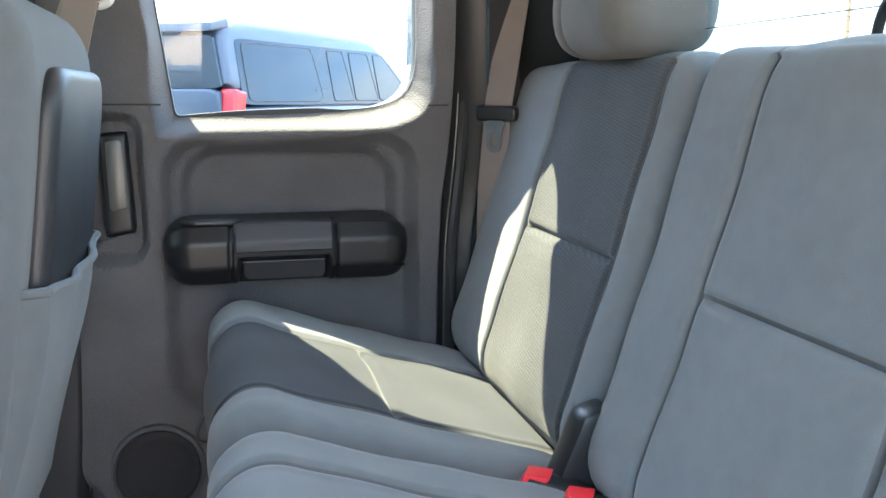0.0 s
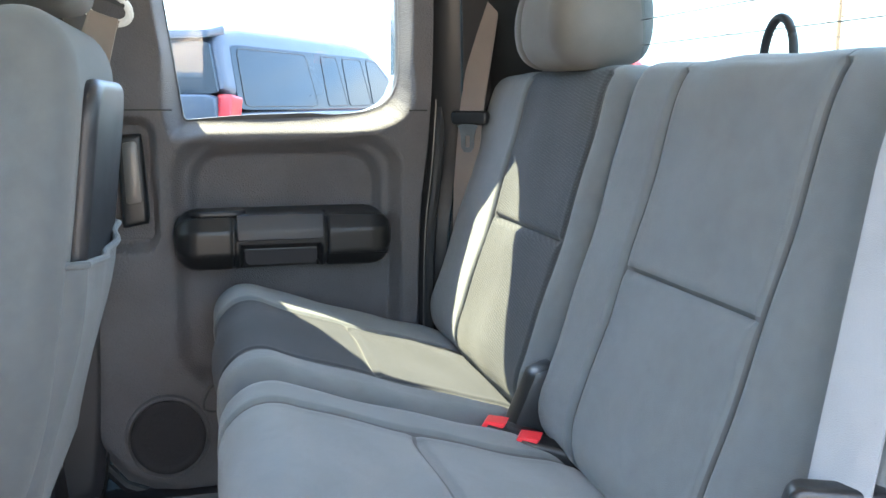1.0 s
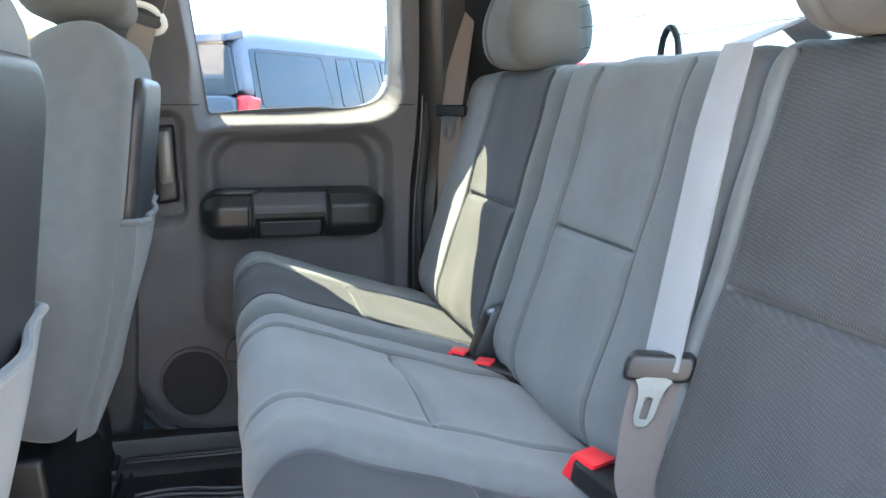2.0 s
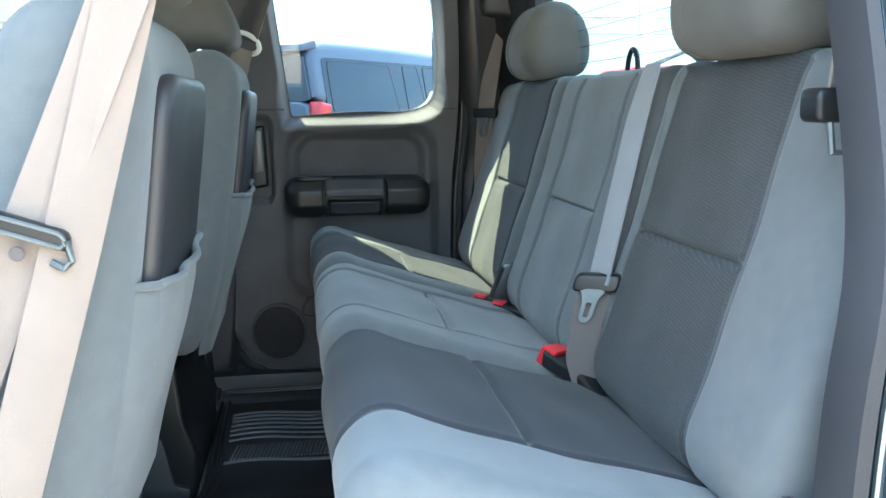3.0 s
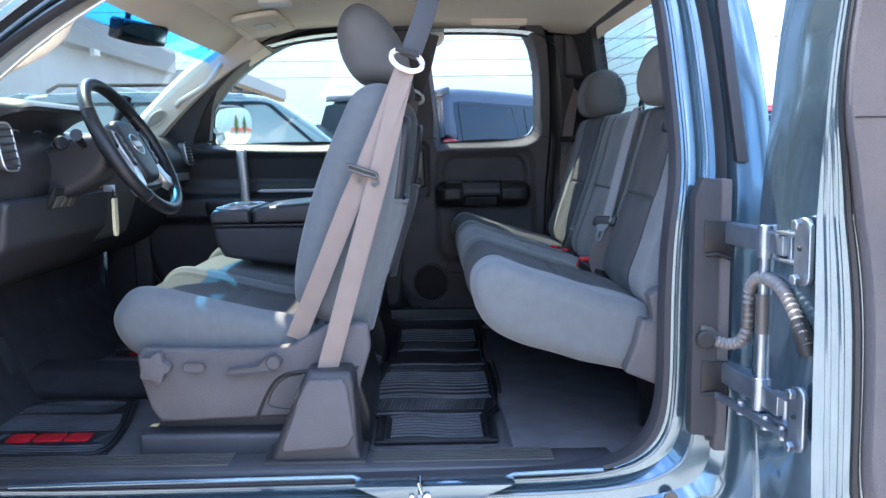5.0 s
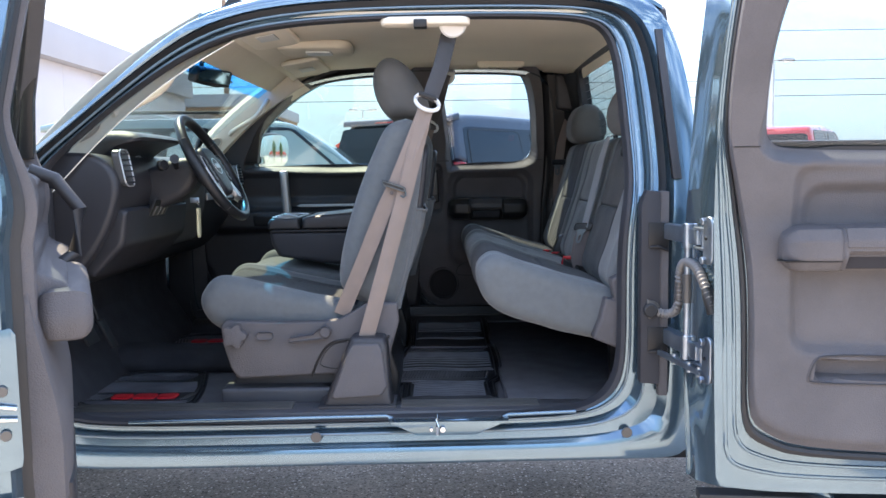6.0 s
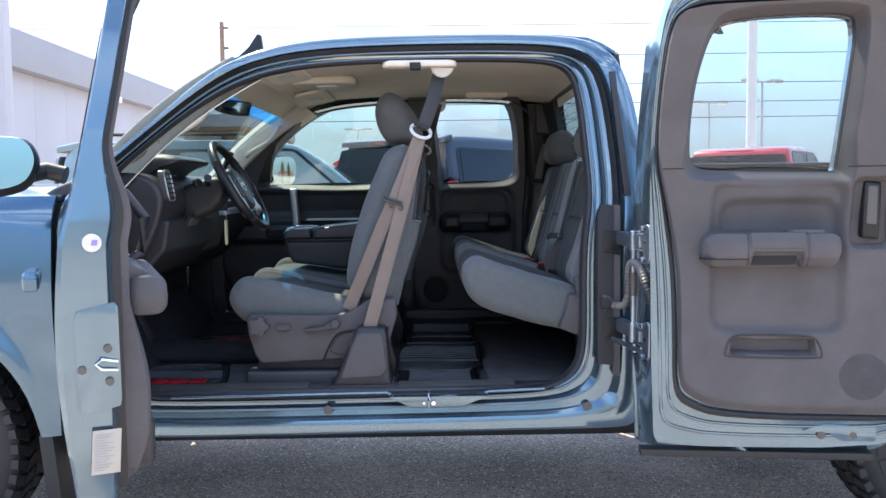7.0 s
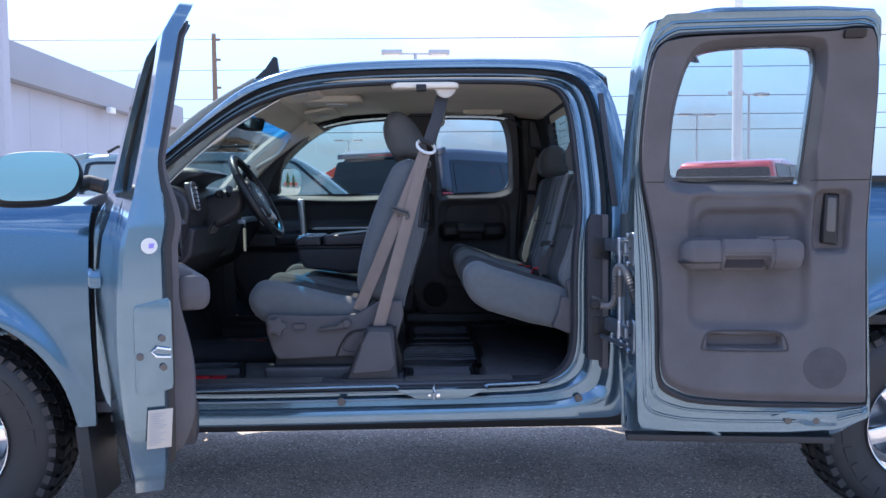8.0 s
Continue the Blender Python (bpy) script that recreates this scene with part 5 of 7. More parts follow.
# open rear door: edge details
G = NEAR_REAR
part("rear_door_latch", puffy(rrect(0.640, 0.705, 1.785, 1.812, 0.008), 0.128, 0.150, 0.004, n=32, m=2, soft=0, F=lambda a, c, z: G(a, c + door_lean(z), z)), BLACK, near_rear, "black roof latch of the open door")
for u in (0.545, 0.635):
    part("door_plug", disc(G(u, 0.095, 0.572), Vector(G(0, 1, 0)) - Vector(G(0, 0, 0)), 0.012, 0.006, 16, 0.002), GUNMETAL, near_rear)
rows = []
for v in np.linspace(0.502, 1.86, 46):
    left = float(np.interp(v, [0.46, 0.66, 0.80, 1.20, 1.52, 1.78, 1.90], [0.039, 0.036, 0.024, 0.030, 0.040, 0.058, 0.086]))
    inner = float(np.interp(v, [0.5, 0.60, 0.66, 0.73, 0.95, 1.10, 1.26, 1.40, 1.60, 1.765, 1.86], [0.36, 0.26, 0.19, 0.150, 0.116, 0.108, 0.078, 0.044, 0.052, 0.080, 0.10]))
    inner = max(inner, left + 0.012)
    row = []
    for f, w in ((0.0, -0.188), (0.02, -0.184), (0.05, -0.130), (0.08, -0.124), (0.14, -0.080), (0.22, -0.040), (0.34, -0.006), (0.55, 0.026), (0.80, 0.052), (0.90, 0.078), (0.97, 0.082), (1.0, 0.074)):
        row.append(G(left - 0.004 + (inner - left) * f, w + door_lean(float(v)), float(v) - 0.034 * step(-w, -0.08, 0.19) * step(-v, -0.58, -0.50)))
    rows.append(row)
part("hinge_pillar", sheet(rows, th=0.003, way=(1, 0.1, 0)), JAMB, near_rear, "painted hinge face of the open door")
b = box(0.022, 0.70, 0.030, 0.085, 0.492, 0.514, 0.004, F=G)
part("lower_flange", b, RUBBER, near_rear, "dark lower weather flange of the door")
b = prism([(0.49, 0.585), (0.57, 0.575), (0.60, 0.555), (0.70, 0.555), (0.70, 0.60), (0.55, 0.605)], 0.088, 0.10, 0.004, F=G)
part("latch_recess", b, JAMB, near_rear, "bright recess at the foot of the door")

# open front door: shut face details, handle, mirror
G = NEAR_FRONT


def shut(w, d, z):
    """On the rear edge of the front door: across, out, up."""
    return G(float(np.interp(z, [0.5, 0.62, 1.0, 1.34, 1.78], [1.135, 1.170, 1.187, 1.177, 1.118])) + d, w - 0.045 + door_lean(z), z)


F2 = shut
b = disc(F2(0.101, 0.004, 1.205), Vector(F2(0, 1, 0)) - Vector(F2(0, 0, 0)), 0.020, 0.002, 32, 0.0005)
st = part("round_sticker", b, PAPER, near_front, "round white sticker with violet print")
b = box(0.100, 0.112, 0.0062, 0.0075, 1.199, 1.211, 0, F=F2)
part("sticker_print", b, VIOLET, st)
lab = part("tyre_label", box(0.088, 0.148, 0.006, 0.008, 0.690, 0.790, 0.0005, F=lambda w, d, z: F2(w + (z - 0.78) * 0.06, d - 0.003, z)), LABEL, near_front, "white printed tyre label")
b = bmesh.new()
for i in range(14):
    box(0.093, 0.093 + 0.045 * (0.5 + 0.5 * ((i * 37) % 11) / 11), 0.0055, 0.0062, 0.698 + i * 0.0062, 0.7003 + i * 0.0062, 0, F=lambda w, d, z: F2(w + (z - 0.78) * 0.06, d, z), bm=b)
tagged(part("label_print", b, INK, lab), kind="stuff")
b = puffy([(0.060, 1.055), (0.15, 1.075), (0.152, 0.84), (0.062, 0.825)], -0.004, 0.0010, 0.0009, n=40, m=2, soft=1, F=lambda w, z, d: F2(w, z, d))
part("latch_panel", b, JAMB, near_front, "raised latch panel in the door's edge")
b = tube([F2(0.146, 0.008, 0.942), F2(0.112, 0.008, 0.950), F2(0.100, 0.008, 0.938), F2(0.112, 0.008, 0.927), F2(0.146, 0.008, 0.923)], 0.0035)
part("latch_slot", b, CHROME, near_front, "bright latch slot")
for w, z in ((0.072, 0.928), (0.128, 0.898), (0.126, 0.972)):
    part("latch_bolt", disc(F2(w, 0.0035, z), Vector(F2(0, 1, 0)) - Vector(F2(0, 0, 0)), 0.009, 0.005, 12, 0.001), GUNMETAL, near_front)
pod = puffy([(0.34, 0.655), (1.06, 0.640), (1.105, 0.675), (1.126, 0.80), (1.130, 1.14), (0.34, 1.14)], 0.0, 1.0, 0.16, n=64, m=4, soft=1, F=lambda a, c, b2: G(a, 0.085 + c * (0.045 + 0.050 * step(-b2, -1.14, -0.85) - 0.035 * step(-b2, -0.76, -0.64)), b2))
pod_ob = part("lower_trim", pod, TRIM, near_front, "thick taupe lower trim of the door")
part("door_pocket", puffy([(0.74, 0.665), (1.06, 0.655), (1.095, 0.69), (1.108, 0.785), (0.74, 0.80)], 0.130, 0.182, 0.02, n=56, m=3, soft=1, F=G), TRIM_DARK, pod_ob, "darker door pocket at the foot of the trim")
hnd = puffy([(0.96, 1.105), (1.15, 1.10), (1.15, 1.145), (0.96, 1.14)], -0.085, -0.050, 0.012, n=40, m=3, soft=1, F=G)
part("outer_handle", hnd, PAINT, near_front, "body-coloured outer handle")
b = puffy([(0.60, 1.02), (1.06, 1.02), (1.08, 1.06), (1.06, 1.115), (0.60, 1.125)], 0.13, 0.225, 0.03, n=48, m=4, soft=1, F=G)
part("armrest", b, TRIM, near_front, "padded armrest of the open front door")
b = tube([G(0.62, 0.14, 1.10), G(0.60, 0.20, 1.14), G(0.585, 0.215, 1.24), G(0.57, 0.19, 1.31), G(0.565, 0.14, 1.33)], 0.016, 12)
part("pull_handle", b, TRIM_DARK, near_front, "upright pull handle")


def door_mirror(F, bow, name_label, parent, arm, silver):
    """An outside mirror: shell, glass and arm. F takes (across, out, up) from the mirror's middle."""
    shell = [(-0.145, -0.075), (-0.135, 0.055), (-0.09, 0.092), (0.09, 0.098), (0.135, 0.07), (0.15, 0.0), (0.10, -0.085), (-0.10, -0.097)]
    b = puffy(shell, -0.09, 0.0, 0.045, n=64, m=4, soft=2, F=F)
    sh = part("door_mirror", b, BLACK, parent, name_label)
    inner = [(p[0] * 0.90, p[1] * 0.86) for p in shell]
    edge = spaced(rounded(inner, 2), 64)
    b = rings([[F(p[0], 0.0005, p[1]) for p in edge]] + [[F(p[0] * k, 0.005 + bow * (0.022 - (p[0] ** 2 + p[1] ** 2) * k * k), p[1] * k) for p in edge] for k in (1.0, 0.85, 0.7, 0.55, 0.4, 0.25, 0.1, 0.01)])
    part("mirror_glass", b, silver, sh, "mirror glass reflecting sky")
    part("mirror_arm", tube(arm, 0.028, 12), BLACK, sh, "black mirror arm")
    return sh


def near_mirror(a, d, b):
    ax, out = Vector((0.93, 0.36, 0)), Vector((0.36, -0.92, 0.20)).normalized()
    return Vector((-0.925, -0.34, 1.402)) + ax * a + out * d + Vector((0, 0.0, 1)) * b


def far_mirror(a, d, b):
    ax, out = Vector((0.61, 0.79, 0)), Vector((0.79, -0.61, 0.02)).normalized()
    return Vector((-0.50, 2.36, 1.428)) + ax * a * 0.85 + out * d + Vector((0, 0, 1)) * b * 1.15


door_mirror(near_mirror, 0.0, "black door mirror on the open front door", near_front, [G(0.22, 0.0, 1.37), G(0.20, -0.10, 1.385), near_mirror(0.10, -0.05, -0.02)], MIRROR)
door_mirror(far_mirror, 0.42, "black passenger door mirror", far_front, [FAR_FRONT(0.30, 0.04, 1.38), FAR_FRONT(0.27, -0.10, 1.39), far_mirror(-0.10, -0.05, -0.02)], FAR_MIRROR)

# passenger front door: silver pull and bright strip
G = FAR_FRONT
b = puffy([(0.455, 1.09), (0.495, 1.09), (0.480, 1.325), (0.440, 1.325)], 0.16, 0.20, 0.014, n=40, m=3, soft=1, F=G)
part("pull_handle", b, SILVER, far_front, "silver upright pull handle")
part("bright_strip", puffy(rrect(0.52, 0.98, 1.148, 1.162, 0.005), 0.185, 0.196, 0.003, n=36, m=2, soft=0, F=G), SILVER, far_front, "bright trim strip on the armrest")
part("door_armrest", puffy([(0.30, 1.05), (1.06, 1.05), (1.06, 1.12), (0.30, 1.12)], 0.13, 0.19, 0.02, n=48, m=3, soft=1, F=G), BLACK, far_front, "black armrest of the closed front door")


# ---- inside of the cab ----
def pillar_trims():
    for flip in (False, True):
        F = (lambda x, y, z: mirror((x, y, z))) if flip else straight
        # trim behind the rear door
        rows = []
        for z in np.linspace(0.56, 1.76, 25):
            x0 = (-0.052 if flip else 0.0) + float(np.interp(z, [0.56, 0.8, 1.16, 1.27, 1.42, 1.65, 1.76], [0.93, 0.95, 0.955, 0.978, 0.967, 0.953, 0.94]))
            row = []
            for t in np.linspace(0, 1, 9):
                x = x0 + (1.125 - max(z - 1.3, 0) * 0.15 - x0) * t
                y = side(z) + 0.085 + 0.035 * step(t, 0.0, 0.25) + 0.10 * step(t, 0.6, 1.0) * step(z, 1.30, 1.40)
                row.append(F(x, y, float(z)))
            rows.append(row)
        # far side in black, the near side's trim with shade put into its colour
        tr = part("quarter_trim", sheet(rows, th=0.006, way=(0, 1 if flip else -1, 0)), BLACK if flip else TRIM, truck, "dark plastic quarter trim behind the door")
        if flip:
            edge = [(0.925, 1.795, 0.62), (0.928, 1.795, 0.98), (0.930, 1.795, 1.14), (0.945, 1.795, 1.26), (0.952, 1.79, 1.40), (0.945, 1.765, 1.55), (0.925, 1.73, 1.72)]
            path = spaced(rounded(edge, 2, closed=False), 60, closed=False)
            part("pillar_seal", tube(path, 0.010, 8), RUBBER, tr, "black rubber seal up the pillar")
            part("seal_line", tube([(p[0] - 0.012, p[1] - 0.004, p[2]) for p in path], 0.0014, 6), GUNMETAL, tr, "thin grey line beside the seal")
        b = puffy([(0.975, 1.60), (1.085, 1.58), (1.075, 1.755), (0.965, 1.765)], side(1.7) + 0.09, side(1.7) + 0.15, 0.02, n=40, m=3, soft=1, F=F)
        part("belt_housing", b, TRIM_DARK, tr, "moulded belt housing at the pillar")
        # windscreen pillar trim
        rows = []
        for t in np.linspace(0, 1, 17):
            p = Vector((-0.80, 0.155, 1.30)).lerp(Vector((-0.25, 0.215, 1.755)), float(t))
            p.z += 0.045 * math.sin(math.pi * t)
            p.x -= 0.0
            rows.append([F(p.x - 0.055, p.y + 0.00, p.z + 0.045), F(p.x - 0.03, p.y + 0.045, p.z + 0.03), F(p.x, p.y + 0.055, p.z), F(p.x + 0.035, p.y + 0.04, p.z - 0.03), F(p.x + 0.05, p.y - 0.03, p.z - 0.045)])
        pil = part("pillar_trim", sheet(rows, th=0.004, way=(-0.6, 0, 0.7)), HEADLINER, truck, "beige windscreen pillar trim")
        pts = [(-0.585, 0.222, 1.50), (-0.562, 0.262, 1.515), (-0.515, 0.280, 1.538), (-0.450, 0.282, 1.575), (-0.412, 0.278, 1.622), (-0.395, 0.262, 1.655), (-0.388, 0.228, 1.672)]
        part("grab_handle", tube(rounded([F(p[0], p[1] - 0.006, p[2]) for p in pts], 2, closed=False), 0.0105, 12), HEADLINER, pil, "beige pillar grab handle")
        along = Vector((0.76, 0.06, 0.64)).normalized()
        facing = Vector((0.34, 0.88, -0.30)).normalized()
        over = along.cross(facing).normalized()
        mid = Vector((-0.668, 0.224, 1.450))

        def oval(k, d):
            return [F(*(mid + along * (0.050 * k * math.cos(t)) + over * (0.021 * k * math.sin(t) * (1 + 0.25 * math.cos(t))) + facing * d)) for t in [2 * math.pi * i / 36 for i in range(36)]]
        part("tweeter_cover", rings([oval(1.0, -0.01), oval(1.0, 0.009), oval(0.85, 0.010), oval(0.02, 0.011)]), LABEL, pil, "oval loudspeaker cover on the pillar")
        part("tweeter_rim", tube(oval(1.0, 0.009), 0.0035, 6, closed=True), HEADLINER, pil, "beige rim of the loudspeaker cover")
        # kick trims
        b = box(-0.93, -0.74, 0.10, 0.135, 0.55, 1.28, 0.01, F=F)
        part("kick_trim", b, TRIM_DARK, truck, "dark kick panel")


pillar_trims()

# lining of the closed side between and below the doors
b = box(-0.80, 0.98, 1.785, 1.86, 0.545, 0.645, 0.012)
part("lower_lining", b, TRIM_DARK, truck, "dark lower lining of the passenger side")


def dashboard():
    d = [(-1.02, 1.28), (-0.93, 1.345), (-0.78, 1.385), (-0.64, 1.385), (-0.575, 1.350), (-0.550, 1.29), (-0.565, 1.22), (-0.60, 1.13), (-0.68, 1.02), (-0.78, 0.94), (-0.95, 0.94)]
    dash = part("dashboard", puffy(d, 0.145, 1.795, 0.02, n=72, m=40, soft=2), TRIM_DARK, truck, "charcoal padded dashboard")
    hood = [(-0.86, 1.36), (-0.76, 1.435), (-0.62, 1.462), (-0.535, 1.445), (-0.525, 1.425), (-0.585, 1.415), (-0.655, 1.36), (-0.66, 1.27), (-0.80, 1.25)]
    part("cluster_hood", puffy(hood, 0.29, 0.76, 0.05, n=60, m=16, soft=2), TRIM_DARK, dash, "hooded instrument binnacle")
    part("cluster_face", box(-0.652, -0.642, 0.33, 0.72, 1.27, 1.395, 0.004, F=lambda x, y, z: (x - (z - 1.33) * 0.25, y, z)), GUNMETAL, dash, "dark instrument face")
    for y, r in ((0.43, 0.052), (0.56, 0.052), (0.66, 0.032)):
        part("gauge_ring", disc((-0.646, y, 1.335), (1, 0, -0.2), r, 0.01, 28, 0.002, inner=r - 0.006), SILVER, dash, "silver gauge ring")
    # lower column cover and knee panel
    part("knee_panel", puffy([(-0.60, 1.22), (-0.545, 1.21), (-0.56, 1.10), (-0.66, 1.00), (-0.70, 1.02)], 0.19, 0.84, 0.02, n=40, m=6, soft=1), TRIM_DARK, dash, "charcoal knee panel")
    part("column_shroud", puffy([(-0.66, 1.30), (-0.50, 1.365), (-0.41, 1.375), (-0.40, 1.30), (-0.44, 1.24), (-0.56, 1.19), (-0.66, 1.19)], 0.455, 0.585, 0.03, n=48, m=5, soft=2), TRIM_DARK, dash, "moulded steering column shroud")
    b = bmesh.new()
    tube([(-0.47, 0.58, 1.345), (-0.46, 0.66, 1.40), (-0.44, 0.69, 1.45), (-0.435, 0.70, 1.475)], [0.010, 0.011, 0.014, 0.015], 12, bm=b)
    part("shift_lever", b, BLACK, dash, "column gear lever")
    part("wiper_stalk", tube([(-0.47, 0.46, 1.34), (-0.45, 0.37, 1.36), (-0.44, 0.34, 1.365)], [0.009, 0.011, 0.015], 12), BLACK, dash, "black control stalk")
    for y0, y1, z0, z1, x in ((0.172, 0.250, 1.282, 1.392, -0.560), (0.80, 0.90, 1.27, 1.36, -0.562), (1.02, 1.12, 1.27, 1.36, -0.562), (1.68, 1.765, 1.265, 1.355, -0.562)):
        v = part("air_vent", puffy(rrect(y0, y1, z0, z1, 0.02), -0.012, 0.012, 0.004, n=40, m=2, soft=0, F=lambda a, c, b2, x=x: (x + c - (b2 - 1.31) * 0.18 + 0.004, a, b2)), GUNMETAL, dash, "air vent with dark slats")
        part("vent_frame", tube([(x + 0.018 - (p[1] - 1.31) * 0.18, p[0], p[1]) for p in spaced(rrect(y0, y1, z0, z1, 0.02), 40)], 0.0026, 6, closed=True), SILVER, v, "thin satin vent frame")
        for i in range(6):
            z = z0 + 0.012 + (z1 - z0 - 0.024) * i / 5
            part("slat", box(x + 0.012, x + 0.024, y0 + 0.01, y1 - 0.01, z - 0.003, z + 0.002, 0.001, F=lambda a, c, b2: (a - (b2 - 1.31) * 0.18, c, b2)), PLATE, v)
    # centre stack, silver band on the passenger side
    part("radio_panel", puffy([(-0.60, 1.30), (-0.545, 1.29), (-0.555, 1.18), (-0.60, 1.05), (-0.66, 1.05)], 0.80, 1.12, 0.02, n=40, m=6, soft=1), GUNMETAL, dash, "dark radio panel")
    part("trim_band", box(-0.556, -0.546, 1.16, 1.76, 1.205, 1.235, 0.004, F=lambda x, y, z: (x - 0.008, y, z)), SILVER, dash, "silver trim band")
    part("headlight_switch", disc((-0.60, 0.235, 1.215), (1, 0, -0.1), 0.022, 0.02, 24, 0.003), SILVER, dash, "round headlight switch")
    sw = part("switch_panel", prism([(0.40, 1.165), (0.40, 1.235), (0.54, 1.225), (0.56, 1.150)], -0.004, 0.010, 0.004, F=lambda a, c, b2: (-0.548 + c + (b2 - 1.2) * 0.5, a, b2)), BLACK, dash, "black switch panel under the column")
    for y in (0.425, 0.470, 0.515):
        part("rocker_switch", box(y, y + 0.034, 0.009, 0.016, 1.180, 1.212, 0.003, F=lambda a, c, b2: (-0.548 + c + (b2 - 1.2) * 0.5, a, b2)), GUNMETAL, sw)
    part("stalk_knob", disc((-0.49, 0.355, 1.343), (0.7, -0.6, 0.2), 0.018, 0.022, 20, 0.004), BLACK, dash, "round knob of the column stalk")
    for y, r in ((0.43, 0.047), (0.56, 0.047), (0.66, 0.027)):
        part("gauge_face", disc((-0.650, y, 1.336), (1, 0, -0.2), r, 0.006, 28, 0.001), BLACK, dash, "black gauge dial")
        part("gauge_needle", tube([(-0.640, y, 1.335), (-0.640, y - r * 0.5, 1.335 + r * 0.6)], 0.0012, 6), WHITE, dash)
    # pedals
    for y, w, z in ((0.60, 0.055, 0.70), (0.44, 0.10, 0.74)):
        p = part("pedal", box(-0.80, -0.785, y, y + w, z, z + 0.10, 0.006, F=lambda x, yy, zz: (x - (zz - 0.75) * 0.5, yy, zz)), RUBBER, truck, "black rubber pedal")
        part("pedal_arm", tube([(-0.815, y + w / 2, z + 0.07), (-0.86, y + w / 2, z + 0.22), (-0.90, y + w / 2, z + 0.34)], 0.008), BLACK, p)
    return dash


dashboard()


def steering_wheel():
    c = Vector((-0.355, 0.490, 1.335))
    up = Vector((-0.499, 0, 0.867)).normalized()
    ac = Vector((0, 1, 0))
    out = Vector((0.867, 0, 0.499)).normalized()

    def W(a, d, b):
        return c + ac * a + up * b + out * d
    grip = [0.0165 + 0.0022 * max(0.0, math.cos(2 * t)) ** 2 for t in [2 * math.pi * i / 72 for i in range(72)]]
    rim = part("steering_wheel", tube([W(0.187 * math.cos(t), 0.0, 0.187 * math.sin(t)) for t in [2 * math.pi * i / 72 for i in range(72)]], grip, 14, closed=True), BLACK, truck, "black leather steering wheel")
    for t in (0.55, 2.59, 4.0, 5.42):
        ring = [W((0.187 + 0.0178 * math.cos(q)) * math.cos(t), 0.0178 * math.sin(q), (0.187 + 0.0178 * math.cos(q)) * math.sin(t)) for q in [2 * math.pi * i / 20 for i in range(20)]]
        part("leather_seam", tube(ring, 0.0008, 6, closed=True), GUNMETAL, rim, "stitched seam of the leather")
    hub = part("airbag_cover", puffy([(-0.078, 0.050), (-0.055, 0.078), (0.055, 0.078), (0.078, 0.050), (0.074, -0.045), (0.058, -0.092), (0.030, -0.104), (-0.030, -0.104), (-0.058, -0.092), (-0.074, -0.045)], -0.045, 0.014, 0.018, n=64, m=4, soft=2, F=W), TRIM_DARK, rim, "dark padded airbag cover")
    part("emblem", puffy(rrect(-0.024, 0.024, -0.008, 0.008, 0.003), 0.014, 0.0175, 0.001, n=28, m=1, soft=0, F=W), SILVER, hub, "plain silver emblem bar")
    part("emblem_ring", tube([W(0.034 * math.cos(t), 0.014, 0.029 * math.sin(t)) for t in [2 * math.pi * i / 36 for i in range(36)]], 0.002, 6, closed=True), SILVER, hub)
    part("emblem_field", puffy([(0.033 * math.cos(t), 0.028 * math.sin(t)) for t in [2 * math.pi * i / 24 for i in range(24)]], 0.010, 0.0145, 0.001, n=36, m=1, soft=0, F=W), BLACK, hub)
    part("lower_bezel", puffy([(-0.070, -0.085), (0.070, -0.085), (0.080, -0.118), (-0.080, -0.118)], -0.040, -0.006, 0.008, n=40, m=2, soft=1, F=W), BLACK, rim, "black lower bezel of the wheel")
    for s in (-1, 1):
        part("upper_spoke", puffy([(s * 0.070, 0.050), (s * 0.120, 0.052), (s * 0.178, 0.058), (s * 0.182, 0.010), (s * 0.125, 0.004), (s * 0.090, -0.010)], -0.022, 0.004, 0.008, n=40, m=2, soft=1, F=W), BLACK, rim, "black leather wheel spoke")
        part("silver_spoke", puffy([(s * 0.074, 0.040), (s * 0.098, 0.046), (s * 0.108, 0.0), (s * 0.104, -0.055), (s * 0.118, -0.088), (s * 0.155, -0.112), (s * 0.140, -0.134), (s * 0.085, -0.114), (s * 0.068, -0.060)], -0.020, 0.006, 0.005, n=56, m=2, soft=1, F=W), SILVER, rim, "satin silver lower spoke")
        pad = part("switch_pad", puffy([(s * 0.082, 0.034), (s * 0.096, 0.036), (s * 0.101, 0.0), (s * 0.097, -0.052), (s * 0.084, -0.062), (s * 0.078, -0.040)], 0.004, 0.011, 0.003, n=36, m=1, soft=1, F=W), BLACK, rim, "black switch pad")
        for b2 in (0.018, -0.004, -0.026, -0.046):
            part("wheel_switch", puffy(rrect(min(s * 0.083, s * 0.095), max(s * 0.083, s * 0.095), b2 - 0.007, b2 + 0.007, 0.003), 0.010, 0.0135, 0.001, n=24, m=1, soft=0, F=W), GUNMETAL, pad)


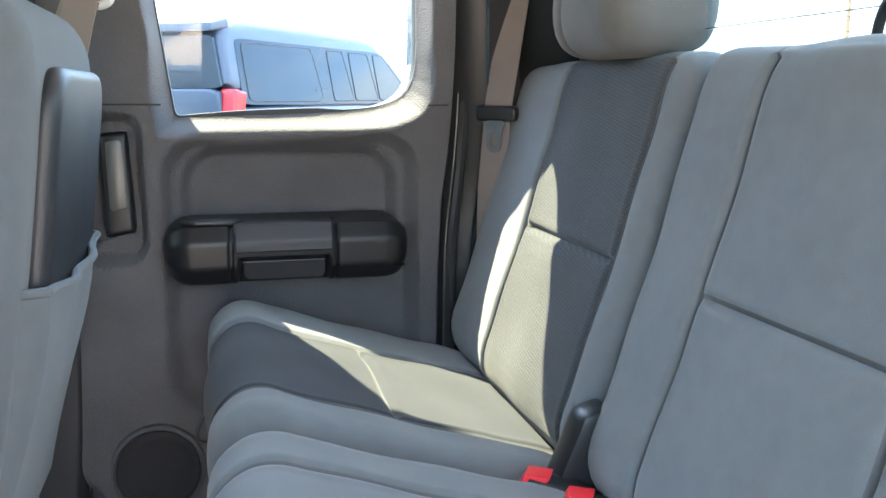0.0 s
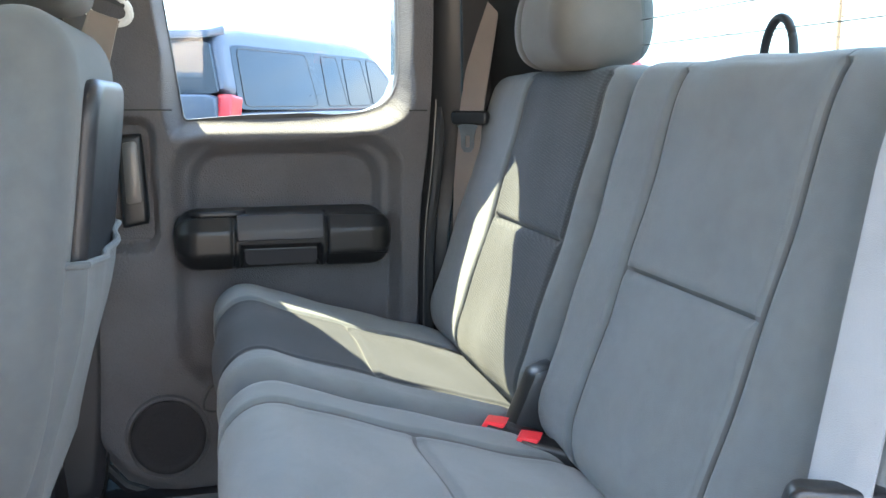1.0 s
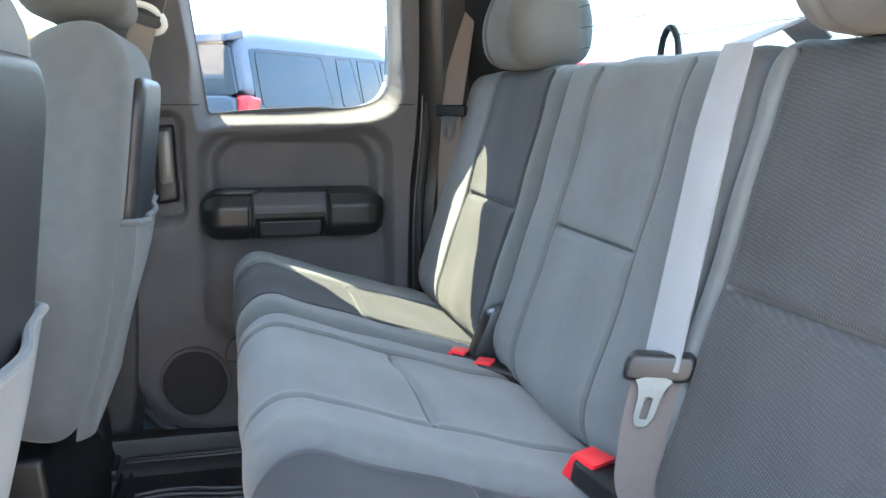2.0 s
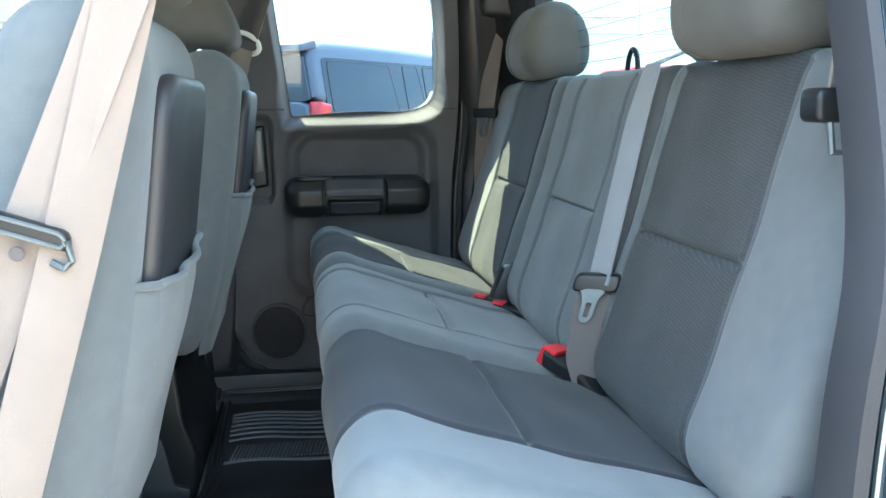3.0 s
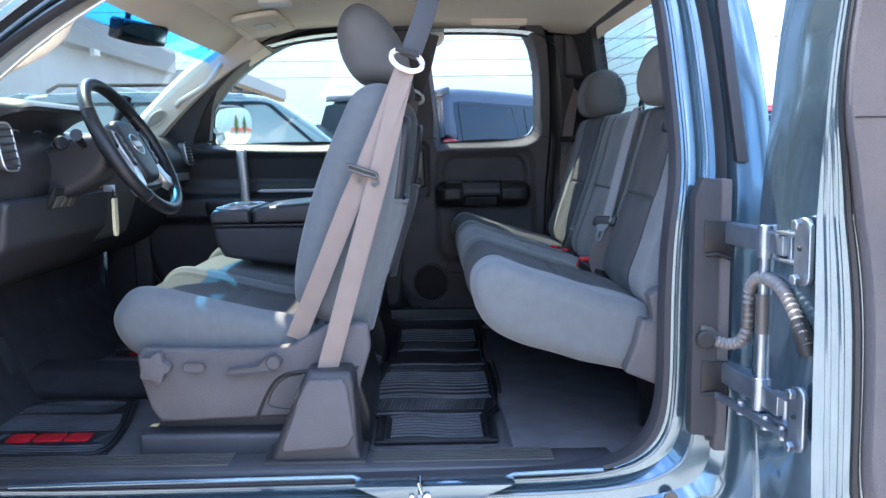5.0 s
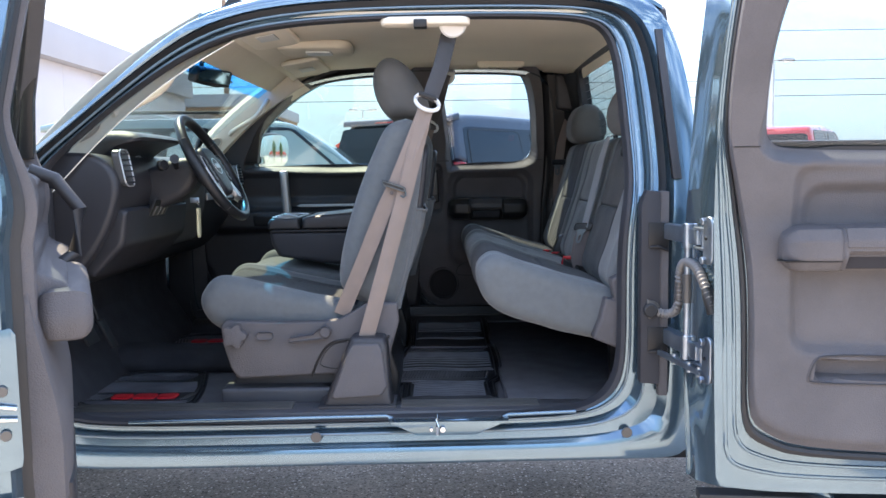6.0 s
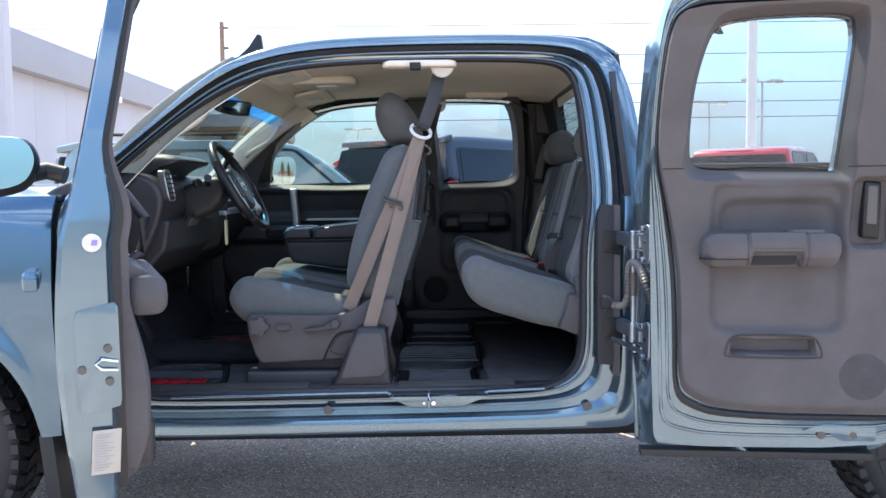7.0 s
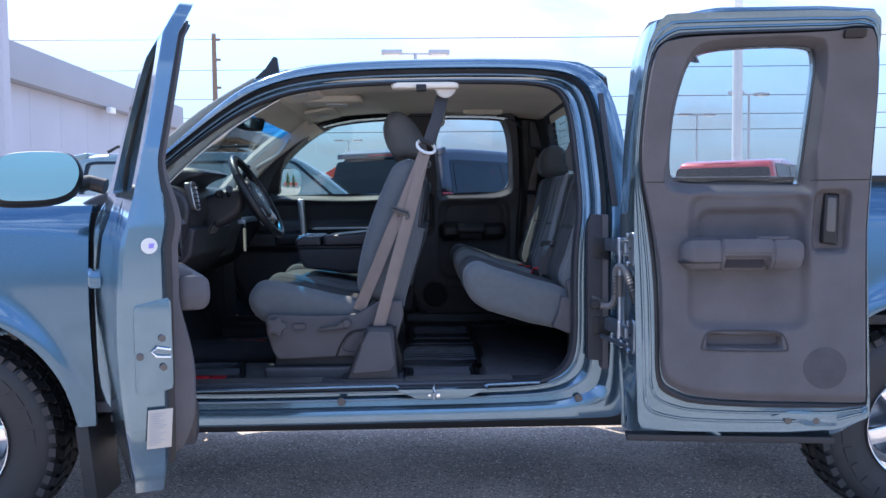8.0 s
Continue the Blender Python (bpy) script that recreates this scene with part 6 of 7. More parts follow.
steering_wheel()
b = prism([(0.486, 1.118), (0.492, 1.100), (0.508, 1.100), (0.514, 1.118), (0.513, 1.200), (0.487, 1.200)], -0.418, -0.409, 0.003, F=lambda a, c, b2: (c, a, b2))
tag_ob = part("key_tag", b, mat("pale_yellow_tag", (0.60, 0.56, 0.36), rough=0.4, vary=0.08), None)
tagged(tag_ob, "pale key tag hanging from the ignition", "key tag")
part("key_ring", tube([(-0.414, 0.50 + 0.010 * math.cos(t), 1.212 + 0.014 * math.sin(t)) for t in [2 * math.pi * i / 20 for i in range(20)]], 0.0015, 6, closed=True), CHROME, tag_ob)
part("key", box(-0.440, -0.409, 0.495, 0.505, 1.218, 1.236, 0.002), STEEL, tag_ob)


def console():
    con = thing("centre_console", (-0.05, YC, 0.83), "folded centre seat with black cup-holder armrest lid", "console")
    base = [(-0.232, 1.098), (-0.228, 1.05), (-0.200, 1.000), (-0.10, 0.985), (0.02, 0.968), (0.20, 0.985), (0.22, 1.098)]
    part("console_body", puffy(base, 0.790, 1.150, 0.022, n=64, m=10, soft=1), PLATE, con, "dark plastic console body")
    part("console_tray", puffy([(-0.238, 1.128), (-0.226, 1.144), (-0.12, 1.146), (-0.116, 1.102), (-0.236, 1.102)], 0.786, 1.154, 0.012, n=48, m=8, soft=1), TRIM_DARK, con, "black cup-holder tray")
    part("console_lid", puffy([(-0.110, 1.102), (-0.110, 1.142), (-0.095, 1.150), (0.10, 1.168), (0.21, 1.172), (0.215, 1.102)], 0.786, 1.154, 0.016, n=56, m=8, soft=1), TRIM_DARK, con, "charcoal hinged console lid")
    part("console_rim", puffy([(-0.234, 1.094), (0.215, 1.094), (0.215, 1.102), (-0.234, 1.102)], 0.784, 1.156, 0.003, n=40, m=4, soft=1), BLACK, con)
    part("tray_edge", tube([(p[0], p[1], 1.1465) for p in spaced(rrect(-0.228, -0.128, 0.805, 1.135, 0.045), 72)], 0.0030, 8, closed=True), SILVER, con, "thin bright edge of the tray")
    for y in (0.88, 1.05):
        part("cup_ring", disc((-0.178, y, 1.146), (0.02, 0, 1), 0.040, 0.006, 28, 0.002, inner=0.034), SILVER, con, "bright cup-holder ring")
    part("console_cushion", puffy([(-0.345, 0.955), (-0.365, 0.90), (-0.30, 0.83), (0.06, 0.82), (0.12, 0.90), (0.02, 0.93), (-0.25, 0.975)], 0.772, 1.168, 0.03, n=60, m=20, soft=2), VELOUR, con, "grey centre seat cushion")
    part("console_base", box(-0.25, 0.18, 0.85, 1.09, 0.56, 0.84, 0.02), TRIM_DARK, con)


console()


# belts
def front_belt(flip):
    F = (lambda p: mirror(p)) if flip else (lambda p: p)
    belt = thing("seat_belt", F((0.16, 0.19, 0.60)), "taupe front seat belt from roof rail to floor tower", "seat belt", "front belts")
    tower = [(0.040, 0.606), (0.258, 0.604), (0.250, 0.630), (0.240, 0.790), (0.230, 0.812), (0.134, 0.814), (0.119, 0.792), (0.084, 0.711), (0.050, 0.628)]
    t0 = part("belt_tower", puffy(tower, 0.132, 0.240, 0.016, n=80, m=6, soft=1, F=lambda a, c, b2: F((a, c + (b2 - 0.7) * 0.12, b2))), TRIM_DARK, belt, "taupe plastic belt tower on the sill")
    cap = [(0.068, 0.632), (0.222, 0.640), (0.240, 0.668), (0.224, 0.780), (0.214, 0.796), (0.136, 0.796), (0.124, 0.780)]
    part("tower_face", puffy(cap, 0.122, 0.150, 0.008, n=64, m=2, soft=1, F=lambda a, c, b2: F((a, c + (b2 - 0.7) * 0.12, b2))), TRIM, t0, "raised taupe face of the tower")
    part("tower_foot", box(0.030, 0.266, 0.105, 0.24, 0.600, 0.613, 0.004, F=lambda x, y, z: F((x, y, z))), TRIM_DARK, t0)
    wide = F((1.0, 0.18, -0.28)) if not flip else (1.0, -0.18, -0.28)
    part("webbing", band([F(p) for p in ((0.165, 0.185, 0.775), (0.215, 0.195, 0.95), (0.30, 0.222, 1.25), (0.368, 0.246, 1.512))], wide, 0.048, 0.0026, 30, bow=0.002), BELT, belt, "rear strand of taupe webbing")
    part("webbing", band([F(p) for p in ((0.090, 0.262, 0.865), (0.150, 0.245, 1.00), (0.235, 0.228, 1.20), (0.272, 0.225, 1.275), (0.325, 0.233, 1.40), (0.370, 0.242, 1.512))], lambda t: ((1.0, (-0.10 if not flip else 0.10), -0.40)), 0.048, 0.0026, 36, bow=-0.003), BELT, belt, "front strand of taupe webbing")
    part("webbing", band([F(p) for p in ((0.378, 0.250, 1.532), (0.415, 0.262, 1.63), (0.450, 0.280, 1.765))], wide, 0.050, 0.004, 12), TRIM_DARK, belt, "dark sleeved upper webbing")
    part("belt_guide", tube([F((0.372 + 0.036 * math.cos(t), 0.245 + 0.012 * math.sin(t), 1.526 + 0.024 * math.sin(t) - 0.010 * math.cos(t))) for t in [2 * math.pi * i / 32 for i in range(32)]], 0.0065, 8, closed=True), WHITE, belt, "white belt guide ring")
    part("guide_cover", box(0.346, 0.402, 0.230, 0.238, 1.538, 1.553, 0.003, F=lambda x, y, z: F((x, y, z - (x - 0.374) * 0.3))), BLACK, belt)
    T = (lambda a, c, b2: F((a, c, b2 - (a - 0.265) * 0.34)))
    tg = part("belt_tongue", puffy(rrect(0.228, 0.302, 1.262, 1.280, 0.006), 0.208, 0.226, 0.005, n=40, m=2, soft=0, F=T), BLACK, belt, "black belt tongue")
    part("tongue_frame", tube([T(p[0], 0.2075, p[1]) for p in spaced(rrect(0.231, 0.299, 1.265, 1.277, 0.005), 40)], 0.0022, 6, closed=True), BLADE, tg, "worn steel edge of the tongue")
    part("tongue_hook", tube([T(0.300, 0.212, 1.272), T(0.303, 0.212, 1.255), T(0.296, 0.212, 1.247), T(0.286, 0.214, 1.249)], 0.0032, 8), BLADE, tg, "bent steel end of the tongue")
    part("tongue_button", disc(F((0.259, 0.217, 1.250)), (0, -1 if not flip else 1, 0), 0.0065, 0.004, 16, 0.001), BELT_DARK, tg, "round stop button on the webbing")
    part("roof_anchor", disc(F((0.452, 0.245, 1.766)), (0.1, -0.9 if not flip else 0.9, -0.4), 0.042, 0.024, 32, 0.006), WHITE, belt, "white round roof anchor cover")
    return belt


front_belt(False)
front_belt(True)
part("anchor_panel", puffy(rrect(0.235, 0.505, 0.175, 0.245, 0.03), 1.752, 1.776, 0.008, n=48, m=2, soft=0, F=lambda a, c, b2: (a, b2, c)), HEADLINER, truck, "beige panel round the roof latch")
part("roof_latch", box(0.335, 0.375, 0.165, 0.215, 1.742, 1.766, 0.004), BLACK, truck, "black roof latch")


def rear_belts():
    b1 = thing("seat_belt", (0.93, 0.665, 0.94), "grey rear seat belt hanging over the split of the bench", "seat belt", "rear belts")
    part("webbing", band([(1.112, 0.700, 1.432), (1.085, 0.700, 1.452), (1.022, 0.700, 1.428), (0.996, 0.694, 1.345), (0.954, 0.674, 1.190), (0.930, 0.662, 1.105)], lambda t: (0.10 + 0.20 * step(t, 0.1, 0.5), -1.0 + 0.06 * step(t, 0.1, 0.5), 0.10), 0.047, 0.0024, 36), BELT_GREY, b1, "flat grey webbing")
    part("webbing", band([(0.928, 0.662, 1.100), (0.912, 0.655, 1.05), (0.902, 0.648, 0.995), (0.915, 0.640, 0.945)], lambda t: (0.90, -0.40 + 0.3 * t, 0.1), 0.047, 0.0024, 18), BELT_DARK, b1, "brown lower webbing")
    tg = part("belt_tongue", puffy(rrect(-0.034, 0.034, 1.094, 1.122, 0.008), -0.008, 0.014, 0.005, n=36, m=2, soft=0, F=lambda a, c, b2: (0.928 + 0.9 * a - 0.43 * c + (b2 - 1.105) * 0.3, 0.662 - 0.43 * a - 0.9 * c, b2)), BLACK, b1, "black belt tongue")
    T = (lambda a, c, b2: (0.926 + 0.9 * a - 0.43 * c + (b2 - 1.07) * 0.3, 0.662 - 0.43 * a - 0.9 * c, b2 + 0.034))
    b = slotted(rounded([(-0.021, 1.066), (-0.011, 1.052), (-0.0095, 1.016), (0.0095, 1.016), (0.011, 1.052), (0.021, 1.066)], 1), rrect(-0.004, 0.004, 1.024, 1.046, 0.002), 0.003, lambda a, c, z: T(a, c + 0.011, z))
    part("tongue_blade", b, BLADE, tg, "worn steel tongue")
    part("belt_anchor", tube([(0.905, 0.640, 0.935), (0.925, 0.605, 0.930), (0.945, 0.585, 0.925)], 0.006), CHROME, b1, "bright anchor loop")
    b2 = thing("seat_belt", (0.985, 1.72, 1.0), "taupe outboard rear seat belt on the far pillar", "seat belt", "rear belts")
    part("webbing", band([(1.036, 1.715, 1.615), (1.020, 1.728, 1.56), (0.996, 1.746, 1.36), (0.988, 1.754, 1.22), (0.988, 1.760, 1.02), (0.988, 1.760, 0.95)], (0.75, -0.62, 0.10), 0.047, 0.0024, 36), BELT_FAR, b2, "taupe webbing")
    tg = part("belt_tongue", puffy(rrect(-0.036, 0.036, 1.336, 1.362, 0.008), -0.012, 0.010, 0.005, n=36, m=2, soft=0, F=lambda a, c, z: (0.993 + a * 0.77 - c * 0.6, 1.742 - a * 0.62 + c * -0.75, z)), BLACK, b2, "black belt tongue")
    b = bmesh.new()
    F = (lambda a, c, z: (0.993 + a * 0.77 - c * 0.6, 1.742 - a * 0.62 - c * 0.75, z))
    slotted(rounded([(-0.023, 1.338), (-0.0135, 1.324), (-0.0125, 1.286), (0.0125, 1.286), (0.0135, 1.324), (0.023, 1.338)], 1), rrect(-0.005, 0.005, 1.295, 1.317, 0.0025), 0.003, lambda a, c, z: F(a, c + 0.012, z), bm=b)
    part("tongue_blade", b, BLADE, tg, "worn steel tongue")
    b3 = thing("seat_belt", (1.0, 0.16, 1.30), "taupe outboard rear seat belt behind the open door", "seat belt", "rear belts")
    part("webbing", band([(1.045, 0.245, 1.64), (1.02, 0.222, 1.50), (0.992, 0.198, 1.37)], (0.8, 0.55, 0.1), 0.047, 0.0024, 24), BELT, b3)
    part("belt_tongue", puffy(rrect(0.960, 1.018, 1.352, 1.384, 0.008), 0.178, 0.212, 0.006, n=36, m=2, soft=0), BLACK, b3, "black belt tongue")
    part("tongue_blade", tube([(0.976, 0.185, 1.354), (0.978, 0.180, 1.325), (0.998, 0.182, 1.325), (1.000, 0.188, 1.354)], 0.004, 8), BLADE, b3)


rear_belts()


def buckle(at, turn, tilt, label, size=1.0):
    bk = thing("belt_buckle", at, label, "belt buckle", "rear buckles")
    M = Matrix.Translation(at) @ Euler((0, radians(tilt), radians(turn))).to_matrix().to_4x4() @ Matrix.Scale(size, 4)
    F = (lambda x, y, z: M @ Vector((x, y, z)))
    part("buckle_body", puffy([(-0.02, -0.014), (0.10, -0.012), (0.115, 0.0), (0.06, 0.016), (-0.02, 0.018)], -0.021, 0.021, 0.008, n=40, m=4, soft=1, F=F), BLACK, bk, "black plastic buckle body")
    part("release_button", puffy([(-0.034, -0.012), (-0.010, -0.016), (0.012, 0.024), (-0.024, 0.020)], -0.0175, 0.0175, 0.004, n=24, m=2, soft=1, F=F), RED, bk, "red release button")
    return bk


buckle((0.886, 0.712, 0.972), -65.0, 12.0, "black belt buckle with red button by the split")
buckle((0.868, 1.195, 0.958), -30.0, 10.0, "black belt buckle with red button on the centre cushion", 0.8)
buckle((0.898, 1.150, 0.952), -30.0, 8.0, "second black belt buckle with red button on the centre cushion", 0.8)
arch = [(1.116, YC + 0.045 + 0.026 * math.cos(t), 1.425 + 0.046 * math.sin(t)) for t in [math.pi * i / 20 for i in range(21)]]
tagged(part("tether_loop", tube([(1.118, YC + 0.071, 1.38)] + arch + [(1.118, YC + 0.019, 1.38)], 0.005, 10), BLACK), "black tether loop behind the rear backrest", "tether loop")


# overhead
def overhead():
    for y0, y1 in ((0.30, 0.74), (1.20, 1.64)):
        v = part("sun_visor", puffy(rrect(-0.245, -0.085, y0, y1, 0.03), -0.010, 0.010, 0.008, n=64, m=2, soft=0, F=lambda a, c, b2: (a, b2, 1.778 + c + (a + 0.16) * 0.16)), HEADLINER, truck, "folded beige sun visor")
        part("visor_label", box(-0.19, -0.13, (y0 + y1) / 2 - 0.08, (y0 + y1) / 2 + 0.03, 1.762, 1.7655, 0.0005, F=lambda x, y, z: (x, y, z + (x + 0.16) * 0.16)), PAPER, v, "pale visor label")
    oc = part("overhead_console", puffy(rrect(-0.20, 0.08, 0.85, 1.09, 0.05), 1.778, 1.812, 0.012, n=64, m=2, soft=0, F=lambda a, c, b2: (a, b2, c)), HEADLINER, truck, "beige overhead console")
    part("dome_lens", puffy(rrect(-0.10, 0.0, 0.92, 1.02, 0.02), 1.772, 1.782, 0.003, n=40, m=1, soft=0, F=lambda a, c, b2: (a, b2, c)), WHITE, oc, "pale dome lamp lens")
    part("ceiling_grip", puffy(rrect(0.59, 0.81, 1.782, 1.817, 0.014), 1.49, 1.518, 0.006, n=48, m=2, soft=0, F=lambda a, c, b2: (a, c + 0.06, b2 + 0.0)), HEADLINER, truck, "beige roof grip above the far door")
    def rv(a, c, b2):
        return Vector((-0.47, YC, 1.690)) + Vector((0.33, 0.94, 0.0)) * a + Vector((0.90, -0.32, -0.27)) * c + Vector((0.25, -0.09, 0.96)) * b2
    m = part("rear_view_mirror", puffy([(-0.118, -0.030), (-0.122, 0.034), (0.122, 0.034), (0.118, -0.030), (0.03, -0.036), (-0.03, -0.036)], -0.03, 0.014, 0.012, n=56, m=3, soft=1, F=rv), BLACK, truck, "black rear-view mirror")
    part("mirror_glass", prism(rrect(-0.106, 0.106, -0.020, 0.028, 0.010), 0.0142, 0.016, 0.0, F=rv), MIRROR, m, "dark dimming mirror glass")
    for a in (-0.03, -0.015, 0.0, 0.015, 0.03):
        part("mirror_button", disc(rv(a, 0.0135, -0.028), Vector((0.90, -0.32, -0.27)), 0.0035, 0.002, 10), GUNMETAL, m)
    part("mirror_stalk", tube([(-0.49, YC, 1.70), (-0.51, YC, 1.735), (-0.50, YC, 1.765)], 0.010), BLACK, m)


overhead()


# mats
def rear_mat():
    mt = thing("floor_mat", (0.42, YC, 0.546), "black ribbed rubber rear floor mat", "floor mat")

    def zf(y):
        return 0.549 + 0.034 * math.exp(-((y - YC) / 0.22) ** 4) + 0.035 * step(y, 1.25, 1.6)

    def xl(y):
        return 0.272 - 0.056 * step(y, 0.600, 0.630) + 0.055 * step(y, 0.7, 1.3)

    def xr(y):
        return 0.592 + 0.040 * step(y, 0.60, 0.70)
    ys = [0.39 + i * 0.0175 for i in range(81)]
    g = [[(xl(y) + (xr(y) - xl(y)) * j / 12, y, zf(y)) for j in range(13)] for y in ys]
    part("mat_base", sheet(g, th=0.004), MAT_RUBBER, mt, "black rubber mat")
    for off in (0.0, 0.020):
        inside = [y for y in ys if off < y - 0.385 and off < 1.80 - y]
        pth = [(xl(y) + off, y, zf(y) + 0.006) for y in inside] + [(xr(y) - off, y, zf(y) + 0.006) for y in reversed(inside)]
        part("mat_rim", tube(pth, 0.005, 8, closed=True), MAT_RUBBER, mt, "raised rubber rim")
    b = bmesh.new()
    for y0, n in ((0.435, 9), (0.765, 9), (1.475, 7)):
        for i in range(n):
            y = y0 + i * 0.0245
            x0, x1 = xl(y) + 0.036, xr(y) - 0.036
            tube([(x0 + (x1 - x0) * k / 14, y + 0.012 * math.sin(k / 14 * math.pi * 2), zf(y) + 0.006) for k in range(15)], 0.0034, 6, bm=b)
    for y0, y1 in ((0.672, 0.745), (1.000, 1.060), (1.390, 1.450)):
        for k in range(30):
            x = xl(y0) + 0.045 + k * (xr(y0) - xl(y0) - 0.10) / 29
            tube([(x, y0, zf(y0) + 0.005), (x + 0.014, y1, zf(y1) + 0.005)], 0.0030, 6, bm=b)
    for yb in (0.752, 1.075, 1.375):
        x0, x1 = xl(yb) + 0.03, xr(yb) - 0.03
        tube([(x0 + (x1 - x0) * k / 10, yb + 0.010 * math.sin(k / 10 * math.pi * 2), zf(yb) + 0.006) for k in range(11)], 0.004, 6, bm=b)
    tagged(part("tread_pattern", b, MAT_RIB, mt, "wavy moulded ribs"), kind="stuff")
    return mt


rear_mat()


def front_mat(flip):
    F = (lambda x, y, z: mirror((x, y, z))) if flip else straight
    mt = thing("floor_mat", F(-0.60, 0.52, 0.546), "black ribbed front floor mat with a red mark", "floor mat")
    out = [(-0.86, 0.335), (-0.47, 0.335), (-0.420, 0.360), (-0.432, 0.530), (-0.480, 0.760), (-0.500, 0.845), (-0.86, 0.845)]
    part("mat_base", prism(out, 0.546, 0.552, 0.002, F=lambda a, c, b2: F(a, b2, c)), MAT_RUBBER, mt, "black rubber mat")
    for k, r in ((1.0, 0.005), (0.94, 0.003)):
        ring = [(-0.645 + (p[0] + 0.645) * k, 0.59 + (p[1] - 0.59) * k) for p in spaced(rounded(out, 2), 90)]
        part("mat_rim", tube([F(p[0], p[1], 0.555) for p in ring], r, 8, closed=True), MAT_RUBBER, mt, "raised rubber rim")

    def edge(y):
        return -0.452 - 0.10 * max(y - 0.42, 0.0) - 0.16 * max(y - 0.60, 0.0)
    b = bmesh.new()
    for y in [0.365 + i * 0.018 for i in range(4)] + [0.548 + i * 0.0165 for i in range(9)] + [0.80 + i * 0.014 for i in range(3)]:
        x1 = edge(y)
        tube([F(-0.83 + (x1 + 0.83) * k / 12, y + 0.008 * math.sin(k / 12 * math.pi * 2), 0.5535) for k in range(13)], 0.0022, 6, bm=b)
    for i in range(26):
        x = -0.82 + i * 0.0135
        if x + 0.03 < edge(0.77):
            tube([F(x, 0.712, 0.5535), F(x + 0.030, 0.785, 0.5535)], 0.0022, 6, bm=b)
    for x in [-0.83 + i * 0.014 for i in range(6)] + [-0.485 + i * 0.012 for i in range(2)]:
        tube([F(x, 0.448, 0.5535), F(x + 0.018, 0.520, 0.5535)], 0.0022, 6, bm=b)
    tagged(part("tread_pattern", b, MAT_RIB, mt, "wavy moulded ribs"), kind="stuff")
    for x0, x1 in ((-0.728, -0.662), (-0.655, -0.578), (-0.571, -0.505)):
        part("red_mark", puffy(rrect(x0, x1, 0.452, 0.512, 0.012), 0.551, 0.557, 0.001, n=32, m=1, soft=0, k=2, F=lambda a, c, b2: F(a, b2, c)), RED, mt, "plain red shape moulded in the mat")
    return mt


front_mat(False)
front_mat(True)


# ---- the lot: parked cars, lamps, buildings ----
CAR_GLASS = mat("privacy_glass", (0.012, 0.020, 0.030), rough=0.10, vary=0.1, scale=3, spec=0.18, bscale=4.0)
# opaque panes; the pale colour stands for sky seen through them
CAR_GLASS_LIGHT = mat("sky_pale_car_glass", (0.20, 0.26, 0.26), rough=0.05, vary=0.1, scale=3, spec=0.8)
NAVY = mat("navy_car_paint", (0.040, 0.054, 0.080), rough=0.40, metal=0.2, vary=0.06, scale=2, coat=0.25, spec=0.3, bscale=4.0)
TEAL = mat("grey_green_car_paint", (0.16, 0.22, 0.22), rough=0.28, metal=0.5, vary=0.06, scale=2, coat=1.0)
SILVER_PAINT = mat("silver_car_paint", (0.45, 0.47, 0.48), rough=0.28, metal=0.6, vary=0.05, scale=2, coat=1.0)
RED_PAINT = mat("red_car_paint", (0.42, 0.012, 0.018), rough=0.28, metal=0.2, vary=0.06, scale=2, coat=1.0)
LAMP_RED = mat("tail_lamp_red", (0.30, 0.010, 0.015), rough=0.2, vary=0.1)
WALL_GREY = mat("grey_rendered_wall", (0.30, 0.31, 0.335), rough=0.85, vary=0.05, scale=0.6, bump=0.2, bscale=60)
WALL_WHITE = mat("white_rendered_wall", (0.42, 0.42, 0.45), rough=0.85, vary=0.05, scale=0.6, bump=0.2, bscale=60)
ROOF_RED = mat("red_roof_sheet", (0.50, 0.07, 0.045), rough=0.6, vary=0.12, scale=1)
GALV = mat("galvanised_pole", (0.45, 0.45, 0.46), rough=0.5, metal=0.4, vary=0.1, scale=4)
WOOD = mat("weathered_pole_wood", (0.22, 0.15, 0.10), rough=0.9, vary=0.25, scale=8, bump=0.4, bscale=80)
LEAF = mat("tree_leaves", (0.075, 0.12, 0.035), rough=0.8, vary=0.4, scale=2)


def placed(x, y, turn):
    """Axes of a parked car: along (forward), across, up. turn: degrees of its heading from +y towards +x."""
    f = Vector((math.sin(radians(turn)), math.cos(radians(turn)), 0))
    r = Vector((math.cos(radians(turn)), -math.sin(radians(turn)), 0))
    return lambda a, c, b: Vector((x, y, 0)) + f * a + r * c + Vector((0, 0, b))


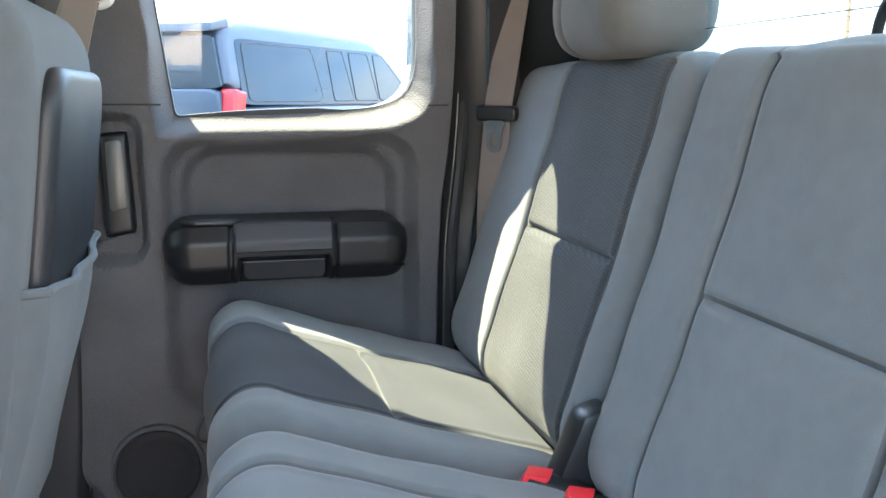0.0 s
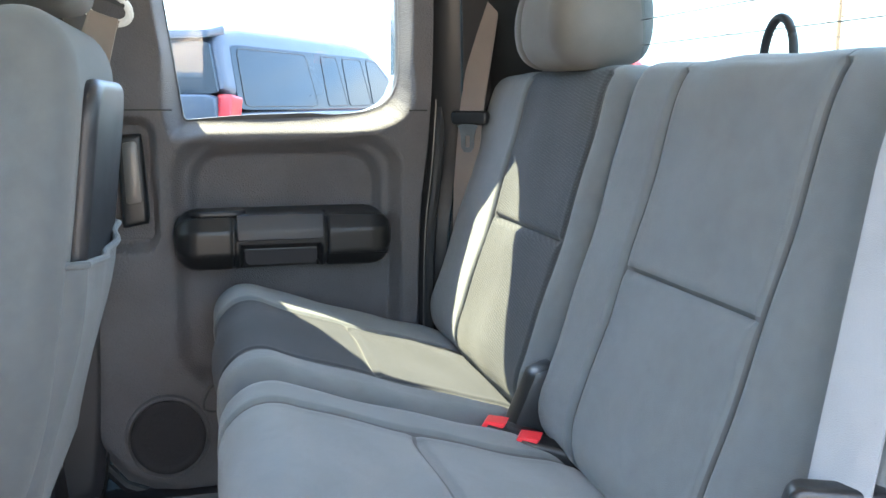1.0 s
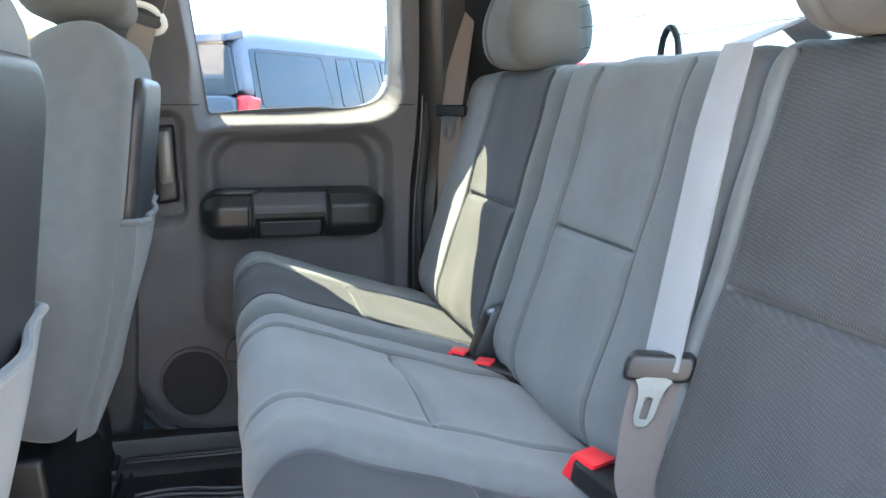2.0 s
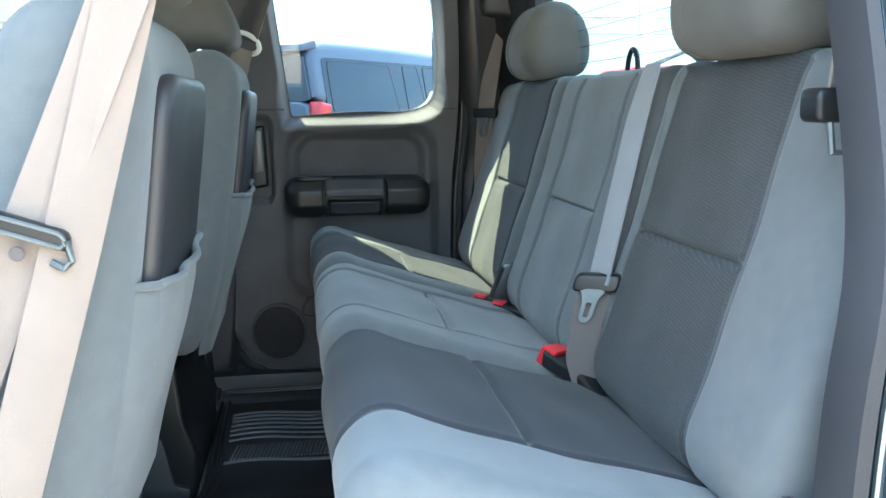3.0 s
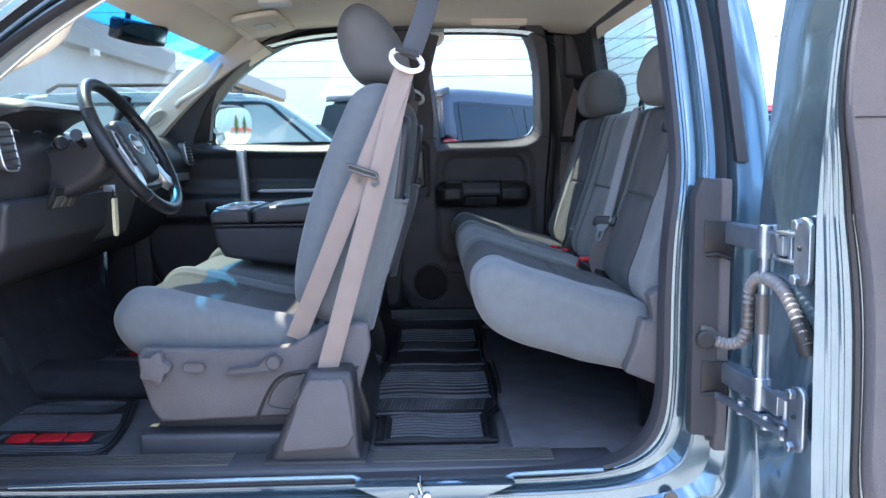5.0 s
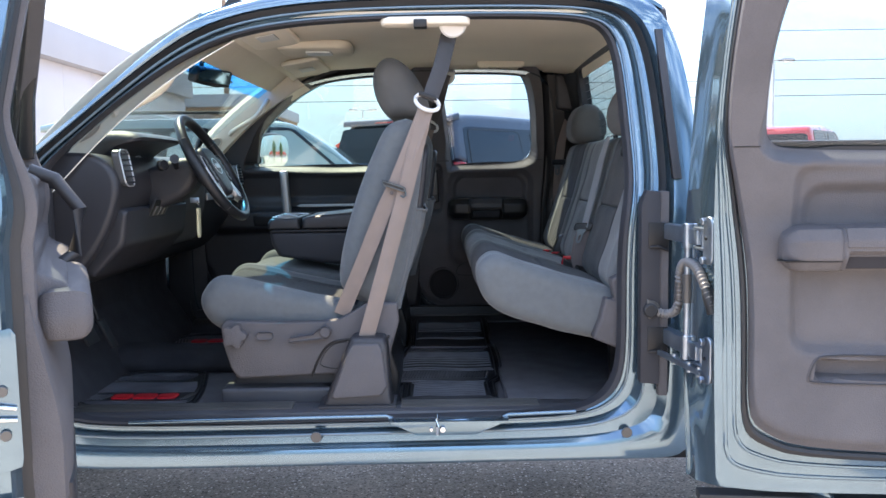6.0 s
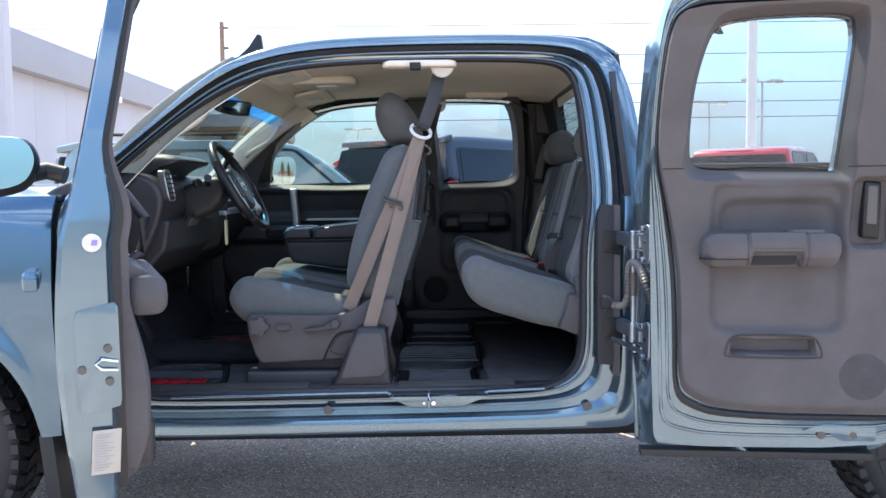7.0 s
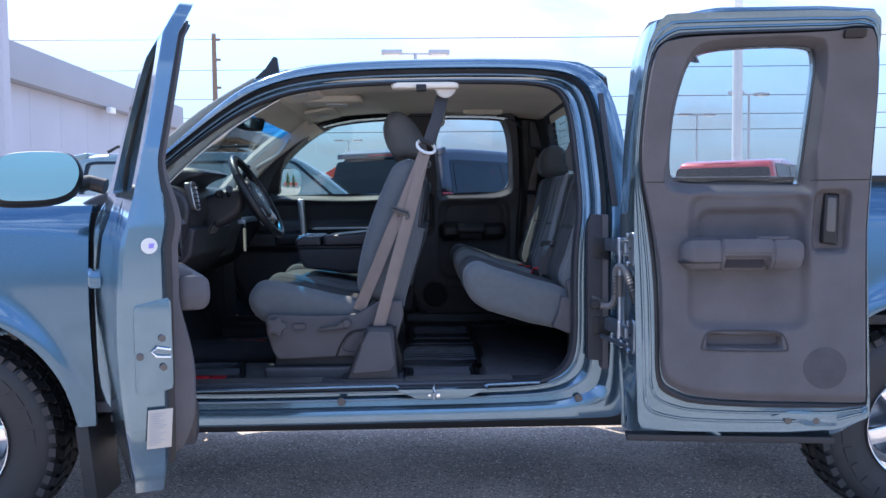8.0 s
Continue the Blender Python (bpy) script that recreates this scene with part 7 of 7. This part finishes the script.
def parked_car(name, F, paint, L, W, H, hood, label, tint, rack=False, truck_bed=False, belt=0.0, cuts=None, lamp_top=0.0, head=0.13):
    """A parked car, its rear end at along 0 and its middle at across 0."""
    car = thing(name, F(L / 2, 0, 0), label, "pickup truck" if truck_bed else "car")
    belt = belt or H * 0.60
    g0 = 1.75 if truck_bed else 0.0
    low = [(0.03, 0.42), (0.0, 0.75), (0.03, belt - 0.03), (g0 + 0.05, belt + 0.02), (L - hood, belt + 0.02), (L - 0.25, belt - 0.14), (L - 0.03, belt - 0.28), (L, 0.62), (L - 0.05, 0.40), (L * 0.5, 0.32)]
    body = part("body", puffy(low, -W / 2, W / 2, 0.10, n=80, m=4, soft=2, F=F), paint, car, "painted lower body")
    top = [(g0 + 0.02, belt - 0.05), (g0 + 0.10, H - 0.16), (g0 + 0.22, H - 0.03), (g0 + 0.9, H), (L - hood - 1.15, H - 0.01), (L - hood - 0.75, H - 0.08), (L - hood + 0.05, belt - 0.02)]

    def lean(a, c, b):
        return F(a, c * (1 - 0.20 * max(b - belt, 0) / (H - belt)), b)
    part("cabin", puffy(top, -W / 2 + 0.03, W / 2 - 0.03, 0.09, n=80, m=4, soft=2, F=lean), paint, car, "painted cabin and roof")
    z0, z1 = belt + 0.05, H - head
    for s in (-1, 1):
        strip = [(g0 + 0.20, z0 - 0.03), (L - hood - 0.18, z0 - 0.03), (L - hood - 0.86, z1 + 0.03), (g0 + 0.30, z1 + 0.03)]
        part("window_band", prism(rounded(crisp(strip), 2), s * (W / 2 - 0.045), s * (W / 2 - 0.026), 0.0, F=lean), CAR_GLASS, car, "black band round the side windows")
    cuts = cuts or [(g0 + 0.26, g0 + 1.16), (g0 + 1.22, g0 + 2.14), (g0 + 2.19, L - hood - 0.25)] if cuts or not truck_bed else [(g0 + 0.20, g0 + 0.95), (g0 + 1.05, L - hood - 0.30)]
    for s in (-1, 1):
        for i, (a0, a1) in enumerate(cuts):
            a2 = a1 - (0.62 if i == len(cuts) - 1 else 0.02)
            pane = [(a0, z0), (a1, z0), (a2, z1), (a0 + 0.08, z1)]
            part("side_window", prism(rounded(crisp(pane), 2), s * (W / 2 - 0.040), s * (W / 2 - 0.022), 0.0, F=lean), tint, car, "dark side window")
            b = tube([lean(p[0], s * (W / 2 - 0.022), p[1]) for p in spaced(rounded(crisp(pane), 2), 48)], 0.0045, 6, closed=True)
            part("window_trim", b, RUBBER, car)
        part("tail_lamp", puffy([(-0.012, max(0.80, lamp_top - 0.24)), (0.16, max(0.80, lamp_top - 0.24)), (0.20, max(belt, lamp_top - 0.05) + 0.02), (0.02, max(belt, lamp_top - 0.06) + 0.06)], s * (W / 2 - 0.15), s * (W / 2 + 0.012), 0.03, n=36, m=2, soft=1, F=F), LAMP_RED, car, "red tail lamp")
        for a in (0.95, L - 0.95):
            wc = F(a, s * (W / 2 - 0.12), 0.37)
            w = part("wheel", disc(wc, F(0, s, 0) - F(0, 0, 0), 0.37, 0.13, 32, 0.03), RUBBER, car, "road wheel")
            part("rim", disc(F(a, s * (W / 2 + 0.002), 0.37), F(0, s, 0) - F(0, 0, 0), 0.23, 0.012, 24, 0.004), SILVER, w)
        if rack:
            part("roof_rail", tube([lean(g0 + 0.5, s * (W / 2 - 0.10), H + 0.0), lean(g0 + 0.6, s * (W / 2 - 0.10), H + 0.06), lean(L - hood - 1.2, s * (W / 2 - 0.10), H + 0.055), lean(L - hood - 1.1, s * (W / 2 - 0.10), H)], 0.018, 8), BLACK, car, "black roof rail")
    zr = max(z0 - 0.06, lamp_top)
    if lamp_top:
        part("tailgate", puffy([(-W / 2 + 0.10, 0.72), (W / 2 - 0.10, 0.72), (W / 2 - 0.12, lamp_top), (-W / 2 + 0.12, lamp_top)], 0.0, 0.08, 0.03, n=60, m=2, soft=1, F=lambda a, c, b: F(0.045 - c, a, b)), paint, car, "painted tailgate")
    rear = [(-W / 2 + 0.10, zr), (W / 2 - 0.10, zr), (W / 2 - 0.22, H - 0.16), (-W / 2 + 0.22, H - 0.16)]
    part("rear_window", prism(rounded(crisp(rear), 2), -0.012, 0.030, 0.0, F=lambda a, c, b: F(g0 - 0.030 + (b - belt) * 0.14 - c * 0.6, a, b)), tint, car, "dark rear window")
    if not truck_bed:
        part("spoiler", puffy([(g0 + 0.02, H - 0.13), (g0 + 0.02, H - 0.06), (g0 + 0.30, H + 0.0), (g0 + 0.30, H - 0.10)], -W / 2 + 0.22, W / 2 - 0.22, 0.03, n=30, m=3, soft=1, F=F), paint, car, "roof spoiler")
    part("brake_lamp", puffy(rrect(-0.30, 0.30, H - 0.105, H - 0.085, 0.008), 0.0, 0.02, 0.004, n=28, m=1, soft=0, F=lambda a, c, b: F(g0 + 0.035 - c, a, b)), LAMP_RED, car, "red high brake lamp")
    if rack:
        for a in (g0 + 1.0, L - hood - 1.5):
            part("roof_bar", tube([lean(a, -W / 2 + 0.10, H + 0.065), lean(a, W / 2 - 0.10, H + 0.065)], 0.018, 8), SILVER, car, "roof rack bar")
    part("bumper", puffy([(-0.06, 0.45), (-0.07, 0.66), (0.12, 0.68), (0.12, 0.42)], -W / 2 + 0.03, W / 2 - 0.03, 0.05, n=32, m=3, soft=1, F=F), BLACK if truck_bed else paint, car, "rear bumper")
    return car


# navy estate, its rear corner nearest to the truck
ca = radians(36)
parked_car("large_suv", placed(0.62 - 0.94 * math.cos(ca), 7.9 + 0.94 * math.sin(ca), 36), NAVY, 5.5, 2.12, 2.02, 1.45, "navy large estate with dark privacy glass, parked", CAR_GLASS, belt=1.26, cuts=[(0.30, 1.62), (1.84, 2.28), (2.33, 2.88), (2.93, 3.88)], lamp_top=1.42, head=0.20)
parked_car("compact_suv", placed(-3.52, 6.80, 88), TEAL, 4.5, 1.85, 1.86, 1.15, "grey-green car with roof rack, parked beside the truck", CAR_GLASS_LIGHT, rack=True, belt=1.14)
parked_car("red_pickup", placed(4.37, 9.83, 38), RED_PAINT, 5.8, 2.0, 1.97, 1.5, "red pickup parked across the lot", CAR_GLASS, truck_bed=True)
parked_car("silver_suv", placed(-9.5, 14.0, 84), SILVER_PAINT, 4.7, 1.85, 1.75, 1.15, "silver car parked before the building", CAR_GLASS_LIGHT)


def lot_lamp(x, y, h, turn, r=0.09, arms=2, label="tall grey lot lamp with two flat heads"):
    lamp = thing("street_lamp", (x, y, 0), label, "street lamp", "lot lamps")
    part("pole", tube([(x, y, 0), (x, y, h)], [r, r * 0.7], 14), GALV, lamp, "tapered steel pole")
    part("pole_base", tube([(x, y, 0), (x, y, 0.7)], 0.28, 20), WALL_GREY, lamp, "round concrete base")
    c, s = math.cos(radians(turn)), math.sin(radians(turn))
    part("cross_arm", tube([(x - c * 0.9, y - s * 0.9, h), (x + c * 0.9, y + s * 0.9, h)], 0.04, 8), GALV, lamp)
    for k in (-1, 1):
        F = (lambda a, b, z, k=k: (x + c * (a + k * 0.95) - s * b, y + s * (a + k * 0.95) + c * b, z))
        hd = part("lamp_head", box(-0.42, 0.42, -0.22, 0.22, h - 0.04, h + 0.14, 0.03, F=F), GALV, lamp, "flat lamp head")
        part("lens", box(-0.30, 0.30, -0.16, 0.16, h - 0.055, h - 0.038, 0.004, F=F), WHITE, hd)
    return lamp


lot_lamp(19.9, 57.0, 7.05, 10)
lot_lamp(18.95, 45.0, 7.05, 25)
lot_lamp(0.27, 31.8, 7.2, 3)
lot_lamp(-6.5, 82.0, 7.2, 3)
lot_lamp(16.5, 58.0, 8.5, 40)
big = thing("flag_pole", (8.1, 18.0, 0), "tall plain pale pole", "pole")
part("pole", tube([(8.25, 18.0, 0), (8.25, 18.0, 11.0)], [0.13, 0.10], 18), WHITE, big, "pale painted pole")
col = thing("canopy_column", (-7.6, 13.6, 0), "white square column", "column")
part("column_shaft", box(-7.80, -7.48, 13.4, 13.7, 0, 7.0, 0.02), WALL_WHITE, col)


def utility_pole(x, y, h):
    p = thing("utility_pole", (x, y, 0), "weathered wooden utility pole with short brackets", "utility pole", "utility poles")
    part("pole", tube([(x, y, 0), (x, y, h)], [0.16, 0.11], 12), WOOD, p)
    for k in (0.3, 1.3, 2.7, 4.0):
        part("bracket", box(x - 0.05, x + 0.32, y - 0.05, y + 0.05, h - k - 0.06, h - k + 0.06, 0.01), WOOD, p)
    return p


utility_pole(-9.9, 41.0, 9.8)
utility_pole(38.0, 46.0, 10.5)
utility_pole(26.0, 18.0, 9.0)


def wire(a, b2, sag):
    w = thing("power_line", a, "thin dark overhead power line", "power line", "power lines")
    pts = []
    for i in range(25):
        t = i / 24
        p = Vector(a).lerp(Vector(b2), t)
        p.z -= sag * 4 * t * (1 - t)
        pts.append(p)
    part("cable", tube(pts, 0.022, 5), RUBBER, w)


for dz, dy in ((0.0, 0.0), (0.9, 0.4), (1.9, 0.0), (3.6, 0.6), (5.2, 0.0)):
    wire((-60.0, 46.0 + dy, 5.4 + dz), (120.0, 44.0 + dy, 5.9 + dz), 0.5)


def long_building():
    b = thing("showroom", (-13.5, 26.0, 0), "long pale flat-roofed building with grey fascia", "building")
    part("wall", box(-17.0, -10.15, 12.0, 34.0, 0, 4.55, 0.02), WALL_WHITE, b, "pale wall")
    for i in range(11):
        y = 12.4 + i * 2.0
        part("wall_panel", box(-10.16, -10.10, y, y + 1.988, 0.1, 4.44, 0.004), WALL_WHITE, b, "pale wall panel")
    part("fascia", box(-17.4, -9.75, 11.6, 34.4, 4.45, 5.40, 0.03), WALL_GREY, b, "grey fascia band")
    part("roof", box(-17.3, -9.9, 11.8, 34.2, 5.37, 5.43, 0.01), WALL_GREY, b)
    part("wall_lamp", box(-9.78, -9.62, 25.2, 25.7, 4.25, 4.45, 0.03), WHITE, b, "small wall lamp under the fascia")
    c = thing("canopy_building", (-8.0, 44.0, 0), "far pale building with a dark canopy roof", "building")
    part("wall", box(-18.0, -10.8, 40.0, 52.0, 0, 4.4, 0.02), WALL_WHITE, c)
    part("canopy", box(-18.0, -8.2, 38.4, 53.0, 4.4, 5.0, 0.03), WALL_GREY, c, "flat canopy")
    part("soffit", box(-17.9, -8.3, 38.5, 52.9, 4.25, 4.42, 0.02), WOOD, c)
    for y in (39.0, 45.0):
        part("canopy_post", box(-8.8, -8.5, y, y + 0.3, 0, 4.3, 0.02), WOOD, c)
    r = thing("red_roofed_house", (-6.2, 66.0, 0), "low far house with a red pitched roof", "house")
    part("wall", box(-7.6, -3.4, 62.0, 70.0, 0, 2.7, 0.02), WALL_WHITE, r)
    part("roof", prism([(-8.0, 2.6), (-3.0, 2.6), (-4.4, 4.0), (-5.6, 4.0)], 61.5, 70.5, 0.03), ROOF_RED, r, "red pitched roof")


long_building()


def tree(x, y, h, seed):
    """A small tree: tapered trunk, limbs and a ragged crown of leaf clumps."""
    rng = random.Random(seed)
    t = thing("tree", (x, y, 0), "young green tree at the edge of the lot", "tree", "trees")
    b = tube([(x, y, 0), (x + 0.05, y, h * 0.3), (x - 0.03, y, h * 0.65)], [0.14, 0.10, 0.05], 8)
    for k in range(7):
        a = rng.uniform(0, 6.28)
        z = h * rng.uniform(0.3, 0.55)
        tube([(x, y, z), (x + math.cos(a) * h * 0.14, y + math.sin(a) * h * 0.14, z + h * 0.13), (x + math.cos(a) * h * 0.22, y + math.sin(a) * h * 0.22, z + h * 0.28)], [0.04, 0.03, 0.012], 6, bm=b)
    part("trunk", b, WOOD, t, "slender trunk with limbs")
    verts, faces = [], []
    for k in range(1500):
        a, r, v = rng.uniform(0, 6.28), math.sqrt(rng.random()), rng.random()
        rad = h * 0.30 * math.sin(math.pi * (0.12 + 0.86 * v)) * (0.8 + 0.35 * math.sin(a * 3 + seed))
        p = Vector((x + math.cos(a) * r * rad, y + math.sin(a) * r * rad, h * (0.30 + 0.70 * v)))
        u = Vector((rng.uniform(-1, 1), rng.uniform(-1, 1), rng.uniform(-1, 1))).normalized() * 0.16
        w = u.orthogonal().normalized() * 0.09
        n0 = len(verts)
        verts += [p - u, p + w, p + u, p - w]
        faces.append((n0, n0 + 1, n0 + 2, n0 + 3))
    me = bpy.data.meshes.new("crown")
    me.from_pydata([tuple(q) for q in verts], [], faces)
    me.materials.append(LEAF)
    ob = new("crown", me)
    ob.parent = t
    ob.matrix_parent_inverse = t.matrix_basis.inverted()
    ob["kind"] = "stuff"


tree(30.0, 4.2, 4.4, 3)
tree(31.0, 8.6, 4.2, 5)
tree(-14.0, 70.0, 6.0, 8)
# low far house behind the truck's tail
fh = thing("far_house", (150.0, 20.0, 0), "low far house with a brownish roof", "house")
part("wall", box(146.0, 158.0, -2.0, 46.0, 0, 3.0, 0.02), WALL_WHITE, fh)
part("roof", prism([(-3.0, 2.9), (47.0, 2.9), (42.0, 5.4), (2.0, 5.4)], 145.0, 159.0, 0.03, F=lambda a, c, z: (c, a, z)), ROOF_RED, fh, "pitched red-brown roof")
